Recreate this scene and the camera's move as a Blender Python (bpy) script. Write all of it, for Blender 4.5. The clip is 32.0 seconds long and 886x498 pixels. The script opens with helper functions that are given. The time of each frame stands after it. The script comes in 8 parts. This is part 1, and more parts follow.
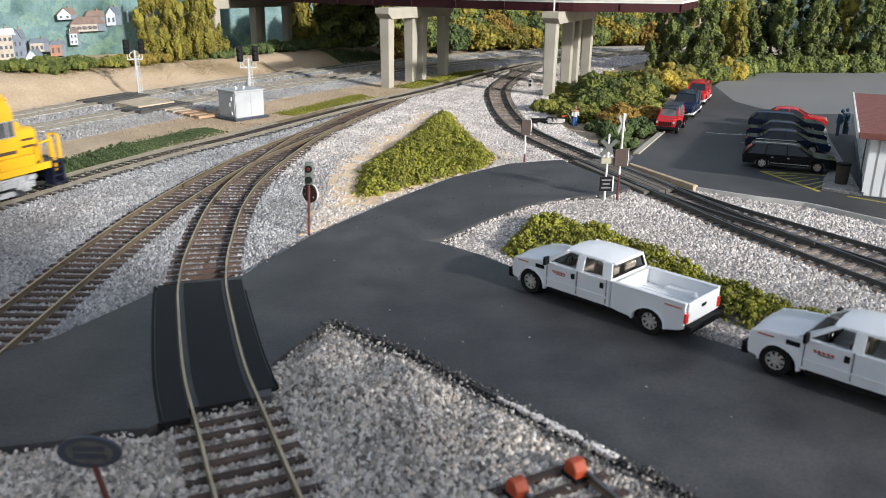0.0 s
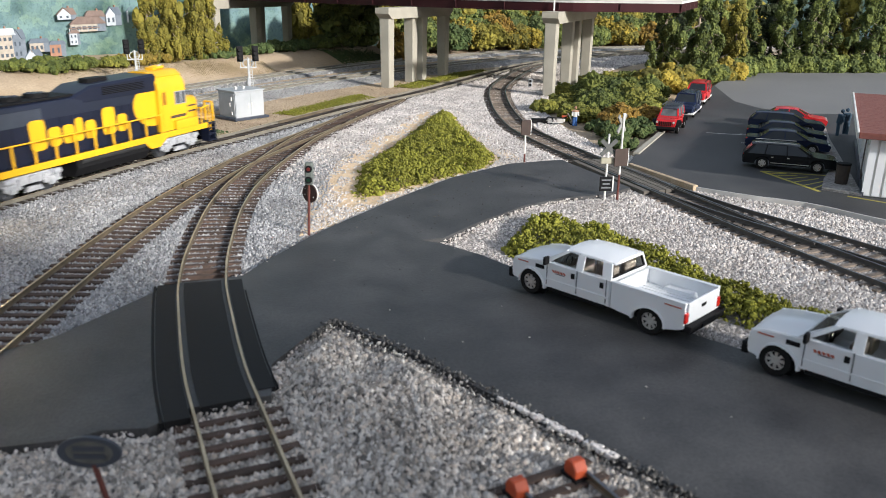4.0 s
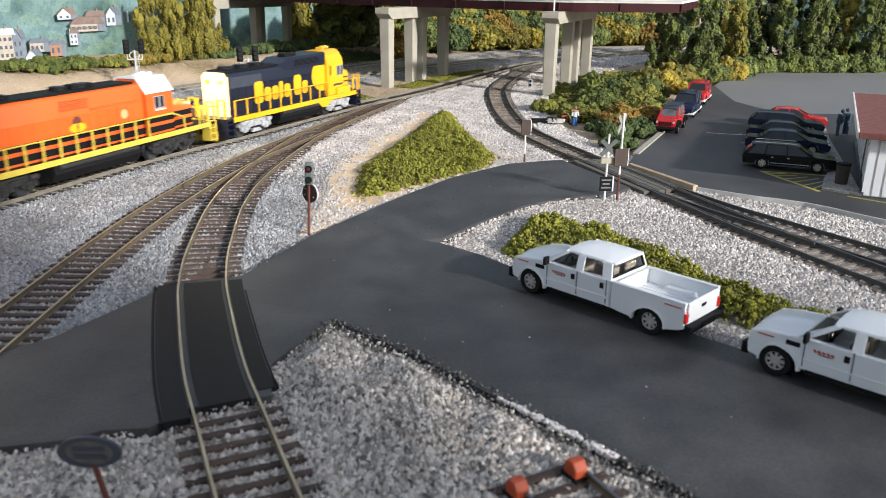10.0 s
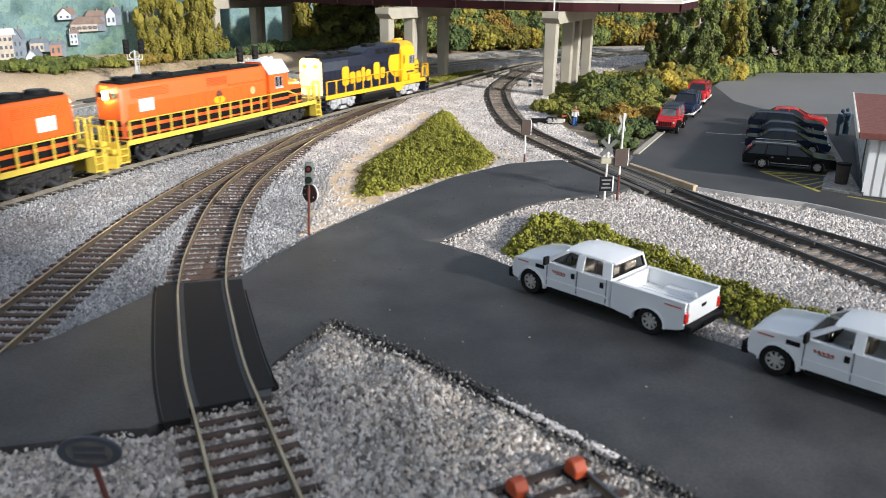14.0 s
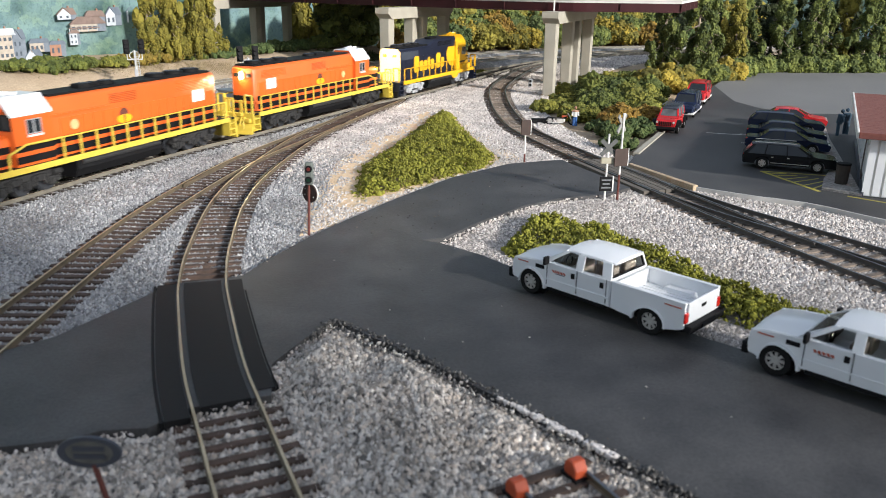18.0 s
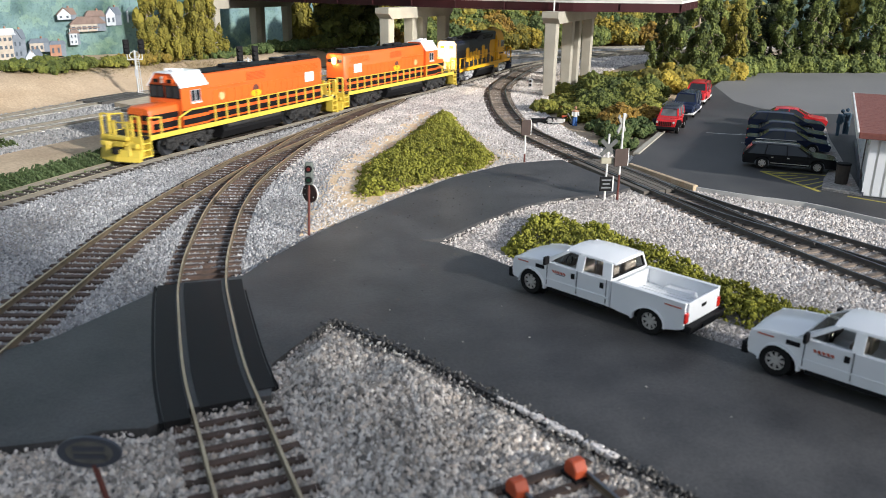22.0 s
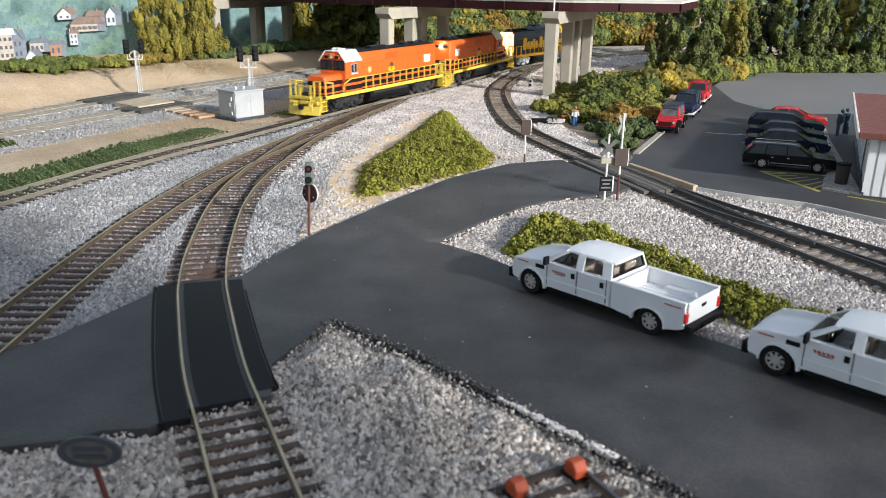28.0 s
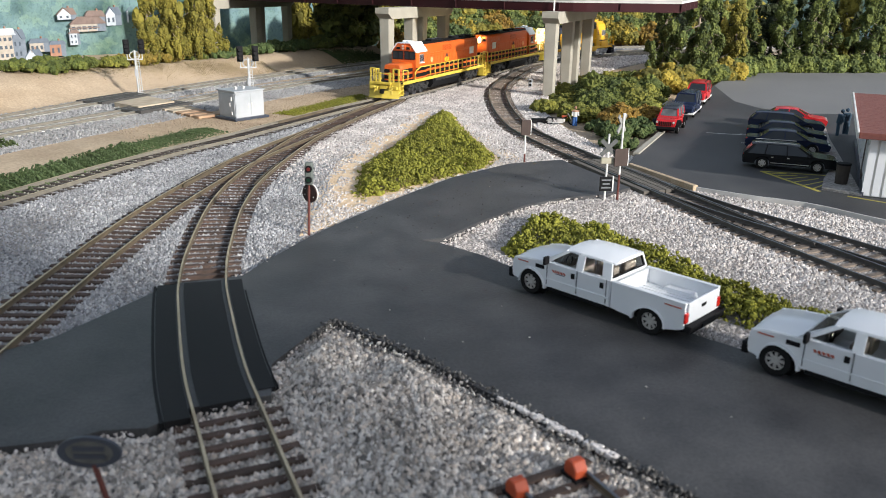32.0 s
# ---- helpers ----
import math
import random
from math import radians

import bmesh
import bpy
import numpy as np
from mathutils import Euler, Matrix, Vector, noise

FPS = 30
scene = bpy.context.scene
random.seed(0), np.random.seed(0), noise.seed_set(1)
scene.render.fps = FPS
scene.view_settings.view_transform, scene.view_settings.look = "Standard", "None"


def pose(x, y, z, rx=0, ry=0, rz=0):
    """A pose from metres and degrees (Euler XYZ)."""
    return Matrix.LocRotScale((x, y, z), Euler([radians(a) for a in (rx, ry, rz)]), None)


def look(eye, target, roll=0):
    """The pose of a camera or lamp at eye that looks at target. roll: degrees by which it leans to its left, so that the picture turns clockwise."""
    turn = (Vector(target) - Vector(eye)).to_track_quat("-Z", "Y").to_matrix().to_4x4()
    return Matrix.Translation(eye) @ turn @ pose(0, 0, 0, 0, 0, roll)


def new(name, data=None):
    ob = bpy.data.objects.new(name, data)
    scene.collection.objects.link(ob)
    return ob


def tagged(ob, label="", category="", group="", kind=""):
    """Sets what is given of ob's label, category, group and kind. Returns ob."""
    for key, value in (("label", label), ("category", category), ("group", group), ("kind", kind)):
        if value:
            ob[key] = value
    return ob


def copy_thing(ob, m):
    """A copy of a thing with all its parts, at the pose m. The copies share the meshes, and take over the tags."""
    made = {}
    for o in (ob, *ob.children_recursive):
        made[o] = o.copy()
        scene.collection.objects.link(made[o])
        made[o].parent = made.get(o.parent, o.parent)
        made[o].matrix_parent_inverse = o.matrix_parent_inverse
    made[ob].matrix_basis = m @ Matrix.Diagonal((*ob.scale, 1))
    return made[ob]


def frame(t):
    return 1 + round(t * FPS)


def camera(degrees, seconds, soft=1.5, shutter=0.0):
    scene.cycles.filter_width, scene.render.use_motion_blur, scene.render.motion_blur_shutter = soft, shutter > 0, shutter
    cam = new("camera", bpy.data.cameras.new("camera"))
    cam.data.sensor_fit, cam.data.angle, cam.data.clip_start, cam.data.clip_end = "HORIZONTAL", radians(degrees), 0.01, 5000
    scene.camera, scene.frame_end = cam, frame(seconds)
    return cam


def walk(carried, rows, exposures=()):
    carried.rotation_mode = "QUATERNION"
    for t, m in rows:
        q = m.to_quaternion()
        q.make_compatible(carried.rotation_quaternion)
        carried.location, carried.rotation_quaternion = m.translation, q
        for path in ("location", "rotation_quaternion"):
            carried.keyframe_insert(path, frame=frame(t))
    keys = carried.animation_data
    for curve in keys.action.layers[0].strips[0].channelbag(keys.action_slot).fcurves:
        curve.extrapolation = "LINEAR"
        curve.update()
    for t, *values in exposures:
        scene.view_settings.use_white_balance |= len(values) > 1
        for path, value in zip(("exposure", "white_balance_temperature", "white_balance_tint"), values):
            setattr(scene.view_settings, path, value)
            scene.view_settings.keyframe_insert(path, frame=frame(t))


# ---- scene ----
# All lengths below are written in millimetres (a layout at 1:87) and scaled by MM.
MM = 0.001
cam = camera(58.65, 32.0, soft=0.55, shutter=2.4)
EYE = (0.0, 0.0, 0.108)
CAM_POSE = Matrix.Translation(EYE) @ pose(0, 0, 0, 90 - 18.611, 0, 0) @ pose(0, 0, 0, 0, 0, 0.686)
cam.data.dof.use_dof, cam.data.dof.focus_distance, cam.data.dof.aperture_fstop = True, 0.58, 36.0
walk(cam, [(0.0, CAM_POSE), (32.0, CAM_POSE)], exposures=[(0.0, 0.86), (32.0, 0.86)])

# ---- light ----
SUN_AZ, SUN_EL = radians(-42), radians(19)   # direction towards the sun in plan, from +x
world = bpy.data.worlds.new("daylight")
scene.world = world
world.use_nodes = True
wn = world.node_tree
sky = wn.nodes.new("ShaderNodeTexSky")
sky.sky_type, sky.sun_disc = "NISHITA", False
sky.sun_elevation, sky.sun_rotation = SUN_EL, radians(90) - SUN_AZ
soft_sky = wn.nodes.new("ShaderNodeHueSaturation")      # the room's walls and ceiling grey the skylight
soft_sky.inputs["Saturation"].default_value = 0.6
wn.links.new(sky.outputs[0], soft_sky.inputs["Color"])
wn.links.new(soft_sky.outputs[0], wn.nodes["Background"].inputs[0])
wn.nodes["Background"].inputs[1].default_value = 0.130
sun_data = bpy.data.lights.new("sun", "SUN")
sun_data.energy, sun_data.angle, sun_data.color = 3.3, radians(2.2), (1.0, 0.97, 0.93)
sun = new("sun", sun_data)
sun.matrix_world = look((math.cos(SUN_AZ) * math.cos(SUN_EL), math.sin(SUN_AZ) * math.cos(SUN_EL), math.sin(SUN_EL)), (0, 0, 0))


# ---- materials ----
def material(name, c1, c2=None, size=5.0, rough=0.7, metal=0.0, bump=0.0, bump_size=0.6, grain=0.0, vary=0.0, island=0.0,
             emit=None, power=0.0, spec=0.5, c3=None, coat=0.0):
    """A procedural surface. size, bump_size: feature sizes in mm; bump: relief in mm; vary/island: spread of brightness from piece to piece."""
    m = bpy.data.materials.new(name)
    m.use_nodes = True
    nt = m.node_tree
    N, L = nt.nodes, nt.links
    b = N["Principled BSDF"]
    b.inputs["Roughness"].default_value = rough
    b.inputs["Metallic"].default_value = metal
    b.inputs["Specular IOR Level"].default_value = spec
    b.inputs["Coat Weight"].default_value = coat
    co = N.new("ShaderNodeTexCoord")
    n1 = N.new("ShaderNodeTexNoise")
    n1.inputs["Scale"].default_value, n1.inputs["Detail"].default_value = 1000.0 / size, 5
    L.new(co.outputs["Object"], n1.inputs["Vector"])
    mix = N.new("ShaderNodeMix")
    mix.data_type = "RGBA"
    ramp = N.new("ShaderNodeMapRange")
    ramp.inputs[1].default_value, ramp.inputs[2].default_value = 0.32, 0.68
    L.new(n1.outputs["Fac"], ramp.inputs[0])
    L.new(ramp.outputs[0], mix.inputs["Factor"])
    c2 = c2 or tuple(v * 0.85 for v in c1)
    mix.inputs[6].default_value, mix.inputs[7].default_value = (*c1, 1), (*c2, 1)
    out = mix.outputs[2]
    if c3:
        n3 = N.new("ShaderNodeTexNoise")
        n3.inputs["Scale"].default_value, n3.inputs["Detail"].default_value = 1000.0 / (size * 5.3), 3
        L.new(co.outputs["Object"], n3.inputs["Vector"])
        r3 = N.new("ShaderNodeMapRange")
        r3.inputs[1].default_value, r3.inputs[2].default_value = 0.45, 0.7
        L.new(n3.outputs["Fac"], r3.inputs[0])
        m3 = N.new("ShaderNodeMix")
        m3.data_type = "RGBA"
        m3.inputs[7].default_value = (*c3, 1)
        L.new(r3.outputs[0], m3.inputs["Factor"])
        L.new(out, m3.inputs[6])
        out = m3.outputs[2]
    if grain:
        n2 = N.new("ShaderNodeTexNoise")
        n2.inputs["Scale"].default_value, n2.inputs["Detail"].default_value = 1000.0 / bump_size, 2
        L.new(co.outputs["Object"], n2.inputs["Vector"])
        g = N.new("ShaderNodeMapRange")
        g.inputs[1].default_value, g.inputs[2].default_value, g.inputs[3].default_value, g.inputs[4].default_value = 0.25, 0.75, 1 - grain, 1 + grain
        L.new(n2.outputs["Fac"], g.inputs[0])
        hs = N.new("ShaderNodeHueSaturation")
        L.new(out, hs.inputs["Color"])
        L.new(g.outputs[0], hs.inputs["Value"])
        out = hs.outputs[0]
    for amount, node, socket in ((vary, "ShaderNodeObjectInfo", "Random"), (island, "ShaderNodeNewGeometry", "Random Per Island")):
        if amount:
            src = N.new(node)
            g = N.new("ShaderNodeMapRange")
            g.inputs[3].default_value, g.inputs[4].default_value = 1 - amount, 1 + amount
            L.new(src.outputs[socket], g.inputs[0])
            hs = N.new("ShaderNodeHueSaturation")
            L.new(out, hs.inputs["Color"])
            L.new(g.outputs[0], hs.inputs["Value"])
            out = hs.outputs[0]
    L.new(out, b.inputs["Base Color"])
    rr = N.new("ShaderNodeMapRange")
    rr.inputs[3].default_value, rr.inputs[4].default_value = max(0.03, rough - 0.08), min(1.0, rough + 0.08)
    L.new(n1.outputs["Fac"], rr.inputs[0])
    L.new(rr.outputs[0], b.inputs["Roughness"])
    if bump:
        nb = N.new("ShaderNodeTexNoise")
        nb.inputs["Scale"].default_value, nb.inputs["Detail"].default_value = 1000.0 / bump_size, 4
        L.new(co.outputs["Object"], nb.inputs["Vector"])
        bp = N.new("ShaderNodeBump")
        bp.inputs["Distance"].default_value, bp.inputs["Strength"].default_value = bump * MM, 1.0
        L.new(nb.outputs["Fac"], bp.inputs["Height"])
        L.new(bp.outputs[0], b.inputs["Normal"])
    if emit:
        b.inputs["Emission Color"].default_value, b.inputs["Emission Strength"].default_value = (*emit, 1), power
    return m


def mixed(name, colours, rough=0.8, by="Random Per Island"):
    """Pieces that each take one of several colours."""
    m = bpy.data.materials.new(name)
    m.use_nodes = True
    N, L = m.node_tree.nodes, m.node_tree.links
    b = N["Principled BSDF"]
    b.inputs["Roughness"].default_value = rough
    src = N.new("ShaderNodeNewGeometry" if by == "Random Per Island" else "ShaderNodeObjectInfo")
    r = N.new("ShaderNodeValToRGB")
    r.color_ramp.interpolation = "LINEAR"
    el = r.color_ramp.elements
    while len(el) < len(colours):
        el.new(0.5)
    for i, c in enumerate(colours):
        el[i].position, el[i].color = i / max(1, len(colours) - 1), (*c, 1)
    L.new(src.outputs[by], r.inputs[0])
    co = N.new("ShaderNodeTexCoord")
    n = N.new("ShaderNodeTexNoise")
    n.inputs["Scale"].default_value, n.inputs["Detail"].default_value = 1600, 3
    L.new(co.outputs["Object"], n.inputs["Vector"])
    g = N.new("ShaderNodeMapRange")
    g.inputs[1].default_value, g.inputs[2].default_value, g.inputs[3].default_value, g.inputs[4].default_value = 0.3, 0.7, 0.75, 1.2
    L.new(n.outputs["Fac"], g.inputs[0])
    hs = N.new("ShaderNodeHueSaturation")
    L.new(r.outputs[0], hs.inputs["Color"])
    L.new(g.outputs[0], hs.inputs["Value"])
    wide = N.new("ShaderNodeTexNoise")
    wide.inputs["Scale"].default_value, wide.inputs["Detail"].default_value = 32, 3
    L.new(co.outputs["Object"], wide.inputs["Vector"])
    g2 = N.new("ShaderNodeMapRange")
    g2.inputs[1].default_value, g2.inputs[2].default_value, g2.inputs[3].default_value, g2.inputs[4].default_value = 0.3, 0.7, 0.74, 1.14
    L.new(wide.outputs["Fac"], g2.inputs[0])
    hs2 = N.new("ShaderNodeHueSaturation")
    L.new(hs.outputs[0], hs2.inputs["Color"])
    L.new(g2.outputs[0], hs2.inputs["Value"])
    L.new(hs2.outputs[0], b.inputs["Base Color"])
    return m


def glass(name, tint, rough=0.05):
    m = bpy.data.materials.new(name)
    m.use_nodes = True
    b = m.node_tree.nodes["Principled BSDF"]
    b.inputs["Base Color"].default_value = (*tint, 1)
    b.inputs["Roughness"].default_value, b.inputs["Transmission Weight"].default_value, b.inputs["IOR"].default_value = rough, 1.0, 1.12
    return m


M = {}
M["asphalt"] = material("asphalt_paint", (0.037, 0.037, 0.039), (0.078, 0.077, 0.078), 22, 0.5, bump=0.14, bump_size=0.9, grain=0.22, c3=(0.034, 0.034, 0.035), spec=0.3)
M["asphalt_lot"] = material("asphalt_lot_paint", (0.052, 0.052, 0.055), (0.080, 0.079, 0.079), 34, 0.6, bump=0.12, bump_size=0.9, grain=0.14, c3=(0.028, 0.028, 0.030), spec=0.3)
M["sand"] = material("pale_sand", (0.74, 0.56, 0.37), (0.62, 0.45, 0.28), 14, 0.95, bump=0.5, bump_size=1.4, grain=0.2)
M["asphalt_grey"] = material("pale_grey_asphalt", (0.165, 0.162, 0.16), (0.20, 0.197, 0.194), 90, 0.6, bump=0.05, bump_size=1.2, grain=0.06)
M["crossing"] = material("black_styrene", (0.010, 0.010, 0.011), (0.017, 0.017, 0.018), 30, 0.6, bump=0.05, bump_size=1.0, spec=0.15)
M["dirt"] = material("sandy_soil", (0.44, 0.335, 0.225), (0.35, 0.26, 0.17), 26, 0.95, bump=0.6, bump_size=1.8, grain=0.2, c3=(0.50, 0.39, 0.275))
M["bed"] = material("ballast_bed", (0.44, 0.41, 0.38), (0.24, 0.225, 0.21), 2, 0.95, bump=0.8, bump_size=1.3, grain=0.35)
# darker than its stones, to put shade into the gaps between them
M["bed_white"] = material("gap_shade_ballast_bed", (0.40, 0.365, 0.335), (0.19, 0.17, 0.155), 1.3, 0.95, bump=0.8, bump_size=1.2, grain=0.35)
M["stone_white"] = mixed("white_limestone", [(0.26, 0.225, 0.20), (0.68, 0.61, 0.56), (0.84, 0.78, 0.74), (0.50, 0.45, 0.40), (0.88, 0.82, 0.78)])
M["stone_pale"] = mixed("pale_blue_grey_stone", [(0.14, 0.14, 0.145), (0.36, 0.36, 0.365), (0.58, 0.575, 0.57), (0.25, 0.25, 0.26), (0.50, 0.49, 0.475)])
M["stone_far"] = mixed("far_grey_stone", [(0.20, 0.195, 0.19), (0.34, 0.335, 0.325), (0.46, 0.45, 0.44), (0.28, 0.275, 0.27)])
M["stone_grey"] = mixed("grey_granite", [(0.11, 0.10, 0.09), (0.60, 0.535, 0.47), (0.90, 0.83, 0.75), (0.29, 0.26, 0.228), (0.82, 0.70, 0.585)])
M["rust"] = material("rusty_rail", (0.12, 0.085, 0.055), (0.17, 0.125, 0.085), 6, 0.7, metal=0.2, bump=0.05, bump_size=0.5)
M["rail_light"] = material("weathered_rail", (0.15, 0.115, 0.075), (0.10, 0.078, 0.052), 8, 0.6, metal=0.2)
M["rail_pale"] = material("dusty_rail", (0.20, 0.185, 0.15), (0.15, 0.135, 0.11), 8, 0.7, metal=0.1)
M["rail_dark"] = material("dark_rail", (0.075, 0.068, 0.062), (0.11, 0.10, 0.09), 8, 0.6, metal=0.3)
M["steel"] = material("polished_railhead", (0.56, 0.46, 0.31), (0.42, 0.33, 0.21), 10, 0.42, metal=0.6)
M["steel_dark"] = material("dull_railhead", (0.20, 0.21, 0.23), (0.13, 0.135, 0.15), 10, 0.3, metal=0.85)
M["tie_brown"] = material("brown_tie", (0.10, 0.062, 0.046), (0.055, 0.038, 0.030), 4, 0.85, bump=0.2, bump_size=0.8, vary=0.35)
M["tie_black"] = material("dark_tie", (0.042, 0.033, 0.028), (0.068, 0.054, 0.044), 4, 0.85, bump=0.2, bump_size=0.8, vary=0.35)
M["tie_dusty"] = material("dusty_dark_tie", (0.19, 0.15, 0.118), (0.115, 0.092, 0.074), 4, 0.85, bump=0.2, bump_size=0.8, vary=0.35)
M["tie_grey"] = material("concrete_tie", (0.60, 0.57, 0.51), (0.48, 0.455, 0.41), 5, 0.9, vary=0.12)
M["plank"] = material("weathered_timber", (0.40, 0.27, 0.17), (0.28, 0.17, 0.10), 7, 0.85, bump=0.1, bump_size=1.0, vary=0.2)
M["plank_pale"] = material("pale_timber", (0.46, 0.39, 0.29), (0.36, 0.29, 0.21), 9, 0.85, bump=0.1, bump_size=1.0, vary=0.2)
M["plank_grey"] = material("grey_timber", (0.13, 0.115, 0.095), (0.09, 0.08, 0.068), 7, 0.85, bump=0.1, bump_size=1.0, vary=0.12)
M["concrete"] = material("bridge_concrete", (0.36, 0.335, 0.28), (0.30, 0.28, 0.23), 22, 0.85, bump=0.06, bump_size=0.8, grain=0.05)
M["maroon"] = material("maroon_girder_paint", (0.040, 0.008, 0.010), (0.030, 0.006, 0.008), 20, 0.6, spec=0.2)
M["deck"] = material("pale_deck", (0.55, 0.54, 0.52), (0.46, 0.45, 0.43), 20, 0.8)
M["white"] = material("white_paint", (0.80, 0.815, 0.83), (0.75, 0.765, 0.785), 20, 0.35, coat=0.3)
M["seam"] = material("grey_panel_gap", (0.16, 0.17, 0.18), None, 6, 0.7)
M["offwhite"] = material("matt_white_plastic", (0.72, 0.71, 0.68), (0.62, 0.61, 0.58), 10, 0.6)
M["black"] = material("black_plastic", (0.008, 0.008, 0.009), (0.011, 0.011, 0.012), 8, 0.6, spec=0.12)
M["rubber"] = material("tyre_rubber", (0.009, 0.009, 0.009), (0.014, 0.0135, 0.013), 3, 0.8, spec=0.2)
M["chrome"] = material("chromed_plastic", (0.66, 0.64, 0.60), (0.52, 0.49, 0.45), 3, 0.35, metal=0.35)
M["silver"] = material("silver_paint", (0.44, 0.45, 0.47), (0.34, 0.35, 0.37), 5, 0.45, metal=0.35)
M["grey_metal"] = material("galvanised_grey", (0.40, 0.42, 0.44), (0.34, 0.36, 0.38), 9, 0.5, metal=0.2, c3=(0.48, 0.49, 0.50))
M["redbrown"] = material("red_oxide", (0.13, 0.035, 0.025), (0.09, 0.025, 0.02), 4, 0.7)
M["brown_board"] = material("brown_board", (0.050, 0.028, 0.021), (0.036, 0.021, 0.016), 6, 0.7)
M["red"] = material("red_car_paint", (0.50, 0.018, 0.022), (0.42, 0.014, 0.018), 12, 0.3, coat=0.15)
M["navy"] = material("navy_car_paint", (0.008, 0.016, 0.045), (0.006, 0.011, 0.032), 12, 0.22, spec=0.28)
M["blackcar"] = material("black_car_paint", (0.004, 0.0045, 0.006), (0.003, 0.0035, 0.005), 12, 0.22, spec=0.22)
M["orange_dark"] = material("sooty_orange", (0.46, 0.08, 0.012), (0.38, 0.065, 0.010), 6, 0.5)
M["slate"] = material("dark_slate_roof", (0.045, 0.055, 0.075), (0.035, 0.042, 0.06), 6, 0.4)
M["window"] = material("smoked_window", (0.02, 0.024, 0.03), (0.03, 0.035, 0.04), 10, 0.12, spec=0.3)
M["window_pale"] = material("pale_window", (0.13, 0.135, 0.14), (0.07, 0.075, 0.08), 6, 0.12)
# emission stands in for the rear lamp's light on the hood end
M["glow_yellow"] = material("yellow_with_lamp_glow", (0.78, 0.5, 0.1), None, 14, 0.4, emit=(1.0, 0.80, 0.50), power=0.75)
M["seat"] = material("beige_interior", (0.30, 0.25, 0.20), (0.2, 0.17, 0.14), 6, 0.8)
M["glass"] = glass("clear_window", (0.80, 0.82, 0.83))
M["lens_red"] = material("red_lens", (0.6, 0.02, 0.015), (0.5, 0.015, 0.012), 4, 0.2, coat=0.5)
M["orange"] = material("orange_plastic", (0.52, 0.085, 0.028), (0.40, 0.062, 0.02), 5, 0.5)
M["yellowline"] = material("yellow_line_paint", (0.48, 0.42, 0.06), (0.36, 0.32, 0.06), 5, 0.7)
M["roofred"] = material("red_brown_shingle", (0.20, 0.065, 0.05), (0.15, 0.05, 0.04), 3, 0.85, bump=0.2, bump_size=1.0)
M["moss"] = mixed("olive_ground_foam", [(0.15, 0.15, 0.016), (0.21, 0.21, 0.022), (0.27, 0.265, 0.032), (0.17, 0.172, 0.018)], 0.9)
M["bush"] = mixed("hedge_foam", [(0.055, 0.068, 0.010), (0.13, 0.135, 0.02), (0.21, 0.20, 0.03), (0.09, 0.10, 0.015)], 0.9)
M["green"] = mixed("dark_green_foam", [(0.028, 0.055, 0.014), (0.058, 0.09, 0.024), (0.09, 0.115, 0.034), (0.036, 0.062, 0.016)], 0.9)
M["rustleaf"] = mixed("autumn_orange_foam", [(0.17, 0.095, 0.014), (0.27, 0.165, 0.022), (0.12, 0.085, 0.014), (0.22, 0.12, 0.016)], 0.9)
M["yellowleaf"] = mixed("autumn_yellow_foam", [(0.20, 0.15, 0.015), (0.32, 0.24, 0.03), (0.15, 0.125, 0.015), (0.09, 0.085, 0.014)], 0.9)
M["olive"] = mixed("olive_tree_foam", [(0.10, 0.09, 0.012), (0.17, 0.15, 0.02), (0.25, 0.21, 0.03), (0.13, 0.12, 0.015)], 0.9)
M["forest"] = mixed("dark_forest_foam", [(0.028, 0.045, 0.012), (0.08, 0.105, 0.024), (0.165, 0.19, 0.04), (0.05, 0.075, 0.018)], 0.9)
M["bark"] = material("pale_bark", (0.28, 0.23, 0.18), (0.16, 0.13, 0.10), 5, 0.9, bump=0.2, bump_size=1.0)
M["loco_yellow"] = material("warm_yellow_paint", (0.78, 0.43, 0.015), (0.72, 0.38, 0.012), 25, 0.4)
M["loco_blue"] = material("dark_blue_paint", (0.006, 0.009, 0.022), (0.009, 0.012, 0.028), 25, 0.38)
M["loco_orange"] = material("orange_paint", (0.66, 0.12, 0.018), (0.60, 0.105, 0.014), 25, 0.4)
M["gunmetal"] = material("sooty_black_metal", (0.022, 0.022, 0.023), (0.034, 0.033, 0.032), 6, 0.55, spec=0.3)
M["bright_silver"] = material("bright_silver_paint", (0.50, 0.51, 0.53), (0.36, 0.37, 0.39), 5, 0.45, metal=0.2)
M["amber"] = material("amber_window", (0.34, 0.14, 0.02), None, 5, 0.3)
M["roundel"] = material("pale_orange_disc", (0.80, 0.42, 0.20), None, 5, 0.5)
M["rail_yellow"] = material("handrail_yellow", (0.62, 0.47, 0.07), (0.54, 0.40, 0.05), 8, 0.5)
M["lamp"] = material("lit_headlight", (0.9, 0.85, 0.7), None, 5, 0.3, emit=(1.0, 0.86, 0.62), power=14.0)
M["lamp_strong"] = material("lit_rear_lamp", (0.9, 0.85, 0.7), None, 5, 0.3, emit=(1.0, 0.82, 0.5), power=420.0)
M["lamp_beam"] = material("lit_bright_headlight", (0.9, 0.9, 0.9), None, 5, 0.3, emit=(1.0, 0.9, 0.72), power=1200.0)


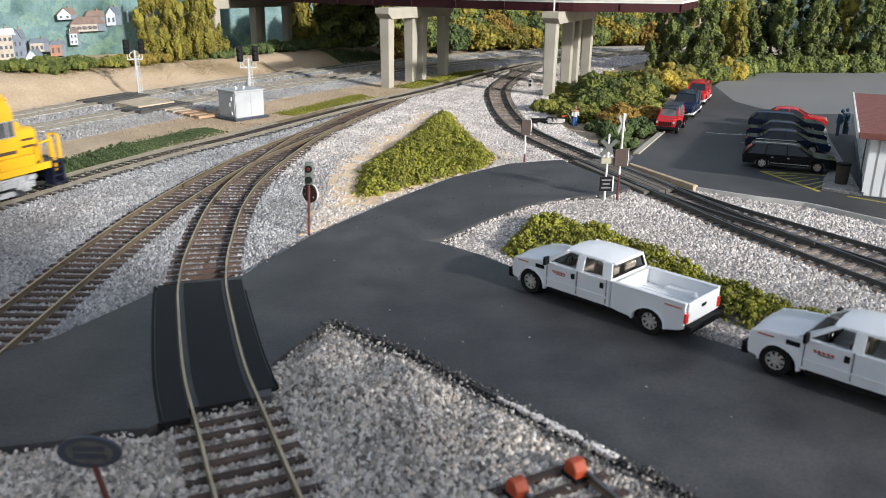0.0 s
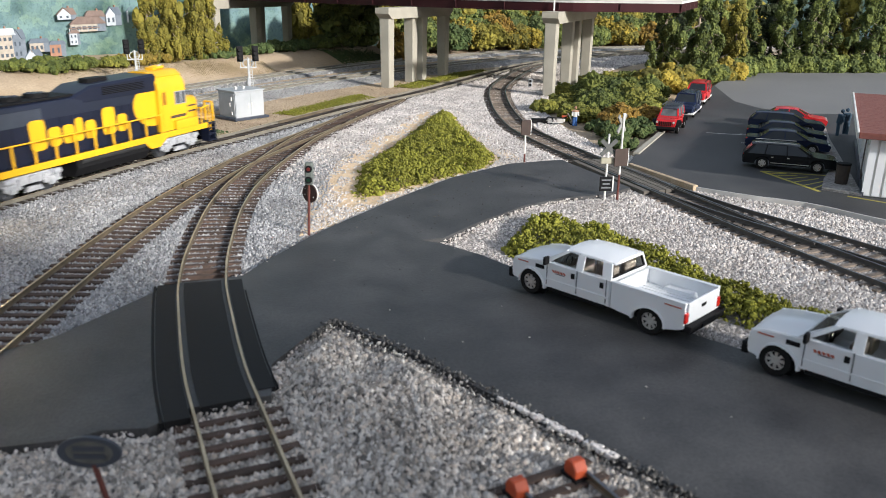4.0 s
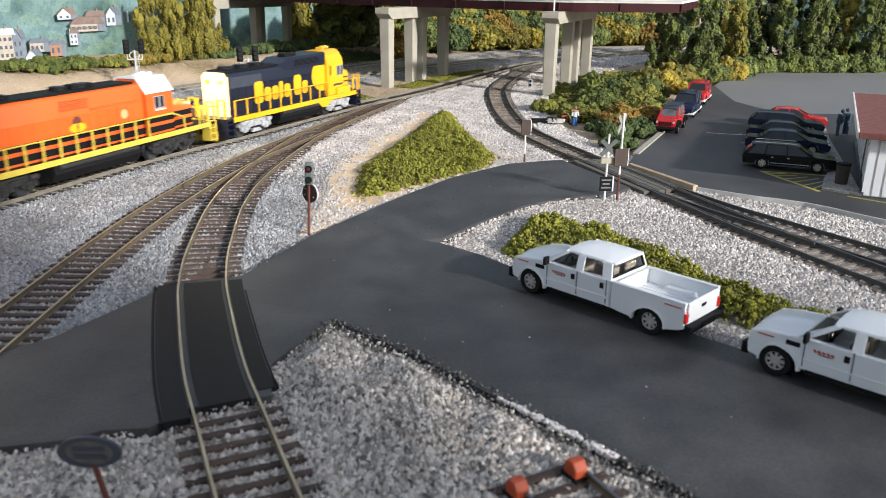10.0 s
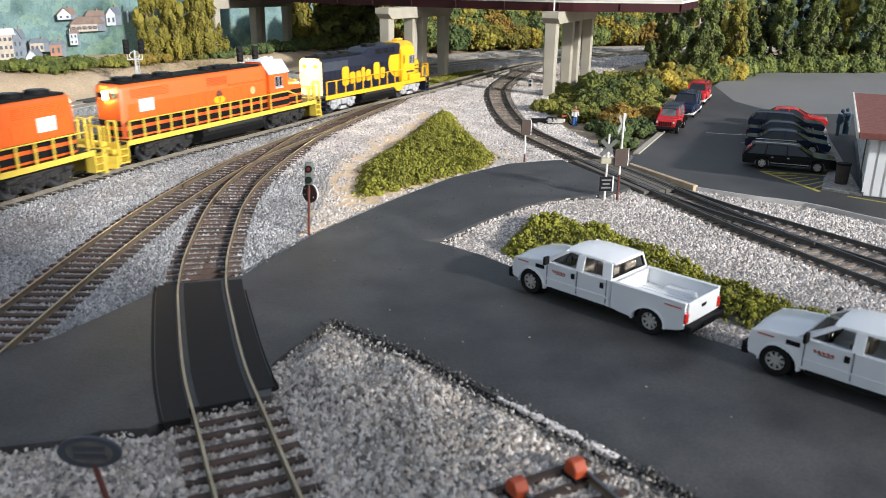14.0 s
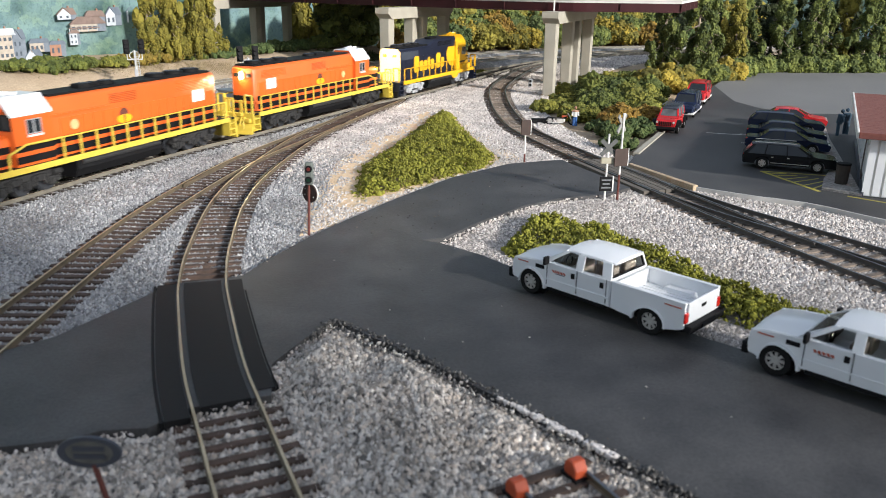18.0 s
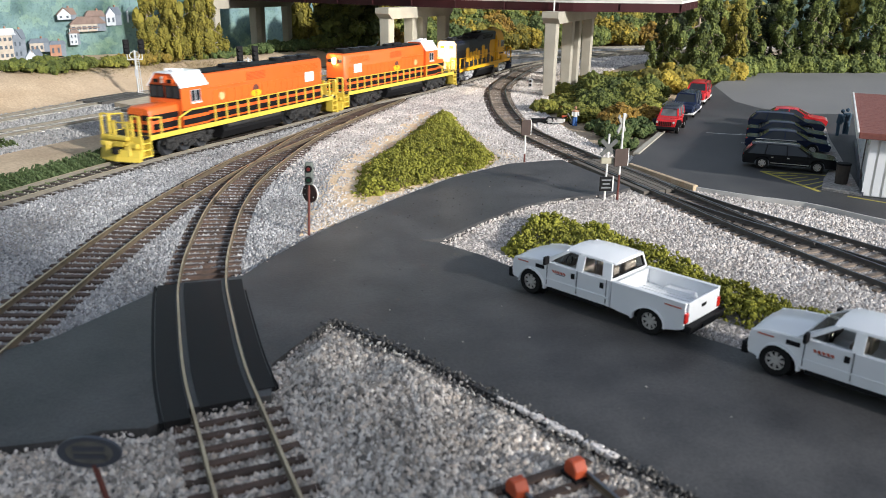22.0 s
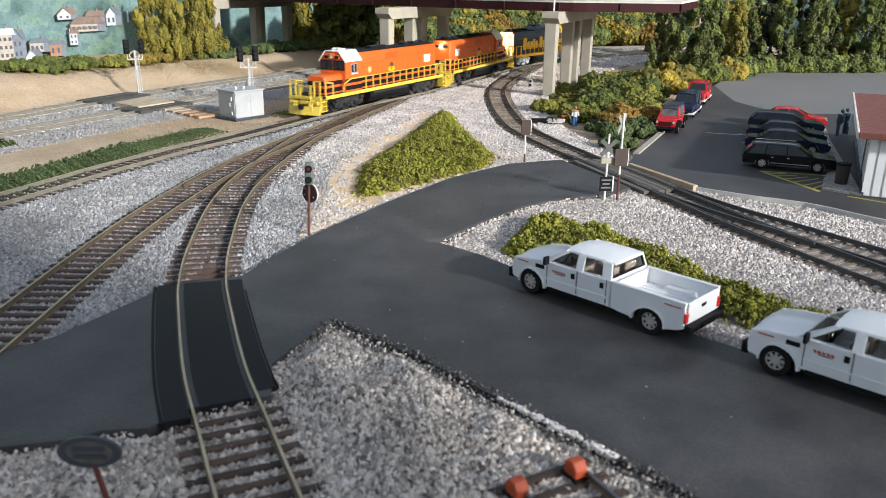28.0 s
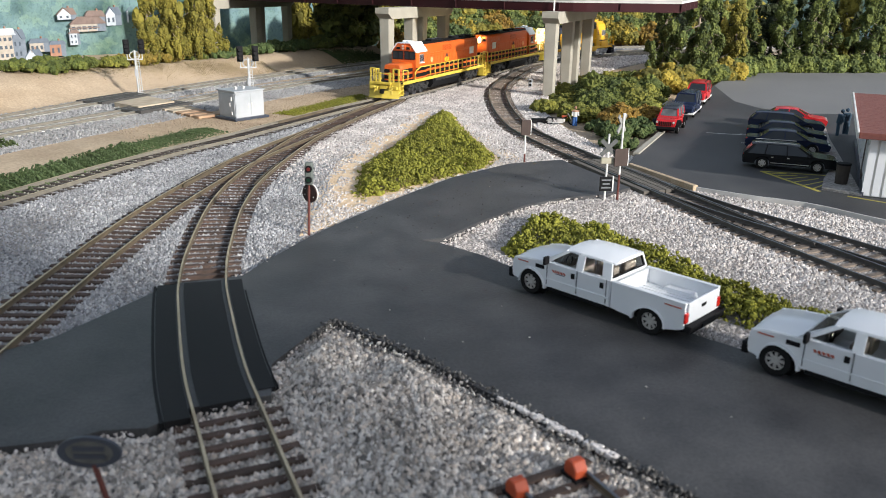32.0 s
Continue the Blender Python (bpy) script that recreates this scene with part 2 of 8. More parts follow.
def painted_valley():
    """A brushed painting of wooded hills in haze: blotchy tree crowns in several greens."""
    m = bpy.data.materials.new("painted_backdrop")
    m.use_nodes = True
    N, L = m.node_tree.nodes, m.node_tree.links
    b = N["Principled BSDF"]
    b.inputs["Roughness"].default_value, b.inputs["Specular IOR Level"].default_value = 0.8, 0.2
    co = N.new("ShaderNodeTexCoord")
    wob = N.new("ShaderNodeTexNoise")
    wob.inputs["Scale"].default_value, wob.inputs["Detail"].default_value = 160, 4
    L.new(co.outputs["Object"], wob.inputs["Vector"])
    add = N.new("ShaderNodeVectorMath")
    add.operation = "MULTIPLY_ADD"
    add.inputs[1].default_value = (0.010, 0.010, 0.010)
    L.new(wob.outputs["Color"], add.inputs[0])
    L.new(co.outputs["Object"], add.inputs[2])
    out = None
    for scale, weight in ((48, 1.0), (130, 0.4)):
        v = N.new("ShaderNodeTexVoronoi")
        v.inputs["Scale"].default_value = scale
        L.new(add.outputs[0], v.inputs["Vector"])
        grey = N.new("ShaderNodeSeparateColor")
        L.new(v.outputs["Color"], grey.inputs[0])
        ramp = N.new("ShaderNodeValToRGB")
        el = ramp.color_ramp.elements
        el[0].color, el[1].color = (0.018, 0.045, 0.045, 1), (0.16, 0.23, 0.13, 1)
        mid = el.new(0.55)
        mid.color = (0.055, 0.105, 0.085, 1)
        L.new(grey.outputs[0], ramp.inputs[0])
        if out is None:
            out = ramp.outputs[0]
        else:
            mx = N.new("ShaderNodeMix")
            mx.data_type = "RGBA"
            mx.inputs["Factor"].default_value = weight
            L.new(out, mx.inputs[6])
            L.new(ramp.outputs[0], mx.inputs[7])
            out = mx.outputs[2]
    for scale, colour, lo, hi in ((14, (0.20, 0.31, 0.34), 0.32, 0.85), (330, (0.03, 0.06, 0.05), 0.52, 0.95)):
        n = N.new("ShaderNodeTexNoise")
        n.inputs["Scale"].default_value, n.inputs["Detail"].default_value = scale, 4
        L.new(co.outputs["Object"], n.inputs["Vector"])
        r = N.new("ShaderNodeMapRange")
        r.inputs[1].default_value, r.inputs[2].default_value = lo, hi
        L.new(n.outputs["Fac"], r.inputs[0])
        mx = N.new("ShaderNodeMix")
        mx.data_type = "RGBA"
        mx.inputs[7].default_value = (*colour, 1)
        L.new(r.outputs[0], mx.inputs["Factor"])
        L.new(out, mx.inputs[6])
        out = mx.outputs[2]
    L.new(out, b.inputs["Base Color"])
    return m


M["backdrop"] = painted_valley()
M["grit"] = mixed("dusty_grit", [(0.20, 0.185, 0.155), (0.46, 0.43, 0.36), (0.60, 0.565, 0.48), (0.34, 0.31, 0.25)], 0.95)
M["wall"] = material("shade_wall_paint", (0.62, 0.60, 0.56), (0.58, 0.56, 0.52), 120, 0.85)


# ---- mesh helpers ----
def part(name, bm, mat, parent=None, label="", smooth=False, at=None):
    """Links a bmesh (in mm) as one mesh object, under a thing or a part."""
    me = bpy.data.meshes.new(name)
    bm.to_mesh(me)
    bm.free()
    return from_mesh(name, me, mat, parent, label, smooth, at, MM)


def from_mesh(name, me, mat, parent=None, label="", smooth=False, at=None, scale=1.0):
    if scale != 1.0:
        me.transform(Matrix.Scale(scale, 4))
    me.materials.append(mat)
    if smooth:
        me.shade_smooth()
        me.set_sharp_from_angle(angle=radians(38))
    ob = new(name, me)
    if parent is not None:
        ob.parent = parent
    if at is not None:
        ob.matrix_basis = at
    if label:
        tagged(ob, label)
    return ob


def raw(name, verts, faces, mat, parent=None, label="", smooth=False):
    me = bpy.data.meshes.new(name)
    me.from_pydata([(x * MM, y * MM, z * MM) for x, y, z in verts], [], faces)
    me.update()
    return from_mesh(name, me, mat, parent, label, smooth)


def thing(name, m, label, category, group="", kind=""):
    ob = new(name)
    ob.empty_display_size = 0.01
    ob.matrix_basis = m
    return tagged(ob, label, category, group, kind)


def mm(x, y, z=0, rx=0, ry=0, rz=0):
    return pose(x * MM, y * MM, z * MM, rx, ry, rz)


def B():
    return bmesh.new()


def box(bm, x0, x1, y0, y1, z0, z1, bevel=0.0, m=None):
    r = bmesh.ops.create_cube(bm, size=1.0)
    vs = r["verts"]
    bmesh.ops.scale(bm, vec=(x1 - x0, y1 - y0, z1 - z0), verts=vs)
    bmesh.ops.translate(bm, vec=((x0 + x1) / 2, (y0 + y1) / 2, (z0 + z1) / 2), verts=vs)
    if bevel:
        es = list({e for v in vs for e in v.link_edges})
        r2 = bmesh.ops.bevel(bm, geom=es, offset=bevel, segments=2, affect="EDGES", profile=0.5)
        vs = list({v for f in r2["faces"] for v in f.verts} | {v for v in vs if v.is_valid})
    if m is not None:
        bmesh.ops.transform(bm, matrix=m, verts=vs)
    return bm


def cyl(bm, p, q, r, r2=None, n=10, cap=True):
    p, q = Vector(p), Vector(q)
    d = q - p
    m = Matrix.Translation((p + q) / 2) @ d.to_track_quat("Z", "Y").to_matrix().to_4x4()
    bmesh.ops.create_cone(bm, cap_ends=cap, segments=n, radius1=r, radius2=r if r2 is None else r2, depth=d.length, matrix=m)
    return bm


def prism(bm, outline, y0, y1):
    """An outline in x, z pushed out along y."""
    a = [bm.verts.new((x, y0, z)) for x, z in outline]
    b = [bm.verts.new((x, y1, z)) for x, z in outline]
    n = len(outline)
    fs = [bm.faces.new(a), bm.faces.new(b[::-1])]
    for i in range(n):
        fs.append(bm.faces.new((a[i], b[i], b[(i + 1) % n], a[(i + 1) % n])))
    bmesh.ops.recalc_face_normals(bm, faces=fs)
    return fs


def slab(bm, outline, z0, z1):
    """An outline in x, y with a thickness."""
    a = [bm.verts.new((x, y, z0)) for x, y in outline]
    b = [bm.verts.new((x, y, z1)) for x, y in outline]
    n = len(outline)
    fs = [bm.faces.new(a), bm.faces.new(b)]
    for i in range(n):
        fs.append(bm.faces.new((a[i], b[i], b[(i + 1) % n], a[(i + 1) % n])))
    bmesh.ops.recalc_face_normals(bm, faces=fs)
    return fs


def loft(bm, rings, close=True):
    """Skin between rings of points of equal length."""
    vr = [[bm.verts.new(p) for p in r] for r in rings]
    n = len(rings[0])
    fs = []
    for a, b in zip(vr, vr[1:]):
        for i in range(n):
            fs.append(bm.faces.new((a[i], a[(i + 1) % n], b[(i + 1) % n], b[i])))
    if close:
        fs += [bm.faces.new(vr[0][::-1]), bm.faces.new(vr[-1])]
    bmesh.ops.recalc_face_normals(bm, faces=fs)
    return fs


def curve(points, step):
    """A smooth line through the points, resampled every step mm: list of (x, y, tangent x, tangent y)."""
    P = [np.array(p, float) for p in points]
    P = [2 * P[0] - P[1]] + P + [2 * P[-1] - P[-2]]
    fine = []
    for a, b, c, d in zip(P, P[1:], P[2:], P[3:]):
        for k in range(24):
            t = k / 24
            fine.append(0.5 * ((2 * b) + (c - a) * t + (2 * a - 5 * b + 4 * c - d) * t * t + (3 * b - a - 3 * c + d) * t ** 3))
    fine = np.array(fine + [P[-2]])
    for _ in range(12):
        fine[1:-1] = fine[1:-1] * 0.5 + (fine[:-2] + fine[2:]) * 0.25
    seg = np.r_[0, np.cumsum(np.hypot(*np.diff(fine, axis=0).T))]
    n = max(2, int(seg[-1] / step) + 1)
    s = np.linspace(0, seg[-1], n)
    x, y = np.interp(s, seg, fine[:, 0]), np.interp(s, seg, fine[:, 1])
    tx, ty = np.gradient(x), np.gradient(y)
    h = np.hypot(tx, ty)
    return [(a, b, c / k, d / k) for a, b, c, d, k in zip(x, y, tx, ty, h)]


def inside(poly, X, Y):
    c = np.zeros(np.shape(X), bool)
    n = len(poly)
    for i in range(n):
        (x0, y0), (x1, y1) = poly[i], poly[(i + 1) % n]
        hit = ((y0 > Y) != (y1 > Y)) & (X < (x1 - x0) * (Y - y0) / ((y1 - y0) or 1e-9) + x0)
        c ^= hit
    return c


def distance(line, X, Y):
    """Distance in plan from points to a polyline."""
    d = np.full(np.shape(X), 1e9)
    for (x0, y0), (x1, y1) in zip(line, line[1:]):
        dx, dy = x1 - x0, y1 - y0
        t = np.clip(((X - x0) * dx + (Y - y0) * dy) / (dx * dx + dy * dy + 1e-9), 0, 1)
        d = np.minimum(d, np.hypot(X - x0 - t * dx, Y - y0 - t * dy))
    return d


OCTA_V = np.array([(1, 0, 0), (-1, 0, 0), (0, 1, 0), (0, -1, 0), (0, 0, 1), (0, 0, -1)], float)
OCTA_F = np.array([(0, 2, 4), (2, 1, 4), (1, 3, 4), (3, 0, 4), (2, 0, 5), (1, 2, 5), (3, 1, 5), (0, 3, 5)])
HIP_V = np.array([(-0.8, -0.7, -0.8), (0.8, -0.7, -0.8), (0.8, 0.7, -0.8), (-0.8, 0.7, -0.8), (-0.42, 0, 0.85), (0.42, 0, 0.85)], float)
HIP_F = np.array([(0, 1, 5), (0, 5, 4), (2, 3, 4), (2, 4, 5), (1, 2, 5), (3, 0, 4)])
FLAKE_V = np.array([(1, 0, -0.35), (-0.5, 0.87, -0.35), (-0.5, -0.87, -0.35), (0, 0, 0.9)], float) * 1.15
FLAKE_F = np.array([(0, 2, 1), (0, 1, 3), (1, 2, 3), (2, 0, 3)])
SHAPES = {"octa": (OCTA_V, OCTA_F, 3.14), "stone": (HIP_V, HIP_F, 0.4), "flake": (FLAKE_V, FLAKE_F, 3.14)}
RNG = np.random.default_rng(7)


def bits(name, centres, sizes, mat, parent=None, label="", squash=0.8, rough=0.35, shape="flake"):
    """Many small angular bits (stones, foam crumbs, leaves) in one mesh."""
    V, F, tilt = SHAPES[shape]
    n, nv, nf = len(centres), len(V), len(F)
    c, s = np.asarray(centres, float), np.asarray(sizes, float)
    v = V[None] * (1 + RNG.uniform(-rough, rough, (n, nv, 1))) + RNG.uniform(-0.22, 0.22, (n, nv, 3))
    v *= RNG.uniform(0.7, 1.2, (n, 1, 3)) * np.array([1, 1, squash])
    a, p, q = RNG.uniform(0, 2 * math.pi, n), RNG.uniform(-tilt, tilt, n), RNG.uniform(0, 2 * math.pi, n)
    ax = np.stack([np.cos(q), np.sin(q)], -1)
    ca, sa, cp, sp, o = np.cos(a), np.sin(a), np.cos(p), np.sin(p), np.zeros(n)
    spin = np.array([[ca, -sa, o], [sa, ca, o], [o, o, o + 1]]).transpose(2, 0, 1)
    ux, uy = ax.T
    lean = np.array([[cp + ux * ux * (1 - cp), ux * uy * (1 - cp), uy * sp],
                     [ux * uy * (1 - cp), cp + uy * uy * (1 - cp), -ux * sp],
                     [-uy * sp, ux * sp, cp]]).transpose(2, 0, 1)
    v = np.einsum("nij,nkj->nki", lean @ spin, v) * s[:, None, None] + c[:, None]
    f = (F[None] + nv * np.arange(n)[:, None, None]).reshape(-1, 3)
    me = bpy.data.meshes.new(name)
    me.vertices.add(nv * n)
    me.vertices.foreach_set("co", (v.reshape(-1) * MM).astype(np.float32))
    me.loops.add(3 * nf * n)
    me.loops.foreach_set("vertex_index", f.reshape(-1).astype(np.int32))
    me.polygons.add(nf * n)
    me.polygons.foreach_set("loop_start", np.arange(0, 3 * nf * n, 3, dtype=np.int32))
    me.update(calc_edges=True)
    return from_mesh(name, me, mat, parent, label)


def grid_points(poly, spacing):
    """Jittered points inside a polygon."""
    P = np.array(poly)
    x, y = np.meshgrid(np.arange(P[:, 0].min(), P[:, 0].max(), spacing), np.arange(P[:, 1].min(), P[:, 1].max(), spacing))
    x, y = x.ravel(), y.ravel()
    x, y = x + RNG.uniform(-0.5, 0.5, x.size) * spacing, y + RNG.uniform(-0.5, 0.5, x.size) * spacing
    k = inside(poly, x, y)
    return x[k], y[k]


# ---- plan: tracks, roads and grounds ----
LINE = {
    "A": [(-20, 110), (-34, 135), (-42.5, 153), (-53.5, 178), (-67, 209), (-82, 251), (-90.5, 277), (-97.5, 305), (-102, 329), (-106.5, 356), (-110.5, 384), (-113, 416), (-113.5, 444), (-111, 493), (-102, 577), (-79, 678), (-48, 790)],
    "B": [(-140, 130), (-143, 200), (-145, 290), (-144.5, 346), (-143, 380), (-140, 415), (-135, 455), (-126, 505), (-114, 552), (-101, 595), (-92, 632)],
    "C": [(-500, -280), (-430, -130), (-360, 40), (-290, 230), (-262, 310), (-228, 403), (-208, 462), (-195, 494), (-180, 529), (-154, 582), (-127, 645), (-92, 724), (-57, 790), (-24, 853), (36, 990), (79, 1088), (138, 1196), (240, 1313), (350, 1385), (500, 1440), (720, 1490)],
    "D": [(196, 248), (180, 288), (172, 305), (160, 333), (148, 362), (116, 455), (85, 544), (73, 582), (62, 625), (56, 680), (53.5, 746), (54.5, 826), (60, 890), (73, 955), (93, 1035), (122, 1130), (160, 1215)],
    "D2": [(236, 243), (213, 280), (186.5, 323.7), (177, 340), (161.5, 366), (144, 395), (118, 450), (104, 488)],
    "E1": [(-480, 330), (-430, 470), (-375, 620), (-345, 703), (-318, 775), (-255, 912), (-205, 998), (-115, 1145), (10, 1295), (150, 1420), (320, 1515), (500, 1580), (760, 1620)],
    "E2": [(-430, 330), (-380, 455), (-335, 565), (-308, 626), (-272, 703), (-222, 808), (-175, 893), (-95, 1015), (8, 1155), (120, 1280), (270, 1385), (400, 1448), (560, 1500), (740, 1545)],
    "F": [(24, 160), (34, 141), (48, 113), (66, 76)],
}
CURVE = {k: curve(v, 4.0) for k, v in LINE.items()}
XY = {k: [(a, b) for a, b, _, _ in v] for k, v in CURVE.items()}
ROAD = [(-150, 160), (-108, 167), (-95, 170), (-86, 175), (-73, 175), (-70, 183), (-67, 187), (-47, 194), (-51, 213), (-45, 229), (-37, 247), (-24, 234), (-5, 217), (13, 197), (32, 177),
        (39, 169), (52, 156), (80, 128), (130, 80), (230, 60), (235, 75), (160, 155), (96, 226), (85, 236), (28, 301), (16, 316), (-1, 331), (-10, 335), (0, 338), (18, 365), (42, 395),
        (65, 412), (89, 420), (98, 429), (106, 436), (96, 462), (77, 509), (70, 507), (41, 495), (5, 456), (-26, 405), (-50, 359), (-60, 338), (-73, 304), (-78, 287), (-100, 279), (-104, 269),
        (-124, 230), (-150, 205)]
LOT_EDGE = [(a, b) for a, b, _, _ in curve([(142, 440), (169, 420.5), (196, 404.5), (219, 375.5), (300, 291)], 12.0)]
LOT = [(120, 503)] + LOT_EDGE + [(760, 290), (760, 716), (330, 724), (300, 752), (291, 800), (313, 930), (170, 618), (130, 529)]
APRON = [(313, 930), (291, 800), (300, 752), (330, 724), (760, 716), (760, 1140), (615, 1134), (517, 1123), (382, 1072)]
MOSS1 = [(-43, 408), (-51, 416), (-54, 487), (-30, 586), (-9, 708), (7, 710), (17, 625), (28, 567), (37, 518), (28, 489), (1, 457), (-27, 421)]
MOSS2 = [(25, 326), (39, 368), (55, 379), (72, 362), (89, 339), (106, 297), (127, 266), (150, 235), (190, 185), (182, 175), (130, 222), (112, 240), (98, 251), (60, 288), (28, 318)]
SAND = [(-62, 350), (-68, 420), (-66, 500), (-50, 590), (-25, 690), (-12, 725), (-14, 600), (-30, 500), (-40, 430), (-30, 400), (-45, 372)]
GRAVEL = {
    "white": [
        [(-1, 331), (18, 365), (42, 395), (65, 412), (98, 429), (106, 436), (125, 440), (142, 439), (169, 419), (196, 403), (219, 374), (300, 289), (330, 150), (260, 60), (160, 155), (96, 226), (28, 301)],
        [(-78, 287), (-60, 338), (-26, 405), (5, 456), (41, 495), (70, 507), (78, 510), (120, 504), (130, 530), (112, 570), (99, 640), (92, 720), (104, 810), (128, 900), (175, 1000), (230, 1120), (300, 1230),
         (420, 1340), (350, 1385), (240, 1313), (138, 1196), (79, 1088), (36, 990), (-24, 853), (-79, 678), (-111, 493), (-113, 416), (-97, 305)],
    ],
    "pale": [
        [(-270, 295), (-228, 403), (-180, 529), (-127, 645), (-85, 730), (-101, 600), (-130, 490), (-143, 400), (-146, 295)],
        [(-330, 230), (-270, 295), (-146, 295), (-150, 205), (-200, 200)],
        [(-146, 290), (-143, 400), (-130, 490), (-101, 600), (-85, 730), (-70, 765), (-95, 640), (-111, 493), (-113, 416), (-98, 300), (-100, 279), (-104, 269), (-124, 230), (-150, 205), (-150, 160), (-160, 205)],
    ],
    "grey": [
        [(-47, 194), (-51, 213), (-45, 229), (-37, 247), (-24, 234), (-5, 217), (13, 197), (32, 177), (39, 169), (52, 156), (80, 128), (110, 96), (70, 60), (-10, 80), (-60, 150), (-67, 187)],
        [(-150, 160), (-108, 167), (-86, 175), (-73, 175), (-67, 187), (-40, 140), (-20, 100), (-150, 100)],
    ],
}


def smooth01(a):
    a = np.clip(a, 0, 1)
    return a * a * (3 - 2 * a)


def ground_height(X, Y):
    """The layout's surface: flat soil, with a sandy bank behind the far tracks."""
    d = distance(XY["E1"], X, Y)
    e = np.array(XY["E1"])
    xe = np.interp(Y, e[:, 1], e[:, 0])
    ye = np.interp(X, e[:, 0], e[:, 1])
    behind = (X < xe) & (Y > ye)
    top = np.interp(X, [-600, -440, -400, -370, -150, -90, 0], [34, 28, 21, 18.5, 17, 13, 3])
    fall = np.interp(X, [-150, -60], [42, 0])
    z = np.where(behind, smooth01((d - 22) / 62) * top - smooth01((d - 108) / 70) * fall, 0.0)
    return z - 4.0


# ---- setting ----
nx, ny = 190, 180
gx, gy = np.meshgrid(np.linspace(-1300, 1300, nx), np.linspace(-300, 2100, ny))
gz = ground_height(gx, gy)
gz += np.where(gz > -3.9, 1.6, 0.5) * (np.array([noise.noise((a / 28, b / 28, 0)) for a, b in zip(gx.ravel(), gy.ravel())]).reshape(gx.shape)) - 0.4
gverts = np.stack([gx, gy, gz], -1).reshape(-1, 3)
gfaces = [(j * nx + i, j * nx + i + 1, (j + 1) * nx + i + 1, (j + 1) * nx + i) for j in range(ny - 1) for i in range(nx - 1)]
tagged(raw("ground", gverts, gfaces, M["dirt"], smooth=True), "sandy tan scenery base of the layout", "ground", kind="structure")

SEAM = [(-75, 176.5), (-80, 195), (-89.5, 225), (-98.5, 252), (-105.5, 270)]
i0, i1 = ROAD.index((-70, 183)), ROAD.index((-104, 269))
for outline, mat, label in ((ROAD[i0:i1] + SEAM[::-1], "asphalt", "dark grey painted asphalt road forking across the tracks"), (ROAD[:4] + SEAM + ROAD[i1 + 1:], "asphalt", "dark grey painted asphalt road west of the siding")):
    bm = B()
    slab(bm, outline, -4.6, -0.7)
    bmesh.ops.triangulate(bm, faces=bm.faces[:])
    tagged(part("road", bm, M[mat]), label, "road", kind="structure")
bm = B()
slab(bm, LOT, -4.6, -0.9)
bmesh.ops.triangulate(bm, faces=bm.faces[:])
tagged(part("pavement", bm, M["asphalt_lot"]), "dark asphalt parking lot beside the siding", "parking lot", kind="structure")
# paler than the lot: dust and a grazing sky sheen put into the colour
bm = B()
slab(bm, APRON, -4.6, -0.9)
bmesh.ops.triangulate(bm, faces=bm.faces[:])
tagged(part("apron_pavement", bm, M["asphalt_grey"]), "dusty grey asphalt at the back of the lot, paled for grazing sheen", "parking lot", kind="structure")

SANDY = [(-66, 345), (-71, 420), (-69, 500), (-56, 590), (-32, 690), (-16, 735), (10, 735), (26, 640), (40, 570), (50, 520), (40, 486), (10, 450), (-26, 408), (-45, 372)]
ALL_TRACKS = ["A", "B", "C", "D", "D2"]


HEAP = GRAVEL["grey"][0]
DULL = [(-78, 287), (-63, 332), (-64, 420), (-58, 520), (-40, 600), (-79, 678), (-111, 493), (-113, 416), (-97, 305)]
GRAVEL["pale"].append(DULL)


def heap(x, y):
    """The near ballast lies heaped towards the road edge."""
    d = distance(HEAP + HEAP[:1], x, y)
    lump = np.array([noise.noise((a / 16, b / 16, 5)) for a, b in zip(x, y)])
    clear = np.clip((distance(XY["A"][::3], x, y) - 15) / 14, 0, 1) * np.clip((distance(XY["F"][::3], x, y) - 12) / 10, 0, 1)
    return np.where(inside(HEAP, x, y), clear * smooth01(d / 12) * (2.8 + 3.6 * lump), 0.0)


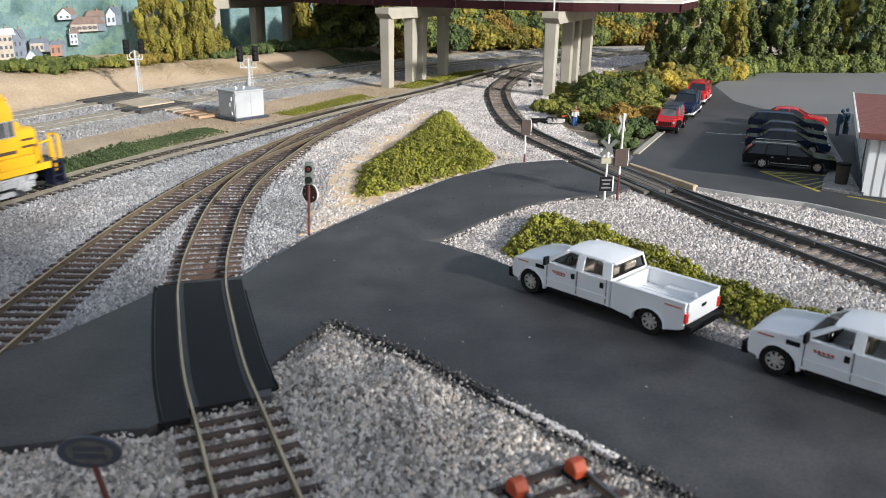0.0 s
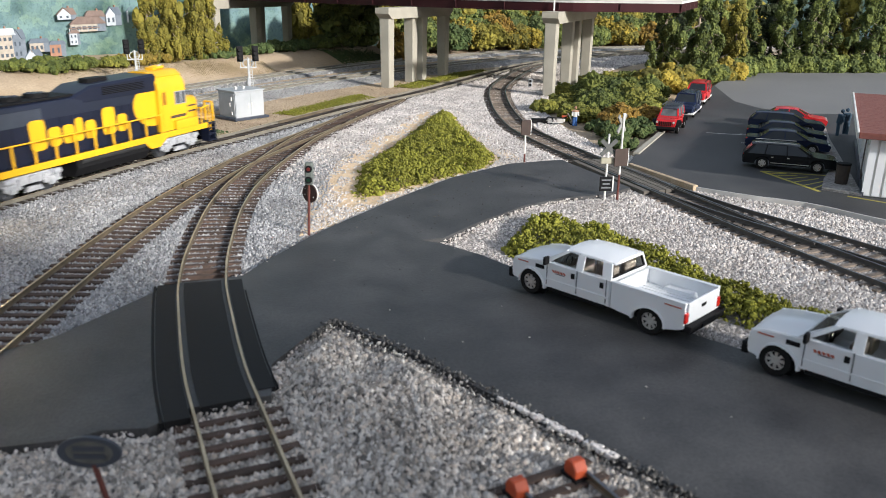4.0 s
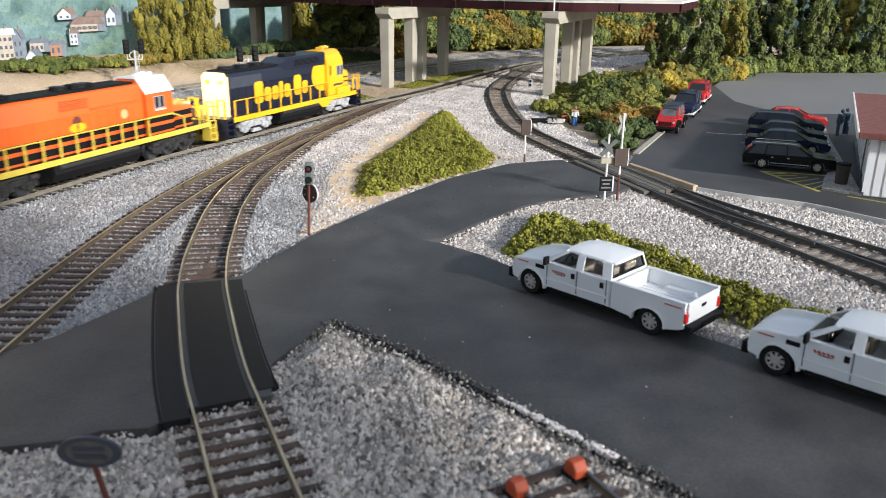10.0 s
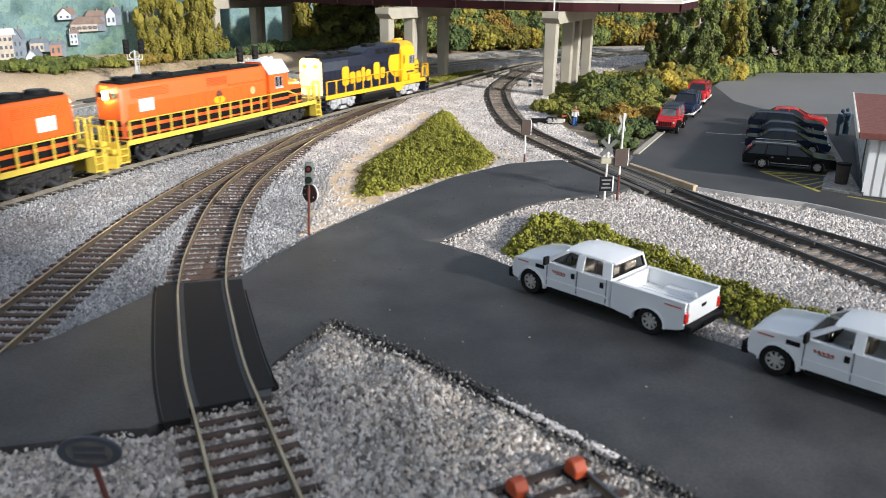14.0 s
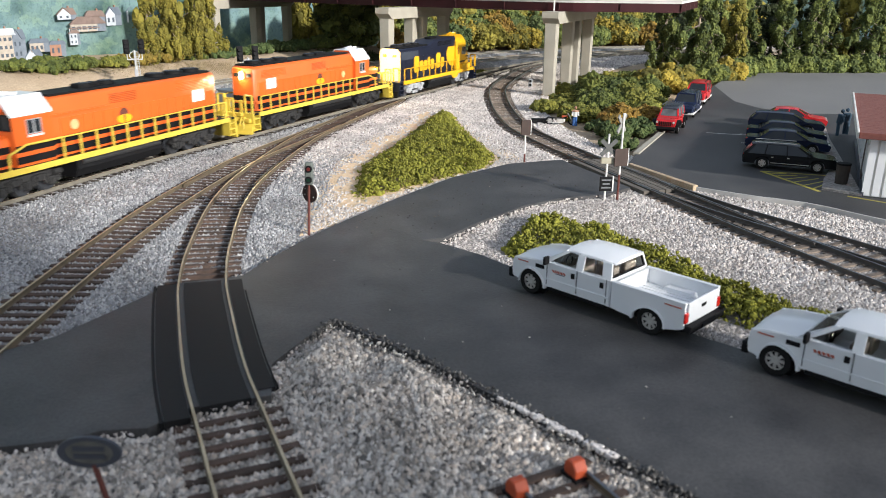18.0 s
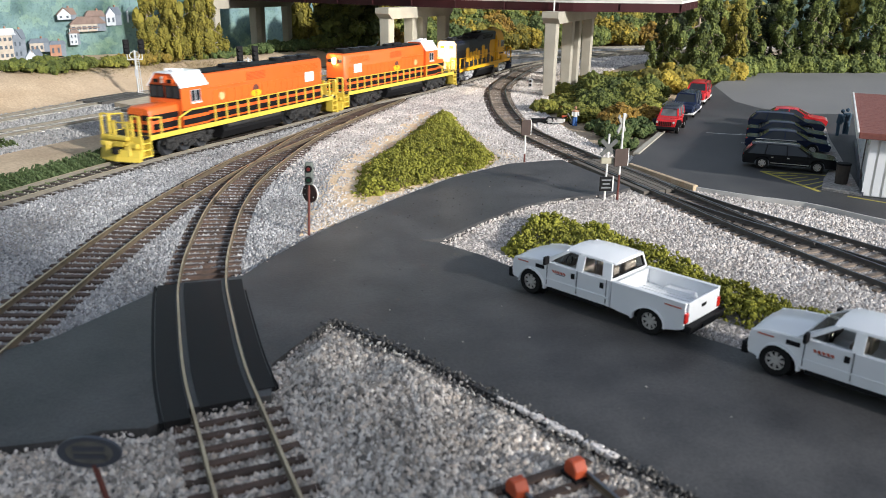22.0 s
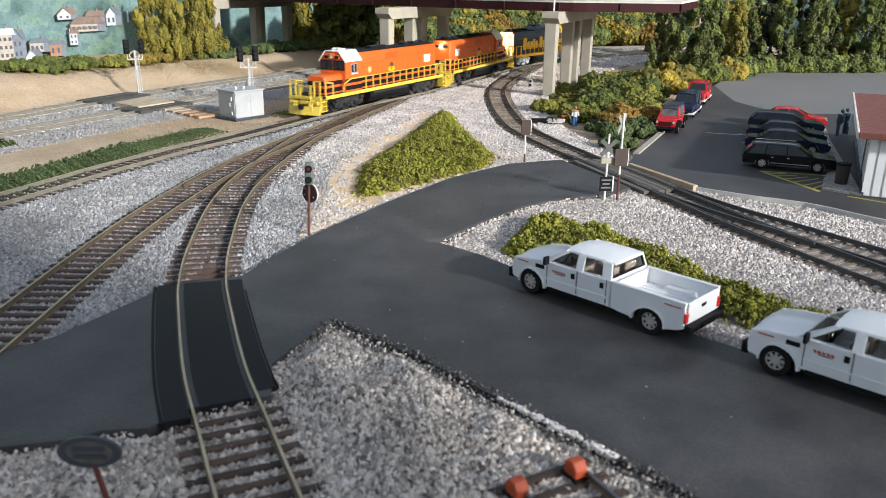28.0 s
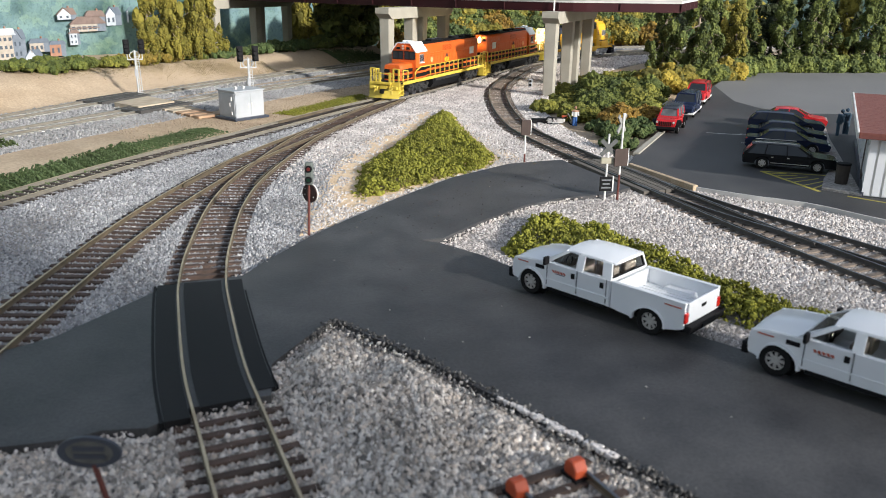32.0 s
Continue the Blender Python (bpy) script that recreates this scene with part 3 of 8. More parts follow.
def gravel(name, polys, mat, label, spacing, size):
    xs, ys = [], []
    for p in polys:
        x, y = grid_points(p, spacing)
        far = np.clip((y - 350) / 700, 0, 1)
        keep = RNG.uniform(size=x.size) > far * 0.82
        if name in ("white_gravel", "pale_gravel"):      # the two mixes run into each other along the inner siding
            share = np.clip((560 - y) / 130 + 0.3 * np.array([noise.noise((a / 16, b / 16, 6)) for a, b in zip(x, y)]), 0, 1)
            dull = inside(DULL, x, y) & (RNG.uniform(size=x.size) < share)
            keep &= (dull | ~inside(DULL, x, y)) if name == "pale_gravel" else ~dull
        xs.append(x[keep]), ys.append(y[keep])
    x, y = np.concatenate(xs), np.concatenate(ys)
    dt = np.min([distance(XY[k][::3] + XY[k][-1:], x, y) for k in ALL_TRACKS], axis=0)
    k = ~(inside(MOSS1, x, y) | inside(MOSS2, x, y)) | (RNG.uniform(size=x.size) < 0.03)
    bare = np.array([noise.noise((a / 9, b / 13, 11)) for a, b in zip(x, y)]) + 0.35 - np.clip(distance(MOSS1 + MOSS1[:1], x, y) - 6, 0, 40) / 14
    k &= ~inside(SAND, x, y) | (RNG.uniform(size=x.size) < np.where(bare > 0, 0.10, 0.8))
    rnd = RNG.uniform(size=x.size)
    k &= (dt > 10) | (rnd < 0.95)
    x, y, dt = x[k], y[k], dt[k]
    s = size * RNG.uniform(0.55, 1.25, x.size) * (1 + np.clip((y - 350) / 700, 0, 1) * 0.9) * np.where(dt < 12, 0.85, 1.0)
    dd = np.minimum(distance(XY["D"][::3], x, y), distance(XY["D2"][::3], x, y))
    z = np.where(dt < 14.5, np.where(dd < 14.5, -3.25, -2.88), -2.5 - np.clip((dt - 14) / 30, 0, 1) * 0.5) + RNG.uniform(-0.2, 0.2, x.size)
    z = z + np.where(inside(SANDY, x, y), 0.55, 0.0) + heap(x, y)
    return tagged(bits(name, np.stack([x, y, z], -1), s, mat, squash=0.75, rough=0.4, shape="stone"), label, "ballast", kind="stuff")


BEDS = [(p, "bed_white") for p in GRAVEL["white"] + GRAVEL["pale"]] + [(p, "bed") for p in GRAVEL["grey"]]
for i, (p, mat) in enumerate(BEDS):
    bm = B()
    slab(bm, p, -4.5, -2.86 - 0.04 * i)
    bmesh.ops.triangulate(bm, faces=bm.faces[:])
    tagged(part("ballast_bed", bm, M[mat]), "packed ballast bed under the loose stones", "ballast bed", kind="structure")
gravel("white_gravel", GRAVEL["white"], M["stone_white"], "pale pinkish white crushed stone ballast", 1.08, 0.86)
gravel("pale_gravel", GRAVEL["pale"], M["stone_pale"], "pale blue-grey crushed stone ballast", 1.15, 0.82)
gravel("grey_gravel", GRAVEL["grey"], M["stone_grey"], "mixed grey crushed stone ballast", 1.0, 1.0)


bm = B()
slab(bm, SANDY, -4.5, -2.45)
bmesh.ops.triangulate(bm, faces=bm.faces[:])
bmesh.ops.subdivide_edges(bm, edges=bm.edges[:], cuts=3, use_grid_fill=True)
for v in bm.verts:
    if v.co.z > -3:
        v.co.z += 0.5 * noise.noise((v.co.x / 9, v.co.y / 9, 2))
tagged(part("sand_patch", bm, M["sand"]), "tan sand round the moss patch", "ground", kind="structure")


def strip(line, a, b):
    """Outline of the band between the offsets a and b (to the right) of a line."""
    c = CURVE[line][::4] + CURVE[line][-1:]
    return [(x + ty * a, y - tx * a) for x, y, tx, ty in c] + [(x + ty * b, y - tx * b) for x, y, tx, ty in reversed(c)]


far_bed = [strip("E1", -24, 30), strip("E2", -34, 52)]
for p in far_bed:
    bm = B()
    n = len(p) // 2
    lo, hi = p[:n], p[n:][::-1]
    top = [[bm.verts.new((x, y, z)) for (x, y), z in ((u, -4.6), ((u[0] * 0.8 + w[0] * 0.2, u[1] * 0.8 + w[1] * 0.2), -2.8), ((u[0] * 0.35 + w[0] * 0.65, u[1] * 0.35 + w[1] * 0.65), -2.8), (w, -4.4))] for u, w in zip(lo, hi)]
    for u, w in zip(top, top[1:]):
        for i in range(3):
            bm.faces.new((u[i], u[i + 1], w[i + 1], w[i]))
    bmesh.ops.recalc_face_normals(bm, faces=bm.faces[:])
    tagged(part("ballast_bed", bm, M["bed"]), "grey ballast shoulder of the double main line", "ballast bed", kind="structure")
xs, ys, ss = [], [], []
for p in far_bed:
    x, y = grid_points(p, 2.2)
    k = (y > 480) & (y < 1500) & (RNG.uniform(size=x.size) > np.clip((y - 700) / 900, 0, 0.6))
    xs.append(x[k]), ys.append(y[k])
x, y = np.concatenate(xs), np.concatenate(ys)
dt = np.minimum(distance(XY["E1"][::3], x, y), distance(XY["E2"][::3], x, y))
z = np.where(dt < 14, -3.35, -2.8 - np.clip((dt - 22) / 25, 0, 1) * 1.3)
tagged(bits("far_gravel", np.stack([x, y, z], -1), RNG.uniform(0.7, 1.4, x.size) * (1 + np.clip((y - 600) / 900, 0, 1) * 0.6) * 1.1, M["stone_far"], shape="stone"), "grey ballast stones along the main line", "ballast", kind="stuff")


# ---- tracks ----
def sweep(bm, line, profile):
    """A profile (offset to the right, z) swept along a curve."""
    rings = []
    for x, y, tx, ty in line:
        rings.append([bm.verts.new((x + ty * o, y - tx * o, z)) for o, z in profile])
    n = len(profile)
    fs = []
    for a, b in zip(rings, rings[1:]):
        for i in range(n):
            fs.append(bm.faces.new((a[i], a[(i + 1) % n], b[(i + 1) % n], b[i])))
    fs += [bm.faces.new(rings[0]), bm.faces.new(rings[-1][::-1])]
    bmesh.ops.recalc_face_normals(bm, faces=fs)


RAIL = [(-0.6, -2.1), (0.6, -2.1), (0.6, -1.95), (0.2, -1.7), (0.2, -0.7), (0.42, -0.55), (0.42, -0.06), (-0.42, -0.06), (-0.42, -0.55), (-0.2, -0.7), (-0.2, -1.7), (-0.6, -1.95)]


def tie_mesh(length, width, height, name):
    bm = B()
    box(bm, -length / 2, length / 2, -width / 2, width / 2, -height, 0)
    for v in bm.verts:
        if v.co.z > -0.01:
            v.co.x *= 0.985
            v.co.y *= 0.86
    me = bpy.data.meshes.new(name)
    bm.to_mesh(me)
    bm.free()
    me.transform(Matrix.Scale(MM, 4))
    return me


def track(line, label, rail_mat, head_mat, tie_mat, pitch=6.3, tie_len=29.0, tie_w=2.7, skip=(), rails=(0, 1), tie_z=-2.1):
    root = thing("railway_track", mm(0, 0, 0), label, "track", kind="structure")
    pts = curve(LINE[line], 4.0)
    for side in rails:
        o = (-8.65, 8.65)[side]
        bm = B()
        sweep(bm, pts, [(o + a, z) for a, z in RAIL])
        rail = part("rail", bm, rail_mat, root)
        bm = B()
        sweep(bm, pts, [(o - 0.43, -0.14), (o + 0.43, -0.14), (o + 0.36, 0.0), (o - 0.36, 0.0)])
        part("railhead", bm, head_mat, rail, "worn bright railhead")
    me = tie_mesh(tie_len, tie_w, 2.0, "tie")
    me.materials.append(tie_mat)
    for i, (x, y, tx, ty) in enumerate(curve(LINE[line], pitch)):
        if any(inside(p, np.array([x]), np.array([y]))[0] for p in skip):
            continue
        ob = new("tie", me)
        ob.parent = root
        ob.matrix_basis = mm(x, y, tie_z, 0, 0, math.degrees(math.atan2(ty, tx)) - 90 + random.uniform(-1.2, 1.2))
    return root


CROSS_A = [(-140, 188), (-40, 188), (-40, 284), (-140, 281)]
CROSS_D = [(70, 512), (125, 512), (150, 430), (96, 430)]
track("A", "curved siding of brown ties and brassy rails crossing the road", M["rail_light"], M["steel"], M["tie_brown"], skip=(CROSS_A,))
track("B", "siding of brown ties and brassy rails", M["rail_light"], M["steel"], M["tie_brown"])
track("C", "running line with grey-brown weathered rails", M["rail_pale"], M["steel"], M["tie_black"])
track("D", "curved siding with dark rusty rails", M["rail_dark"], M["steel_dark"], M["tie_dusty"], skip=(CROSS_D,))
track("D2", "turnout leg with dark rusty rails", M["rail_dark"], M["steel_dark"], M["tie_dusty"], skip=(CROSS_D,), tie_z=-2.25)
track("E1", "far main line on pale concrete ties", M["rail_pale"], M["steel_dark"], M["tie_grey"], pitch=7.0)
track("E2", "main line on pale concrete ties", M["rail_pale"], M["steel_dark"], M["tie_grey"], pitch=7.0)
track("F", "short stub track ending in wheel stops", M["rail_light"], M["steel_dark"], M["tie_brown"])


# guard rails and wing rails of the turnouts
tn_ = thing("turnout_guard_rails", mm(0, 0, 0), "short weathered guard rails inside the turnouts", "track", kind="structure")
for line, y0, y1, o in (("A", 430, 490, 6.9), ("B", 425, 485, -6.9), ("C", 640, 720, -6.9), ("A", 640, 715, 6.9)):
    bm = B()
    sweep(bm, [p for p in curve(LINE[line], 4.0) if y0 <= p[1] <= y1], [(o + u * 0.85, z - 0.05) for u, z in RAIL])
    part("guard_rail", bm, M["rail_light"], tn_)


# ---- greenery ----
def ball(level):
    bm = B()
    bmesh.ops.create_icosphere(bm, subdivisions=level, radius=1.0)
    bm.verts.ensure_lookup_table()
    v, f = np.array([p.co[:] for p in bm.verts]), np.array([[p.index for p in q.verts] for q in bm.faces])
    bm.free()
    return v, f


LUMPS = {2: ball(2), 3: ball(3)}


def lumps(name, centres, radii, mat, parent=None, label="", tall=1.0, ragged=0.3, level=2):
    """Crinkled foam clumps in one mesh."""
    LUMP_V, LUMP_F = LUMPS[level]
    c, r = np.asarray(centres, float), np.asarray(radii, float)
    n, nv = len(c), len(LUMP_V)
    v = LUMP_V[None] * (1 + RNG.uniform(-ragged, ragged, (n, nv, 1))) * RNG.uniform(0.75, 1.25, (n, 1, 3)) * np.array([1, 1, tall])
    a = RNG.uniform(0, 2 * math.pi, n)
    ca, sa, o = np.cos(a), np.sin(a), np.zeros(n)
    v = np.einsum("nij,nkj->nki", np.array([[ca, -sa, o], [sa, ca, o], [o, o, o + 1]]).transpose(2, 0, 1), v) * r[:, None, None] + c[:, None]
    f = (LUMP_F[None] + nv * np.arange(n)[:, None, None]).reshape(-1, 3)
    me = bpy.data.meshes.new(name)
    me.from_pydata((v.reshape(-1, 3) * MM).tolist(), [], f.tolist())
    me.update()
    return from_mesh(name, me, mat, parent, label)


def mound(name, poly, height, mat, label, category, spacing=0.98, size=0.95, edge=12, kind="stuff", swell=18):
    x, y = grid_points(poly, spacing)
    d = distance(list(poly) + [poly[0]], x, y)
    h = height * smooth01(d / edge) * np.array([0.75 + 0.5 * noise.noise((a / swell, b / swell, 3)) + 0.6 * noise.noise((a / 4.0, b / 4.0, 4)) for a, b in zip(x, y)])
    rag = np.array([noise.noise((a / 7, b / 7, 8)) for a, b in zip(x, y)])
    keep = d + rag * 7 > RNG.uniform(0, 5, x.size)
    x, y, h = x[keep], y[keep], h[keep]
    z = -3.0 + h + RNG.uniform(-1.7, 1.4, x.size)
    pick = RNG.uniform(size=x.size) < 0.08
    root = tagged(bits(name, np.stack([x, y, z], -1), size * RNG.uniform(0.5, 1.2, x.size), mat, squash=0.9), label, category, kind=kind)
    lumps("foam_clump", np.stack([x, y, z - 0.9], -1)[pick], RNG.uniform(0.8, 1.7, int(pick.sum())), mat, root, tall=0.9)
    return root


mound("moss", MOSS1, 5.5, M["moss"], "low olive green ground foam in a triangular patch", "moss")
mound("moss", MOSS2, 5.6, M["moss"], "low olive green ground foam along the road", "moss", edge=7)


def crumbs(centres, radii, per, spread=1.0, tall=0.85):
    """Points on lumpy clumps."""
    out = []
    for (x, y, z), r in zip(centres, radii):
        n = int(per)
        v = RNG.normal(size=(n, 3))
        v /= np.linalg.norm(v, axis=1)[:, None]
        rr = r * RNG.uniform(0.55, 1.05, (n, 1)) * spread
        out.append(v * rr * np.array([1, 1, tall]) + np.array([x, y, z]))
    return np.concatenate(out)


# ---- crossings and kerbs ----
def offset_line(pts, o):
    return [(x + ty * o, y - tx * o) for x, y, tx, ty in pts]


def piece_of(line, y0, y1, step=4.0):
    return [p for p in curve(LINE[line], step) if y0 <= p[1] <= y1]


def panel_strip(name, pts, a, b, z0, z1, mat, parent, label=""):
    bm = B()
    lo, hi = offset_line(pts, a), offset_line(pts, b)
    slab(bm, lo + hi[::-1], z0, z1)
    bmesh.ops.triangulate(bm, faces=bm.faces[:])
    return part(name, bm, mat, parent, label)


def line_mark(a, b, w, name="road_marking"):
    (x0, y0), (x1, y1) = a, b
    d = math.hypot(x1 - x0, y1 - y0)
    nx_, ny_ = -(y1 - y0) / d * w / 2, (x1 - x0) / d * w / 2
    bm = B()
    slab(bm, [(x0 + nx_, y0 + ny_), (x1 + nx_, y1 + ny_), (x1 - nx_, y1 - ny_), (x0 - nx_, y0 - ny_)], -1.2, -0.78)
    return bm


cross = thing("crossing_panel_set", mm(0, 0, 0), "black flush panels filling the siding at the road crossing", "grade crossing", kind="structure")
pa = piece_of("A", 188, 283)
panel_strip("centre_panel", pa, -6.6, 6.9, -3.2, -0.25, M["crossing"], cross)
panel_strip("outer_panel", piece_of("A", 190, 283), 9.6, 14.6, -3.2, -0.45, M["crossing"], cross)
panel_strip("outer_panel", piece_of("A", 184, 281), -16.2, -9.6, -3.2, -0.45, M["crossing"], cross)

panel_strip("black_joint", piece_of("A", 184, 281), -17.4, -16.5, -3.2, -0.62, M["black"], cross)
panel_strip("black_joint", piece_of("A", 192, 270), 14.9, 15.5, -3.2, -0.62, M["black"], cross)
tagged(part("road_seam", line_mark((2, 441), (30, 400), 0.9), M["asphalt_grey"]), "thin pale seam across the branch road", "road marking", kind="structure")

cross = thing("crossing_plank_set", mm(0, 0, 0), "grey timber planks laid along the dark rails at the road crossing", "grade crossing", kind="structure")
pd = piece_of("D", 428, 512)
for a, b, m in ((-13.5, -9.9, "plank_grey"), (-7.2, -4.4, "plank_grey"), (-3.8, 0.2, "plank_grey"), (0.8, 4.4, "plank_grey"), (5.0, 7.3, "plank_grey"), (9.9, 12.6, "plank_grey")):
    panel_strip("plank", pd, a, b, -3.4, -0.5, M[m], cross)
for a in (-6.9, 6.9):
    bm = B()
    sweep(bm, piece_of("D", 330, 530), [(a + u * 0.8, z) for u, z in RAIL])
    part("guard_rail", bm, M["rail_dark"], cross, "dark guard rail inside the running rail")
bm = B()
box(bm, -31, 31, -1.7, 1.7, -3.0, 0.7, 0.25)
M["beam_tan"] = material("bleached_tan_timber", (0.34, 0.25, 0.16), (0.46, 0.36, 0.25), 9, 0.85, bump=0.1, bump_size=1.0, grain=0.2)
tagged(part("timber_beam", bm, M["beam_tan"], at=mm(131, 466, 0, 0, 0, -66.5)), "weathered tan timber beam edging the siding crossing", "timber")
c = np.array(piece_of("C", 180, 560, 0.09))
o = RNG.uniform(-12.5, 7.5, len(c))
k = np.abs(np.abs(o) - 8.65) > 1.1
c, o = c[k], o[k]
z = np.interp(np.abs(o), [0, 7, 10, 14.5], [-2.95, -2.75, -2.9, -3.2]) + RNG.uniform(-0.3, 0.35, len(c))
tagged(bits("sanded_infill", np.stack([c[:, 0] + c[:, 3] * o, c[:, 1] - c[:, 2] * o, z], -1), RNG.uniform(0.3, 0.62, len(c)), M["grit"], shape="stone"), "dusty tan grit packed between the ties of the running line", "ballast", kind="stuff")
# wheel stops at the end of the stub
for x, y in ((17.5, 152), (32, 160)):
    st = thing("wheel_stop", mm(x, y, 0, 0, 0, -61), "orange wheel stop clamped on the stub rail", "wheel stop", "wheel stops")
    bm = B()
    prism(bm, [(-2.3, -1.6), (2.3, -1.6), (2.2, 0.6), (0.8, 2.4), (-1.2, 2.4), (-2.3, 1.0)], -1.8, 1.8)
    bmesh.ops.bevel(bm, geom=bm.edges[:], offset=0.25, segments=1, affect="EDGES")
    part("block", bm, M["orange"], st)
    bm = B()
    box(bm, -2.9, 2.9, -2.2, 2.2, -2.2, -1.5)
    part("clamp", bm, M["black"], st)
# kerbs
def kerb(line, w, z1, mat, label):
    bm = B()
    pts = curve(line, 12.0)
    loft(bm, [[(a[0], a[1], -4.6), (b[0], b[1], -4.6), (b[0], b[1], z1), (a[0], a[1], z1)] for a, b in zip(offset_line(pts, -w / 2), offset_line(pts, w / 2))])
    tagged(part("kerb", bm, mat), label, "kerb", kind="structure")


kerb([(131, 531), (152, 576), (173, 621)], 4.0, 0.3, M["concrete"], "pale concrete kerb beside the hedge")
kerb([(142, 440), (169, 420.5), (196, 404.5), (219, 375.5), (300, 291)], 1.0, -0.4, M["deck"], "thin pale edging along the lot")
pad = [(215, 437), (231, 423), (244, 459), (290, 590), (310, 640), (296, 648), (276, 596), (246, 492), (226, 459)]
bm = B()
slab(bm, pad, -4.6, 0.4)
bmesh.ops.triangulate(bm, faces=bm.faces[:])
tagged(part("sidewalk", bm, M["bed"]), "rough grey raised walk beside the building", "sidewalk", kind="structure")


mk = thing("hatched_marking", mm(0, 0, 0), "yellow painted hatching beside the parked wagon", "road marking", kind="structure")
part("border_line", line_mark((198, 483), (212, 433), 2.2), M["yellowline"], mk)
part("border_line", line_mark((198, 483), (234, 473), 1.2), M["yellowline"], mk)
for i in range(6):
    f = (i + 0.6) / 6.3
    part("hatch_line", line_mark((198 + 14 * f, 483 - 50 * f), (201 + 30 * min(1, f + 0.25), 482 - 24 * min(1, f * 1.05 + 0.12)), 1.1), M["yellowline"], mk)
for a, b in (((205, 532), (234, 521)), ((219, 577), (252, 565)), ((231, 614), (262, 602)), ((206, 618), (231, 610))):
    tagged(part("parking_line", line_mark(a, b, 1.1), M["deck"]), "thin pale parking bay line", "road marking", kind="structure")
tagged(part("parking_line", line_mark((223, 423), (246, 402), 1.6), M["yellowline"]), "yellow line before the building", "road marking", kind="structure")


# ---- engines ----
def handrail(root, side, x0, x1, z0, z1, n, mat, gap=None):
    """A row of stanchions with a top rail along one side."""
    y = side * 16.3
    for i in range(n):
        x = x0 + (x1 - x0) * i / (n - 1)
        bm = B()
        box(bm, x - 0.55, x + 0.55, y - 0.35, y + 0.35, z0, z1 + 0.2)
        part("stanchion", bm, mat, root)
    bm = B()
    cyl(bm, (x0, y, z1), (x1, y, z1), 0.42, n=8)
    part("handrail", bm, mat, root)


def bogie(root, x, axles, mat, wb=13.5):
    tr = new("bogie")
    tr.parent = root
    tr.matrix_basis = mm(x, 0, 0)
    xs = [(i - (axles - 1) / 2) * wb for i in range(axles)]
    h = xs[-1] + 6.5
    for side in (-1, 1):
        y = side * 12.4
        bm = B()
        prism(bm, [(-h, 9.6), (-h, 7.6), (xs[0] - 3.2, 7.0), (xs[0] - 2.6, 4.4), (xs[0] + 2.6, 4.4), (xs[0] + 4.4, 6.6), (xs[-1] - 4.4, 6.6), (xs[-1] - 2.6, 4.4), (xs[-1] + 2.6, 4.4), (xs[-1] + 3.2, 7.0), (h, 7.6), (h, 9.6), (h - 5, 11.4), (-h + 5, 11.4)], y - 1.1, y + 1.1)
        frame_ = part("sideframe", bm, mat, tr)
        for xx in xs:
            bm = B()
            box(bm, xx - 2.2, xx + 2.2, side * 13.9 - 1.0, side * 13.9 + 1.0, 3.6, 8.2, 0.5)
            cyl(bm, (xx, side * 14.6, 5.9), (xx, side * 15.5, 5.9), 1.6, n=12)
            part("journal_box", bm, mat, frame_)
            for k in (-4.2, 4.2):
                bm = B()
                cyl(bm, (xx + k, side * 13.9, 5.2), (xx + k, side * 13.9, 10.2), 1.15, n=9)
                for j in range(4):
                    cyl(bm, (xx + k, side * 13.9, 5.6 + j * 1.2), (xx + k, side * 13.9, 6.1 + j * 1.2), 1.45, n=9)
                part("spring", bm, mat, frame_)
        for xx in [(a + b) / 2 for a, b in zip(xs, xs[1:])]:
            bm = B()
            if axles == 2:
                prism(bm, [(xx - 5.6, 3.0), (xx + 5.6, 3.0), (xx + 3.8, 5.4), (xx - 3.8, 5.4)], side * 14.2 - 0.8, side * 14.2 + 0.8)
            box(bm, xx - 2.2, xx + 2.2, side * 14.3 - 0.9, side * 14.3 + 0.9, 7.2, 10.6, 0.4)
            part("swing_hanger", bm, mat, frame_)
        for xx in (-h + 3.4, h - 3.4):
            bm = B()
            cyl(bm, (xx - 2.6, side * 14.4, 10.0), (xx + 2.6, side * 14.4, 10.0), 1.5, n=12)
            part("brake_cylinder", bm, mat, frame_)
    for xx in xs:
        w = B()
        for side in (-1, 1):
            cyl(w, (xx, side * 7.4, 5.9), (xx, side * 9.6, 5.9), 5.8, n=20)
            cyl(w, (xx, side * 7.0, 5.9), (xx, side * 7.5, 5.9), 6.4, n=20)
        cyl(w, (xx, -9, 5.9), (xx, 9, 5.9), 1.2, n=8)
        part("wheelset", w, M["steel_dark"], tr)
    bm = B()
    box(bm, -h * 0.85, h * 0.85, -6.5, 6.5, 3, 11.5)
    part("traction_motor", bm, M["black"], tr)


def coupler(root, x, d):
    bm = B()
    box(bm, min(x, x + d * 8), max(x, x + d * 8), -1.3, 1.3, 6.4, 9.2, 0.3)
    box(bm, x + d * 6 - 1.6, x + d * 6 + 1.6, -2.2, 2.2, 5.8, 9.8, 0.5)
    part("coupler", bm, M["black"], root)


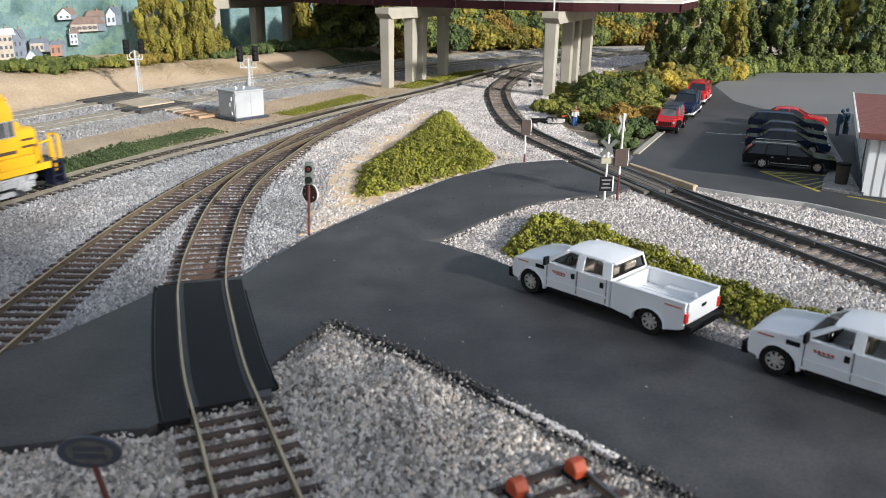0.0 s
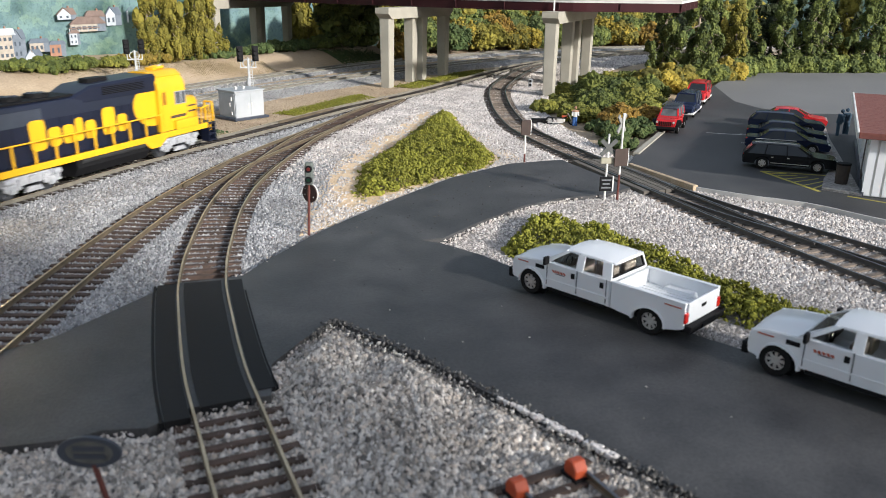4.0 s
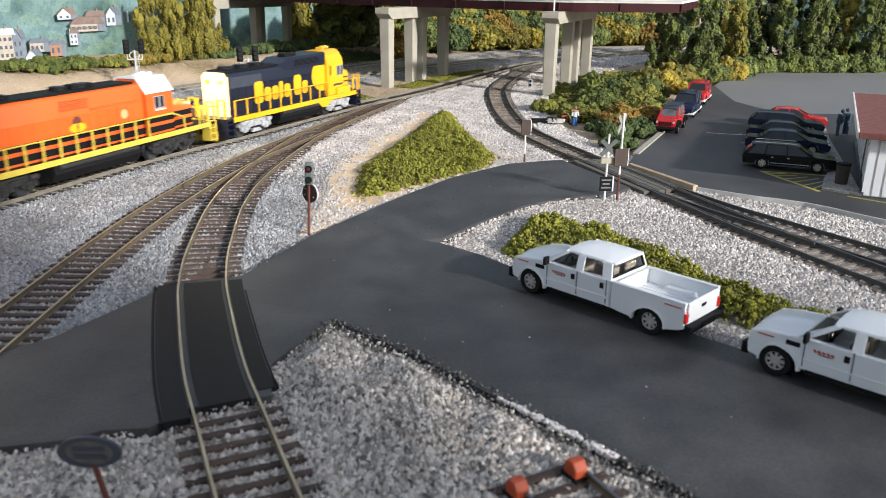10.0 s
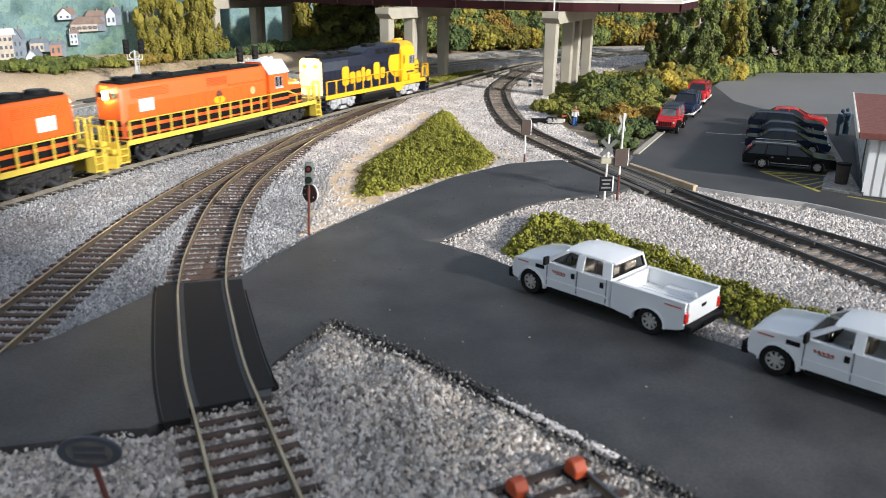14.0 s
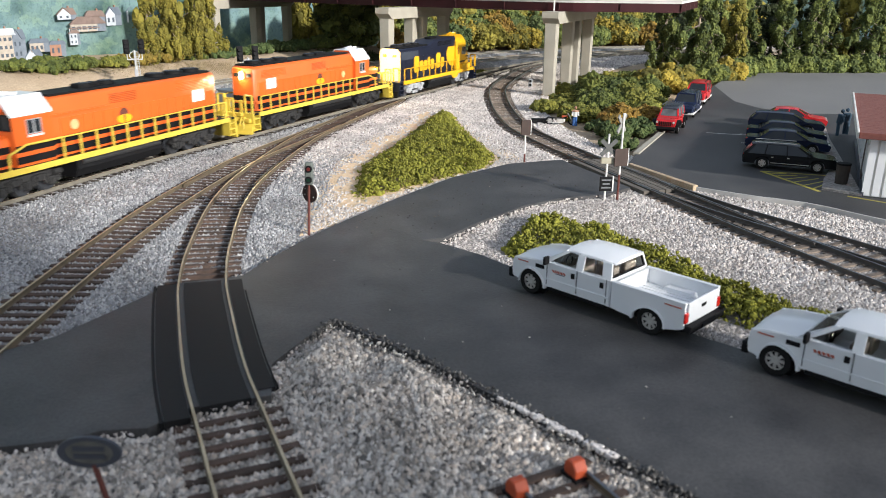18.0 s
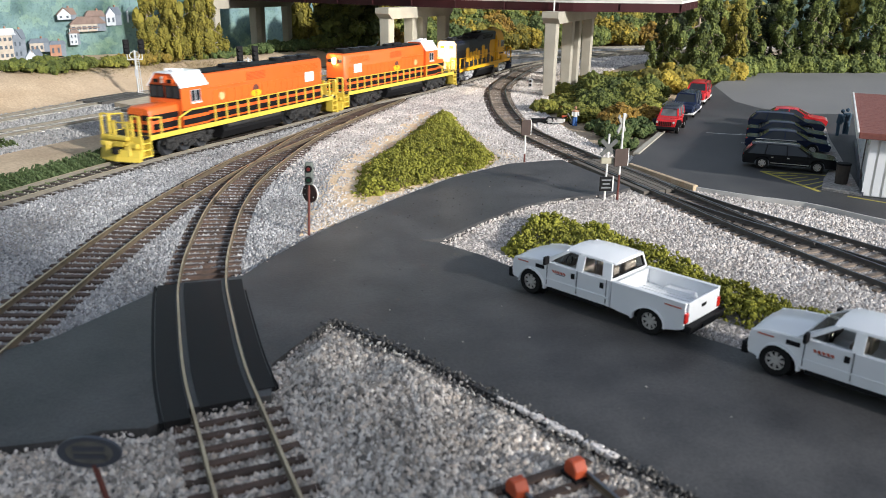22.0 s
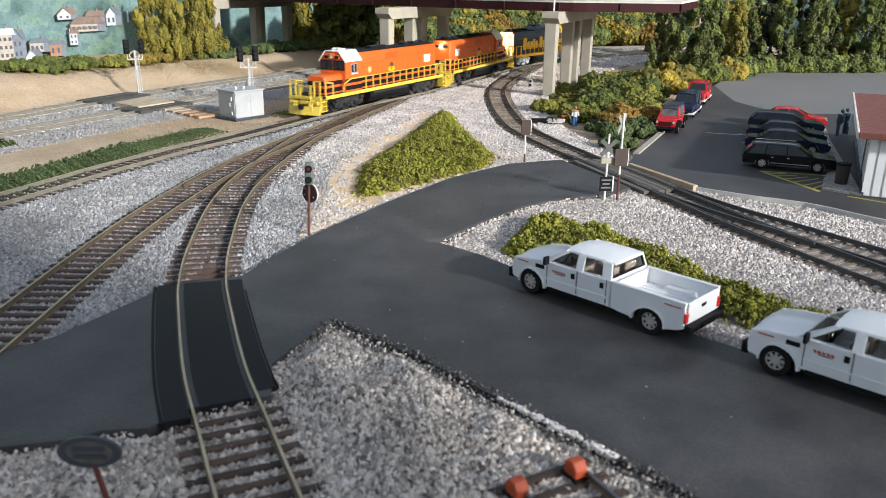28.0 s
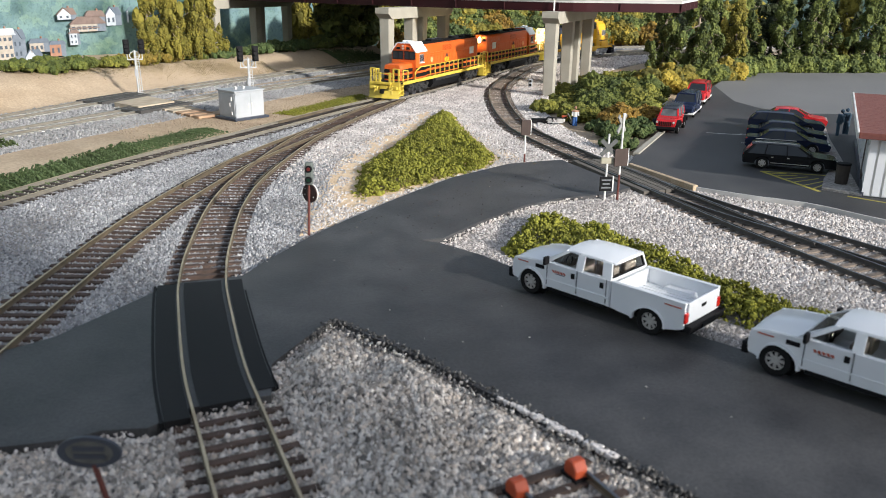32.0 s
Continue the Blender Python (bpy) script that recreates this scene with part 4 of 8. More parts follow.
def steps(root, x, side, mat, d):
    """A corner stepwell with three treads and side plates."""
    y0, y1 = sorted((side * 10.5, side * 17.0))
    bm = B()
    box(bm, x - 3.8, x + 3.8, side * 10.6 - 0.3, side * 10.6 + 0.3, 3.4, 16)
    well = part("step_back", bm, mat, root)
    for z in (3.6, 7.6, 11.6):
        bm = B()
        box(bm, x - 3.0, x + 3.0, y0, y1, z, z + 0.8)
        part("tread", bm, mat, well)
    for k in (-1, 1):
        bm = B()
        box(bm, x + k * 3.4 - 0.4, x + k * 3.4 + 0.4, y0, y1, 3.4, 16)
        part("step_plate", bm, mat, well)


def window_pane(root, x0, x1, y, z0, z1, mat=None, frame_mat=None):
    """A framed pane in a side wall."""
    fr = B()
    s = 1 if y > 0 else -1
    for a, b, c, d in ((x0 - 0.5, x1 + 0.5, z0 - 0.5, z0), (x0 - 0.5, x1 + 0.5, z1, z1 + 0.5), (x0 - 0.5, x0, z0, z1), (x1, x1 + 0.5, z0, z1)):
        box(fr, a, b, y - 0.3, y + 0.3, c, d)
    f = part("window_frame", fr, frame_mat or M["silver"], root)
    bm = B()
    box(bm, x0, x1, y - 0.12, y + 0.12, z0, z1)
    part("pane", bm, mat or M["window"], f)


def engine(kind, front_lamp, rear_lamp, stretch=1.0):
    """A hood unit, its cab towards +x."""
    sf = kind == "blue"
    half = 95.0 if sf else 110.0
    body = M["loco_blue"] if sf else M["loco_orange"]
    trim = M["loco_yellow"] if sf else M["rail_yellow"]
    label = "dark blue and yellow four-axle diesel engine with silver bogies" if sf else "orange six-axle diesel engine with black stripes and yellow railings"
    root = thing("diesel_locomotive", mm(0, 0, 0), label, "locomotive", "engines of the train")
    sill = 15.5
    cab0, cab1 = (44, 70) if sf else (45, 69.5)      # back and front of the cab
    nose1 = 87 if sf else 94
    hood0 = -84 if sf else -98
    hw = 10.8
    top = 45.0 if sf else 47.5
    # walkway and frame
    bm = B()
    box(bm, -half + 2, half - 2, -16.9, 16.9, sill - 1.0, sill + 0.4, 0.2)
    part("walkway", bm, M["black"] if not sf else M["loco_blue"], root)
    for side in (-1, 1):
        bm = B()
        y = side * 16.9
        if sf:
            prism(bm, [(-half + 8, sill + 0.8), (-half + 8, sill - 2.6), (10, sill - 2.6), (24, sill - 2.6), (29, sill - 6.8), (38, sill - 6.8), (44, sill - 2.6), (half - 9, sill - 2.6), (half - 9, sill + 0.8)], y - 0.35, y + 0.35)
        else:
            prism(bm, [(-half + 7, sill + 0.8), (-half + 7, sill - 2.2), (half - 7, sill - 2.2), (half - 7, sill + 0.8)], y - 0.35, y + 0.35)
        part("side_sill", bm, trim, root, "bright yellow side sill")
    bm = B()
    box(bm, -half + 6, half - 6, -9, 9, 10.5, sill - 1.0)
    part("frame", bm, M["black"], root)
    # long hood
    zs = sill + 0.4
    bm = B()
    sect = [(-hw, zs), (hw, zs), (hw, top - 2.6), (hw - 0.7, top - 0.9), (hw - 2.6, top), (-hw + 2.6, top), (-hw + 0.7, top - 0.9), (-hw, top - 2.6)]
    rear = [[(hood0, y * 0.86, z if z < top - 3 else z - 0.8) for y, z in sect]] if not sf else []
    loft(bm, rear + [[(x, y, z) for y, z in sect] for x in ((hood0 + 2.2 if rear else hood0), cab0 + 0.5)])
    part("long_hood", bm, body, root, smooth=True)
    if sf:
        # raised central hump that slopes down behind the cab
        bm = B()
        loft(bm, [[(x, -w, top - 4), (x, w, top - 4), (x, w, z - 1.2), (x, w - 1.4, z), (x, -w + 1.4, z), (x, -w, z - 1.2)] for x, w, z in ((-22, 10.2, top - 0.6), (-8, 11.4, top + 4.4), (30, 11.6, top + 5.4), (cab0 + 1, 11.6, top + 5.8))])
        hump = part("roof_hump", bm, body, root, "raised dark blue roof hump", smooth=True)
        for side in (-1, 1):
            bm = B()
            for k in range(5):
                box(bm, 0, 34, side * 11.7 - 0.2, side * 11.7 + 0.2, top - 1.5 + k * 0.9, top - 1.0 + k * 0.9)
            part("intake_grille", bm, M["black"], hump)
            bm = B()
            box(bm, hood0 + 3, hood0 + 40, side * (hw + 0.1) - 0.15, side * (hw + 0.1) + 0.15, top - 10.5, top - 3.2)
            part("radiator_shutter", bm, M["slate"], root)
    # doors and grilles as raised panels
    for side in (-1, 1):
        y = side * (hw + 0.12)
        n = 15 if sf else 17
        for i in range(n):
            xa = hood0 + 5 + i * (cab0 - hood0 - 12) / n
            bm = B()
            box(bm, xa, xa + (cab0 - hood0 - 12) / n - 0.7, y - 0.1, y + 0.1, zs + 4.5, zs + 20)
            door = part("hood_door", bm, body, root)
            bm = B()
            box(bm, xa + 0.6, xa + 1.1, y - 0.25, y + 0.25, zs + 11.2, zs + 13.0)
            part("door_latch", bm, body, door)
        spans = ((cab0 - 66, cab0 - 45, "orange_dark"), (hood0 + 8, hood0 + 40, "loco_orange")) if not sf else ()
        for xa, xb, m in spans:
            bm = B()
            for k in range(6):
                box(bm, xa, xb, y - 0.2, y + 0.2, top - 8.6 + k * 0.95, top - 8.6 + k * 0.95 + 0.55)
            part("radiator_grille", bm, M[m], root)
        if not sf:
            bm = B()
            box(bm, cab0 - 44, cab0 - 0.5, side * (hw + 0.3) - 0.6, side * (hw + 0.3) + 0.6, top - 10.2, top - 9.2)
            part("dust_duct", bm, body, root)
    # roof gear
    bm = B()
    box(bm, hood0 + 3, (cab0 - 4) if not sf else -18, -8.6, 8.6, top - 0.2, top + 1.1, 0.3)
    part("roof_walk", bm, M["black"], root, "sooty black roof")
    fans = (hood0 + 14, hood0 + 31, hood0 + 48) if sf else (hood0 + 13, hood0 + 30, hood0 + 47, cab0 - 38, cab0 - 54)
    for x in fans:
        bm = B()
        r = 6.4 if x < -30 else 5.0
        cyl(bm, (x, 0, top + 0.5), (x, 0, top + 2.8), r, n=24)
        cyl(bm, (x, 0, top + 2.8), (x, 0, top + 3.1), r - 1.0, n=24)
        fan = part("radiator_fan", bm, M["black"], root)
        bm = B()
        for k in range(4):
            box(bm, -r + 1.2, r - 1.2, -0.25, 0.25, 3.05, 3.35, 0, Matrix.Translation((x, 0, top)) @ Matrix.Rotation(k * math.pi / 4, 4, "Z"))
        part("fan_grille", bm, M["slate"], fan)
    bm = B()
    box(bm, -2, 14, -3.6, 3.6, top + 0.5, top + (7.0 if sf else 3.2), 0.6)
    part("exhaust_cover", bm, M["black"], root)
    # cab
    cm = M["loco_yellow"] if sf else body
    cz, cw = (43.5, 13.6) if sf else (42.0, 13.6)
    rise = 7.6 if sf else 7.4
    if sf:
        roof = [(-cw, zs), (cw, zs), (cw, cz - 2), (cw - 0.8, cz + 1.6), (cw - 3.2, cz + 4.6), (cw - 6.6, cz + rise - 0.6), (cw - 9, cz + rise), (-cw + 9, cz + rise), (-cw + 6.6, cz + rise - 0.6), (-cw + 3.2, cz + 4.6), (-cw + 0.8, cz + 1.6), (-cw, cz - 2)]
    else:
        roof = [(-cw, cz - 0.5), (-cw, zs), (cw, zs), (cw, cz - 0.5), (cw - 6.5, cz + rise), (-cw + 6.5, cz + rise)]
    bm = B()
    loft(bm, [[(x, y, z) for y, z in roof] for x in (cab0, cab1)])
    cab = part("cab", bm, cm, root, smooth=sf)
    if sf:
        bm = B()
        arc = [(cw - 3.0, cz + 4.9), (cw - 6.4, cz + rise - 0.2), (cw - 9, cz + rise + 0.5), (-cw + 9, cz + rise + 0.5), (-cw + 6.4, cz + rise - 0.2), (-cw + 3.0, cz + 4.9)]
        loft(bm, [[(x, y, z) for y, z in arc + [(-cw + 4, cz + 4.2), (cw - 4, cz + 4.2)]] for x in (cab0 - 0.6, cab1 + 0.9)])
        part("cab_roof", bm, M["loco_yellow"], cab, "rounded yellow roof", smooth=True)
    else:
        bm = B()
        ro = [(-cw - 0.5, cz - 1.2), (-cw + 6.3, cz + rise + 0.1), (cw - 6.3, cz + rise + 0.1), (cw + 0.5, cz - 1.2), (cw + 0.6, cz - 0.4), (cw - 6.2, cz + rise + 0.8), (-cw + 6.2, cz + rise + 0.8), (-cw - 0.6, cz - 0.4)]
        loft(bm, [[(x, y, z) for y, z in ro] for x in (cab0 - 0.6, cab1 + 1.0)])
        part("cab_roof", bm, M["white"], cab, "white cab roof")
    for side in (-1, 1):
        yy = side * (cw + 0.15)
        if sf:
            window_pane(cab, cab0 + 15.5, cab0 + 20.5, yy, zs + 15.5, zs + 22.5, M["window_pale"])
            window_pane(cab, cab0 + 21.5, cab0 + 25.0, yy, zs + 15.5, zs + 22.5, M["window_pale"])
            bm = B()
            box(bm, cab0 + 2.4, cab0 + 7.4, yy - 0.15, yy + 0.15, zs + 3, zs + 25)
            d = part("cab_door", bm, cm, cab)
            bm = B()
            box(bm, cab0 + 3.2, cab0 + 6.6, yy - 0.25, yy + 0.25, zs + 16, zs + 23.5)
            part("door_window", bm, M["amber"], d)
        else:
            window_pane(cab, cab0 + 7.6, cab0 + 11.2, yy, zs + 16.0, zs + 22.5, M["window"])
            window_pane(cab, cab0 + 12.2, cab0 + 15.8, yy, zs + 16.0, zs + 22.5, M["window"])
            bm = B()
            box(bm, cab0 + 7.0, cab0 + 16.4, side * (cw + 0.7) - 0.5, side * (cw + 0.7) + 0.5, zs + 14.2, zs + 15.2, 0.1)
            part("armrest", bm, M["offwhite"], cab)
    for yy, w in ((-9.4, 2.9), (-3.5, 2.4), (3.5, 2.4), (9.4, 2.9)):
        bm = B()
        box(bm, cab1 - 0.1, cab1 + 0.25, yy - w, yy + w, cz - 7.4, cz - 0.4, 0.2)
        pane = part("windscreen", bm, M["window"], cab)
        bm = B()
        for a, b, c, d in ((yy - w - 0.5, yy + w + 0.5, cz - 7.9, cz - 7.4), (yy - w - 0.5, yy + w + 0.5, cz - 0.4, cz + 0.1), (yy - w - 0.5, yy - w, cz - 7.4, cz - 0.4), (yy + w, yy + w + 0.5, cz - 7.4, cz - 0.4)):
            box(bm, cab1 - 0.1, cab1 + 0.45, a, b, c, d)
        part("windscreen_frame", bm, M["black"] if not sf else cm, pane)
    for yy in (-5.6, 5.6):
        bm = B()
        box(bm, cab1 + 0.1, cab1 + 1.4, yy - 2.6, yy + 2.6, cz + 1.2, cz + 4.6, 0.4)
        nb = part("number_box", bm, cm, cab)
        bm = B()
        box(bm, cab1 + 1.3, cab1 + 1.6, yy - 2.1, yy + 2.1, cz + 1.8, cz + 4.0)
        part("number_panel", bm, M["black"], nb)
    bm = B()
    box(bm, cab1 + 0.2, cab1 + 1.8, -2.8, 2.8, cz + 1.4, cz + 6.0, 0.7)
    hl = part("headlight_housing", bm, cm, cab)
    for zz in (2.6, 4.9):
        bm = B()
        cyl(bm, (cab1 + 1.6, 0, cz + zz), (cab1 + 2.2, 0, cz + zz), 1.05, n=14)
        part("headlight", bm, front_lamp, hl)
    bm = B()
    for yy in (-2.6, 0, 2.6):
        cyl(bm, (cab0 + 12, yy, cz + rise + 1.6), (cab0 + 17 + abs(yy), yy, cz + rise + 1.9), 0.5, 1.1, n=8)
    box(bm, cab0 + 10, cab0 + 13, -3, 3, cz + rise + 0.5, cz + rise + 2.0)
    part("air_horn", bm, M["loco_yellow"] if sf else M["white"], cab)
    if sf:
        bm = B()
        cyl(bm, (cab0 + 20, 0, cz + rise + 0.3), (cab0 + 20, 0, cz + rise + 3.0), 1.5, 1.1, n=12)
        part("roof_beacon", bm, M["offwhite"], cab)
    # short nose
    nw = 9.8
    nz = zs + (17.5 if sf else 15.5)
    ns = [(-nw, zs), (nw, zs), (nw, nz - 3.0), (nw - 0.8, nz - 1.0), (nw - 2.6, nz), (-nw + 2.6, nz), (-nw + 0.8, nz - 1.0), (-nw, nz - 3.0)]
    bm = B()
    loft(bm, [[(x, y, z) for y, z in ns] for x in (cab1 - 0.3, nose1 - 1.8)] + [[(nose1, y * 0.9, zs + (z - zs) * 0.95) for y, z in ns]])
    part("nose", bm, cm, root, smooth=True)
    bm = B()
    box(bm, nose1 - 0.05, nose1 + 0.3, -3, 3, zs + 2, zs + 13, 0.1)
    part("nose_door", bm, cm, root)
    if sf:
        bm = B()
        box(bm, cab1 - 0.2, nose1 - 7, -6.2, 6.2, nz - 0.5, nz + 3.0, 0.8)
        part("nose_step", bm, cm, root)
        for side in (-1, 1):
            bm = B()
            box(bm, cab1 - 14, cab1 + 8, side * 14.4 - 1.8, side * 14.4 + 1.8, zs, zs + 5.5, 0.4)
            part("battery_box", bm, cm, root)
    # pilots, steps and end rails
    for d in (-1, 1):
        xe = d * half
        pm = M["loco_blue"] if sf else M["rail_yellow"]
        bm = B()
        box(bm, min(xe - d * 1.6, xe), max(xe - d * 1.6, xe), -16.8, 16.8, 5.0, sill + 0.6, 0.3)
        part("pilot", bm, pm, root)
        bm = B()
        if sf:
            prism(bm, [(xe, 2.2), (xe + d * 3.2, 2.0), (xe + d * 1.2, 7.4), (xe, 7.8)], -15.5, 15.5)
        else:                                        # two swept blades meeting in the middle
            for k in (-1, 1):
                loft(bm, [[(xe, yy, 1.6), (xe + d * (f + 1.0), yy, 1.4), (xe + d * f, yy, 4.0), (xe + d * (f - 0.6), yy, 8.2), (xe, yy, 8.6)] for yy, f in ((0.0, 5.2), (k * 8.0, 3.8), (k * 16.2, 1.6))])
        part("snow_plough", bm, M["black"] if sf else M["rail_yellow"], root)
        for side in (-1, 1):
            steps(root, xe - d * 4.2, side, pm, d)
        hi_ = 13.0
        for yy in (-15.5, -9.5, 9.5, 15.5):
            bm = B()
            box(bm, xe - d * 0.8 - 0.6, xe - d * 0.8 + 0.6, yy - 0.6, yy + 0.6, sill, sill + hi_)
            part("end_post", bm, trim, root)
        bm = B()
        for s0, s1 in ((-15.5, -9.5), (9.5, 15.5)):
            cyl(bm, (xe - d * 0.8, s0, sill + hi_), (xe - d * 0.8, s1, sill + hi_), 0.55, n=8)
        cyl(bm, (xe - d * 0.8, -9.5, sill + 8.5), (xe - d * 0.8, 9.5, sill + 8.5), 0.4, n=8)
        part("end_railing", bm, trim, root)
        for yy in (-9.0, -6.6, 6.6, 9.0):
            bm = B()
            cyl(bm, (xe, yy, 13.0), (xe + d * 2.6, yy * 1.03, 10.5), 0.75, n=8)
            cyl(bm, (xe + d * 2.6, yy * 1.03, 10.5), (xe + d * 3.0, yy * 1.06, 5.0), 0.75, n=8)
            part("brake_hose", bm, M["black"] if sf else M["rail_yellow"], root)
        bm = B()
        box(bm, min(xe, xe + d * 3), max(xe, xe + d * 3), -8, 8, sill - 1.6, sill + 0.8, 0.4)
        part("anticlimber", bm, pm, root)
        if not sf:
            for yy in (-12.5, 12.5):
                bm = B()
                box(bm, min(xe, xe + d * 2.4), max(xe, xe + d * 2.4), yy - 2.4, yy + 2.4, 9.6, 12.4, 0.4)
                part("ditch_lamp_box", bm, pm, root)
            for yy in (-5.6, 5.6):
                bm = B()
                box(bm, xe - d * 0.9 - 0.5, xe - d * 0.9 + 0.5, yy - 1.4, yy + 1.4, sill + 0.4, sill + 9.6, 0.3)
                part("walkover_plate", bm, pm, root)
        bm = B()
        box(bm, min(xe, xe + d * 2), max(xe, xe + d * 2), -4, 4, 9.6, 13.0, 0.3)
        part("coupler_pocket", bm, M["black"] if sf else M["rail_yellow"], root)
        coupler(root, xe - d * 1.0, d)
    # railings along the walkways
    for side in (-1, 1):
        handrail(root, side, -half + 11, cab0 - 3, sill + 0.4, sill + 11.6, 10 if sf else 13, trim)
        if not sf:                                  # the rail runs on past the cab, stepping down to the nose
            bm = B()
            y = side * 16.3
            for p, q in (((cab0 - 3, sill + 11.6), (cab0 + 20, sill + 11.6)), ((cab0 + 20, sill + 11.6), (cab0 + 31, sill + 8.0)), ((cab0 + 31, sill + 8.0), (cab0 + 31.5, sill + 0.5)), ((nose1 - 2, sill + 0.5), (nose1 - 2, sill + 10.5)), ((nose1 - 2, sill + 10.5), (half - 8, sill + 11.5)), ((half - 8, sill + 11.5), (half - 8, sill - 4))):
                cyl(bm, (p[0], y, p[1]), (q[0], y, q[1]), 0.6, n=8)
            part("cab_handrail", bm, trim, root)
        else:
            bm = B()
            y = side * 16.3
            for p, q in (((nose1 - 6, sill + 0.5), (nose1 - 6, sill + 10.5)), ((nose1 - 6, sill + 10.5), (half - 6, sill + 11.5)), ((half - 6, sill + 11.5), (half - 5, sill - 5))):
                cyl(bm, (p[0], y, p[1]), (q[0], y, q[1]), 0.5, n=8)
            part("nose_handrail", bm, trim, root)
    # fuel tank, air reservoirs
    tk = 29 if sf else 34
    bm = B()
    sect = [(-15.2, 12.5), (-15.6, 8), (-12.5, 3.4), (12.5, 3.4), (15.6, 8), (15.2, 12.5)]
    loft(bm, [[(x, y, z) for y, z in sect] for x in (-tk, tk)])
    part("fuel_tank", bm, M["black"], root)
    for side in (-1, 1):
        bm = B()
        cyl(bm, (-tk * 0.9, side * 15.6, 11.6), (tk * 0.9, side * 15.6, 11.6), 1.5, n=12)
        part("air_reservoir", bm, M["gunmetal"], root)
    bx, ax = (58.5, 2) if sf else (66, 3)
    for d in (-1, 1):
        bogie(root, d * bx, ax, M["bright_silver"] if sf else M["gunmetal"], 31.5 / 2 * 1.6 if sf else 15.5)
    # livery
    if sf:
        for side in (-1, 1):
            y = side * (hw + 0.28)
            bm = B()
            cx, czz, rx, rz = cab0 - 3, zs + 17.0, 17.0, 12.5
            arc = [(cx + rx * math.cos(a), czz + rz * math.sin(a)) for a in np.linspace(radians(95), radians(265), 18)]
            prism(bm, [(cab0 + 0.4, czz + rz)] + arc + [(cab0 + 0.4, czz - rz)], y - 0.14, y + 0.14)
            part("yellow_panel", bm, M["loco_yellow"], root, "rounded yellow front panel on the hood")
            # plain rounded bars in place of the lettering
            for x0, x1, z0, z1 in ((-53.5, -43, 5.0, 20.5), (-41.5, -33, 5.5, 15.5), (-31.5, -23.5, 5.5, 15.5), (-22.5, -17, 5.5, 18.0), (-15.5, -7.5, 5.5, 15.5), (-2, 8, 5.5, 20.5), (9.5, 17.5, 5.5, 15.5)):
                bm = B()
                xa, xb = (x0, x1) if side < 0 else (-x1 - 34, -x0 - 34)
                r = min(2.6, (xb - xa) * 0.36)
                out = []
                for qx, qz, a0 in ((xb - r, zs + z1 - r, 0), (xa + r, zs + z1 - r, 90), (xa + r, zs + z0 + r, 180), (xb - r, zs + z0 + r, 270)):
                    out += [(qx + r * math.cos(radians(a0 + k * 30)), qz + r * math.sin(radians(a0 + k * 30))) for k in range(4)]
                prism(bm, out, y - 0.15, y + 0.15)
                part("lettering_bar", bm, M["loco_yellow"], root, "plain yellow bar")
            bm = B()
            for k in range(2):
                box(bm, nose1 - 11, nose1 - 3, side * (nw + 0.15) - 0.2, side * (nw + 0.15) + 0.2, zs + 8 + k * 3.4, zs + 9 + k * 3.4)
            part("nose_louvre", bm, M["tie_brown"], root)
            bm = B()
            box(bm, cab0 + 10, cab0 + 25, side * (cw + 0.1) - 0.2, side * (cw + 0.1) + 0.2, zs + 7.0, zs + 8.6)
            part("number_bar", bm, M["tie_brown"], root)
        bm = B()
        sect2 = [(-hw - 0.1, zs), (hw + 0.1, zs), (hw + 0.1, top - 2.6), (hw - 2.6, top + 0.1), (-hw + 2.6, top + 0.1), (-hw - 0.1, top - 2.6)]
        loft(bm, [[(x, y, z) for y, z in sect2] for x in (hood0 - 0.4, hood0 + 1.2)])
        part("hood_end", bm, M["glow_yellow"], root, "yellow hood end with the lamp light put in as glow")
    else:
        for side in (-1, 1):
            y = side * (hw + 0.3)
            for z0, z1 in ((1.4, 5.0), (7.2, 10.6)):
                for xa, xb, yy in ((hood0 + 2, cab0, y), (cab1 + 0.3, nose1 - 1.8, side * (nw + 0.2)), (cab0, cab1, side * (cw + 0.2))):
                    bm = B()
                    box(bm, xa, xb, yy - 0.14, yy + 0.14, zs + z0, zs + z1)
                    part("black_stripe", bm, M["black"], root)
            bm = B()
            box(bm, -84, -72, y - 0.15, y + 0.15, zs + 14.5, zs + 22.0)
            part("white_plate", bm, M["white"], root)
            bm = B()
            cyl(bm, (-9.5, y - 0.1, zs + 16.0), (-9.5, y + 0.1, zs + 16.0), 3.4, n=28)
            part("emblem_disc", bm, M["redbrown"], root)
            for k in (-1, 1):
                bm = B()
                out = [(-9.5 + k * (0.7 + 5.2 * math.cos(a)), zs + 13.2 + 2.5 * math.sin(a)) for a in np.linspace(-math.pi / 2, math.pi / 2, 11)]
                prism(bm, out, y - 0.2, y + 0.2)
                part("emblem_half", bm, M["loco_yellow"], root, "plain yellow emblem shape")
            bm = B()
            cyl(bm, (cab0 - 17, y - 0.1, zs + 15.5), (cab0 - 17, y + 0.1, zs + 15.5), 2.8, n=18)
            part("pale_roundel", bm, M["roundel"], root)
        for z0, z1 in ((1.4, 5.0), (7.2, 10.6)):
            for xx, ww in ((hood0 - 0.15, hw * 0.85), (nose1 + 0.05, nw * 0.88)):
                bm = B()
                box(bm, xx - 0.25, xx + 0.25, -ww, ww, zs + z0, zs + z1)
                part("black_stripe", bm, M["black"], root)
    # rear lamp
    bm = B()
    box(bm, hood0 - 1.4, hood0 + 0.2, -2.0, 2.0, top - 9.0, top - 3.6, 0.7)
